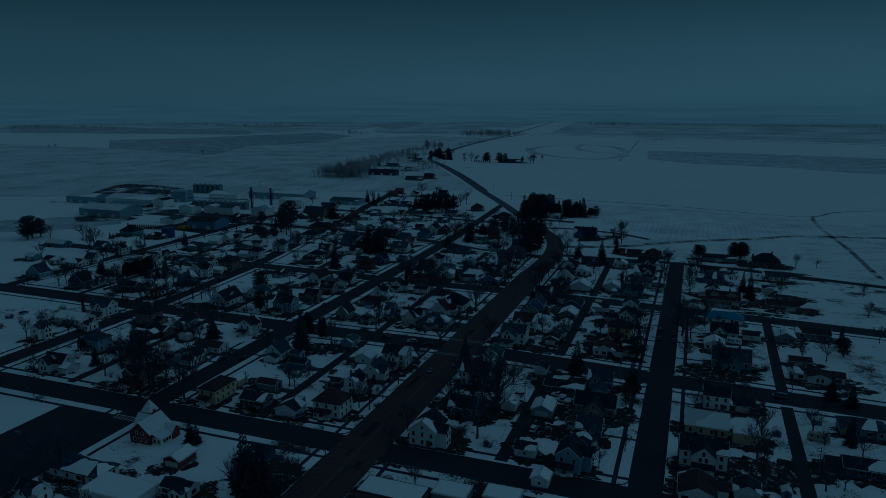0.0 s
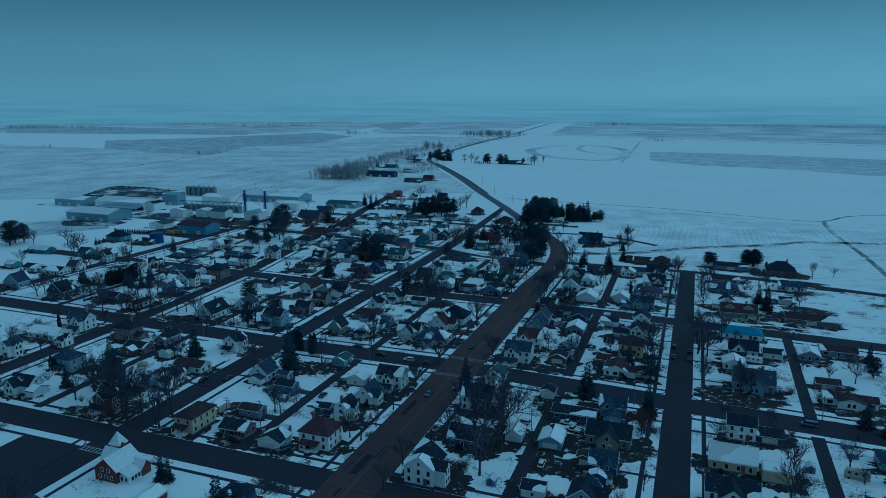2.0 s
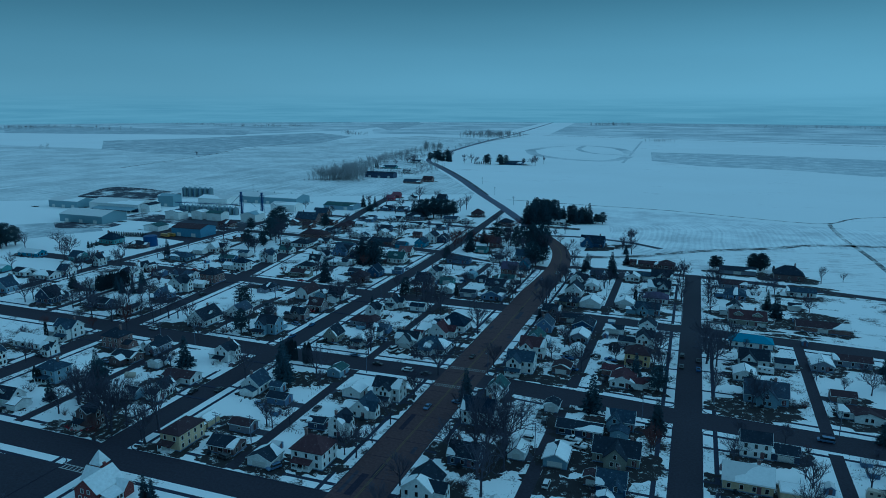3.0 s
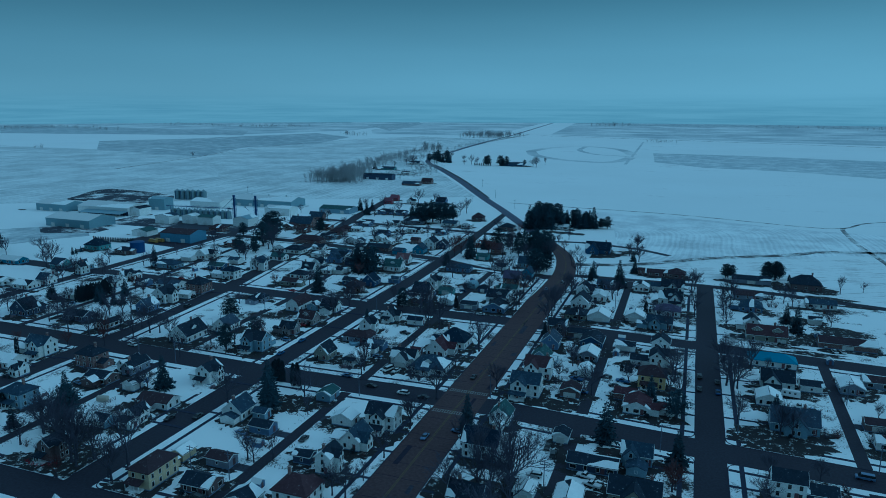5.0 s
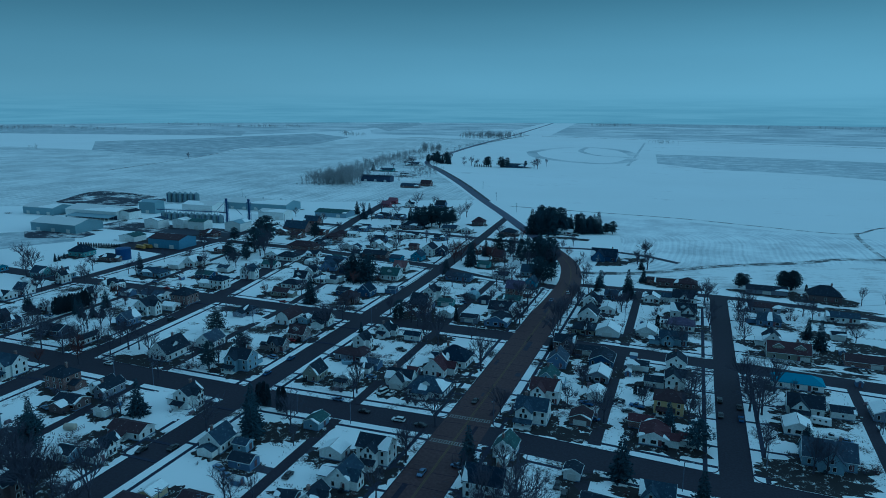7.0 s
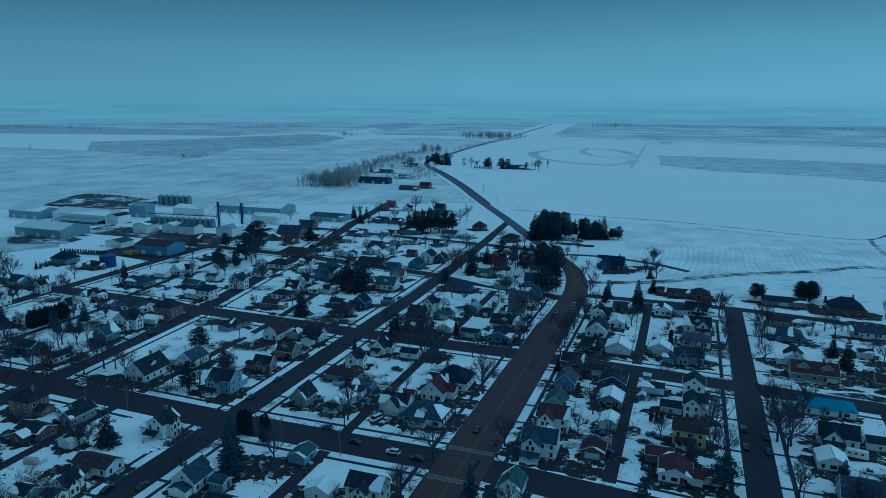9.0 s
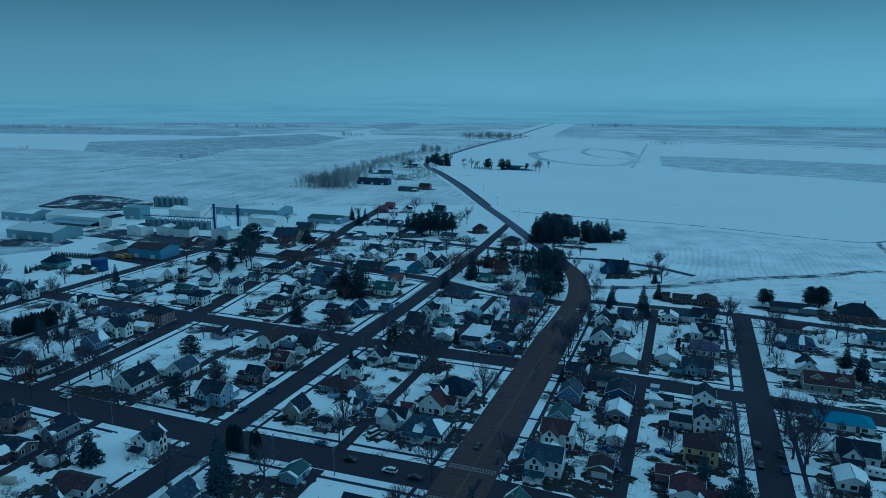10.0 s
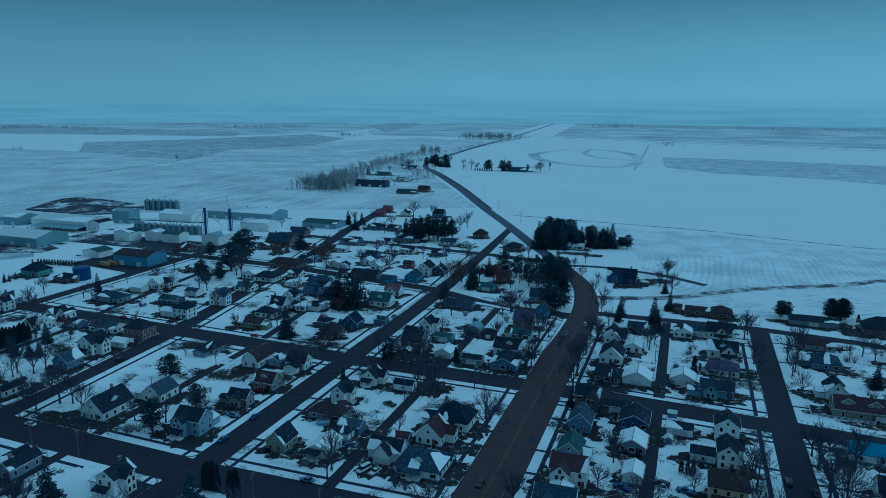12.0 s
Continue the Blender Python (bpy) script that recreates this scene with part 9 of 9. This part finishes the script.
bush(-297.6, 338.6, 3.4)
vehicle(-351.8, 340.3, 90, "car", "grey", "grey sedan parked at the kerb", YARD)
bush(16.4, 341.4, 1.3)
bush(12.3, 342.1, 2.8)
bush(-364.5, 344.4, 2.7)
bush(-72.6, 347.5, 2.6)
bush(42.8, 347.6, 1.8)
woodpile(-61.1, 348.3, 80)
bush(-209.0, 349.1, 2.0)
bush(-169.0, 349.2, 1.7)
bush(-132.0, 350.5, 1.5)
vehicle(-243.9, 353.3, 80, "pickup", "white", "white pickup truck parked in a yard", YARD)
woodpile(-82.9, 354.2, 90)
bush(-176.0, 358.1, 1.5)
bush(-80.9, 358.9, 2.6)
bush(-439.5, 362.2, 2.8)
garden_shed(-46.9, 365.1, 0)
bush(-357.8, 366.1, 2.7)
woodpile(43.4, 366.7, 10)
woodpile(-229.2, 367.1, 10)
bush(-397.3, 367.3, 2.7)
bush(-413.6, 369.6, 2.2)
bush(-150.2, 370.7, 1.5)
bush(-31.0, 371.0, 1.8)
woodpile(58.5, 372.5, 10)
woodpile(-353.7, 372.9, 10)
bush(-217.1, 375.4, 1.5)
bush(-78.9, 376.0, 1.8)
bush(-172.7, 378.1, 3.1)
bush(-247.9, 378.9, 2.6)
bush(-353.6, 379.1, 1.3)
bush(-71.1, 379.8, 1.9)
bush(-423.5, 381.2, 1.6)
woodpile(-335.4, 384.2, 0)
bush(-57.2, 385.2, 1.3)
bush(-351.6, 386.9, 1.4)
garden_shed(-46.4, 386.9, 90)
garden_shed(44.3, 387.2, 0)
woodpile(-433.7, 411.6, 80)
bush(-22.9, 416.1, 2.5)
bush(-40.9, 418.6, 2.9)
vehicle(-351.8, 420.0, 80, "car", "grey", "grey sedan parked at the kerb", YARD)
bush(-34.1, 423.8, 2.8)
bush(-322.1, 425.8, 3.2)
garden_shed(44.7, 426.0, 0)
bush(-371.7, 428.5, 3.1)
bush(-74.9, 430.2, 2.4)
bush(-69.1, 430.5, 2.3)
garden_shed(-339.8, 431.2, 0)
bush(-153.3, 431.7, 1.9)
bush(-254.6, 432.3, 2.7)
bush(-353.6, 432.3, 3.4)
bush(-208.1, 432.6, 1.3)
bush(-148.8, 434.2, 1.7)
bush(-334.9, 435.1, 3.2)
bush(-201.3, 439.1, 2.4)
garden_shed(-46.4, 439.1, 0)
bush(-170.5, 440.1, 1.6)
bush(-214.9, 444.5, 2.5)
bush(49.8, 446.3, 1.7)
bush(-299.6, 446.6, 1.8)
vehicle(-231.5, 449.4, 0, "suv", "white", "white sport utility car on the cross street", YARD)
bush(-366.5, 450.8, 1.4)
bush(-270.1, 451.1, 2.4)
bush(-140.3, 451.6, 2.3)
bush(-29.2, 452.4, 3.0)
bush(-154.5, 454.4, 1.4)
bush(-31.6, 454.7, 2.7)
bush(-324.0, 454.9, 1.4)
vehicle(-350.6, 456.9, 80, "suv", "white", "white sport utility car on the cross street", YARD)
bush(-461.1, 458.0, 1.3)
bush(-270.1, 458.4, 2.9)
bush(14.5, 458.6, 2.3)
bush(-360.6, 459.9, 1.6)
bush(-151.8, 460.6, 3.4)
bush(6.1, 463.3, 1.5)
bush(-348.9, 465.3, 1.3)
bush(-67.6, 470.0, 2.8)
garden_shed(-150.6, 472.3, 0)
bush(-274.8, 473.9, 2.0)
bush(63.1, 477.4, 2.6)
bush(-72.6, 479.3, 2.9)
bush(-261.3, 484.9, 2.4)
bush(-253.5, 486.8, 2.0)
bush(-38.5, 488.0, 2.8)
for x, y, rx, ry in (
    (13, 301, 14, 7),
    (-158, 267, 12, 8),
    (-257, 305, 13, 7),
    (-74, 230, 17, 9),
    (-61, 237, 8, 10),
    (-45, 222, 9, 7),
    (35, 416, 14, 6),
    (-28, 415, 12, 5),
    (-267, 387, 8, 5),
    (-116, 413, 14, 4),
    (-36, 270, 7, 4),
    (-19, 243, 6, 7),
    (-206, 207, 12, 7),
    (-147, 200, 10, 5),
    (-116, 160, 14, 10),
    (-84, 185, 16, 5),
    (-293, 321, 10, 6),
    (-159, 406, 12, 6),
    (-141, 379, 10, 8),
    (-72, 405, 10, 4),
    (-107, 336, 9, 4),
    (7, 428, 8, 6),
    (-63, 301, 12, 5),
    (26, 216, 12, 10),
    (40, 223, 9, 7),
    (34, 416, 6, 7),
    (46, 424, 12, 8),
    (24, 404, 12, 3),
    (40, 398, 14, 3),
    (58, 436, 12, 6),
    (38, 452, 10, 7),
    (14, 430, 9, 6),
    (-88, 578, 17, 6),
    (13, 296, 15, 7),
    (24, 300, 10, 8),
    (74, 488, 10, 8),
    (60, 505, 16, 5),
    (55, 441, 10, 6),
    (-208, 203, 14, 9),
    (-216, 218, 10, 8),
    (-212, 232, 9, 5),
    (-62, 600, 9, 6),
    (-216, 200, 10, 5),
    (-172, 198, 9, 4),
    (-166, 256, 8, 5),
    (-128, 668, 14, 6),
    (-112, 666, 12, 5),
):
    bare_patch(x, y, rx, ry, random.Random(int(x + y)), KERB + 0.016)
part_bare = part("bare_lawn", BARE, snow_ground("bare_lawn", 0.27, 0.35, 2.0, (0.034, 0.027, 0.019), soft=0.045))
clean = empty_bm()
for x, y, rx, ry in ((-256, 352, 11, 14), (-257, 371, 14, 13), (-246, 374, 9, 7), (-236, 166, 15, 11), (-228, 152, 8, 14), (-217, 277, 11, 8), (-205, 266, 9, 8)):
    bare_patch(x, y, rx, ry, random.Random(int(x * 3 + y)), KERB + 0.034, clean)
part_clean = part("snow_cover", clean, snow_ground("deep_snow", 0.93, 0.10, 1.2, speck=0.3, soft=0.10))
tagged(part_clean, "deeper untrodden snow lying on open lots", "snow", kind="stuff")
tagged(part_bare, "trodden bare winter lawn round the houses", "bare ground", kind="stuff")


for x, y, h in ((-214.8, 199.0, 1.5), (-213.0, 198.4, 1.4), (-211.2, 198.2, 1.6), (-209.4, 198.3, 1.5), (-207.6, 198.8, 1.6), (-205.9, 199.8, 1.5), (-204.6, 201.2, 1.4)):
    bush(x, y, h, True)


# ---- leafless hedges and brush behind the yards ----
hedge_rng = random.Random(41)
for lane in (-345, -237.5, -144.5, -52, 39.5):
    for y0 in range(200, 500, 9):
        if min(abs(y0 - q) for q in (189, 288, 396)) < 12:
            continue
        for side in (-1, 1):
            if hedge_rng.random() < 0.42:
                bx, by = lane + side * hedge_rng.uniform(3.2, 22), y0 + hedge_rng.uniform(-4, 4)
                for _ in range(hedge_rng.choice((1, 2, 3))):
                    px, py = bx + hedge_rng.uniform(-2.5, 2.5), by + hedge_rng.uniform(-1.5, 1.5)
                    if all(abs(px - x) > w / 2 + 0.7 or abs(py - y) > d / 2 + 0.7 for x, y, w, d, *_ in WORKS):
                        bush(px, py, hedge_rng.uniform(1.5, 4.6))


# ---- dry weeds along the walls, alleys and lot lines ----
rng = random.Random(77)
wv, wf = [], []


def weed(x, y, h):
    """A clump of dry stalks: a few leaning blades from one root."""
    for _ in range(5):
        a, lean = rng.uniform(0, math.tau), rng.uniform(0.1, 0.6) * h
        w = rng.uniform(0.05, 0.11)
        dx, dy = math.cos(a), math.sin(a)
        i = len(wv)
        wv.extend(((x - dy * w, y + dx * w, KERB - 0.05), (x + dy * w, y - dx * w, KERB - 0.05), (x + dx * lean, y + dy * lean, KERB + h * rng.uniform(0.6, 1.0))))
        wf.append((i, i + 1, i + 2))


LANES = (-345, -237.5, -144.5, -52, 39.5)
for lane in LANES:
    for k in range(420):
        yy = rng.uniform(198, 500)
        if min(abs(yy - q) for q in (189, 288, 396)) > 11:
            weed(lane + rng.choice((-1, 1)) * (2.6 + abs(rng.gauss(0, 1.6))), yy, rng.uniform(0.2, 0.7))
# lot lines run from the alleys to the streets
for lane in LANES:
    for y0 in range(205, 500, 18):
        if min(abs(y0 - q) for q in (189, 288, 396)) < 13:
            continue
        for side in (-1, 1):
            if rng.random() < 0.55:
                jog, reach = rng.uniform(-4, 4), rng.uniform(14, 34)
                for _ in range(int(reach * 2.2)):
                    weed(lane + side * (3 + rng.uniform(0, reach)), y0 + jog + rng.gauss(0, 0.5), rng.uniform(0.25, 0.9))
me = bpy.data.meshes.new("weeds")
me.from_pydata(wv, [], wf)
me.materials.append(surface("dry_stalks", (0.10, 0.075, 0.05), 0.95, 3, 0.4, 0.3))
tagged(new("weeds", me), "dry weeds and garden stalks poking through the snow", "weeds", kind="stuff")
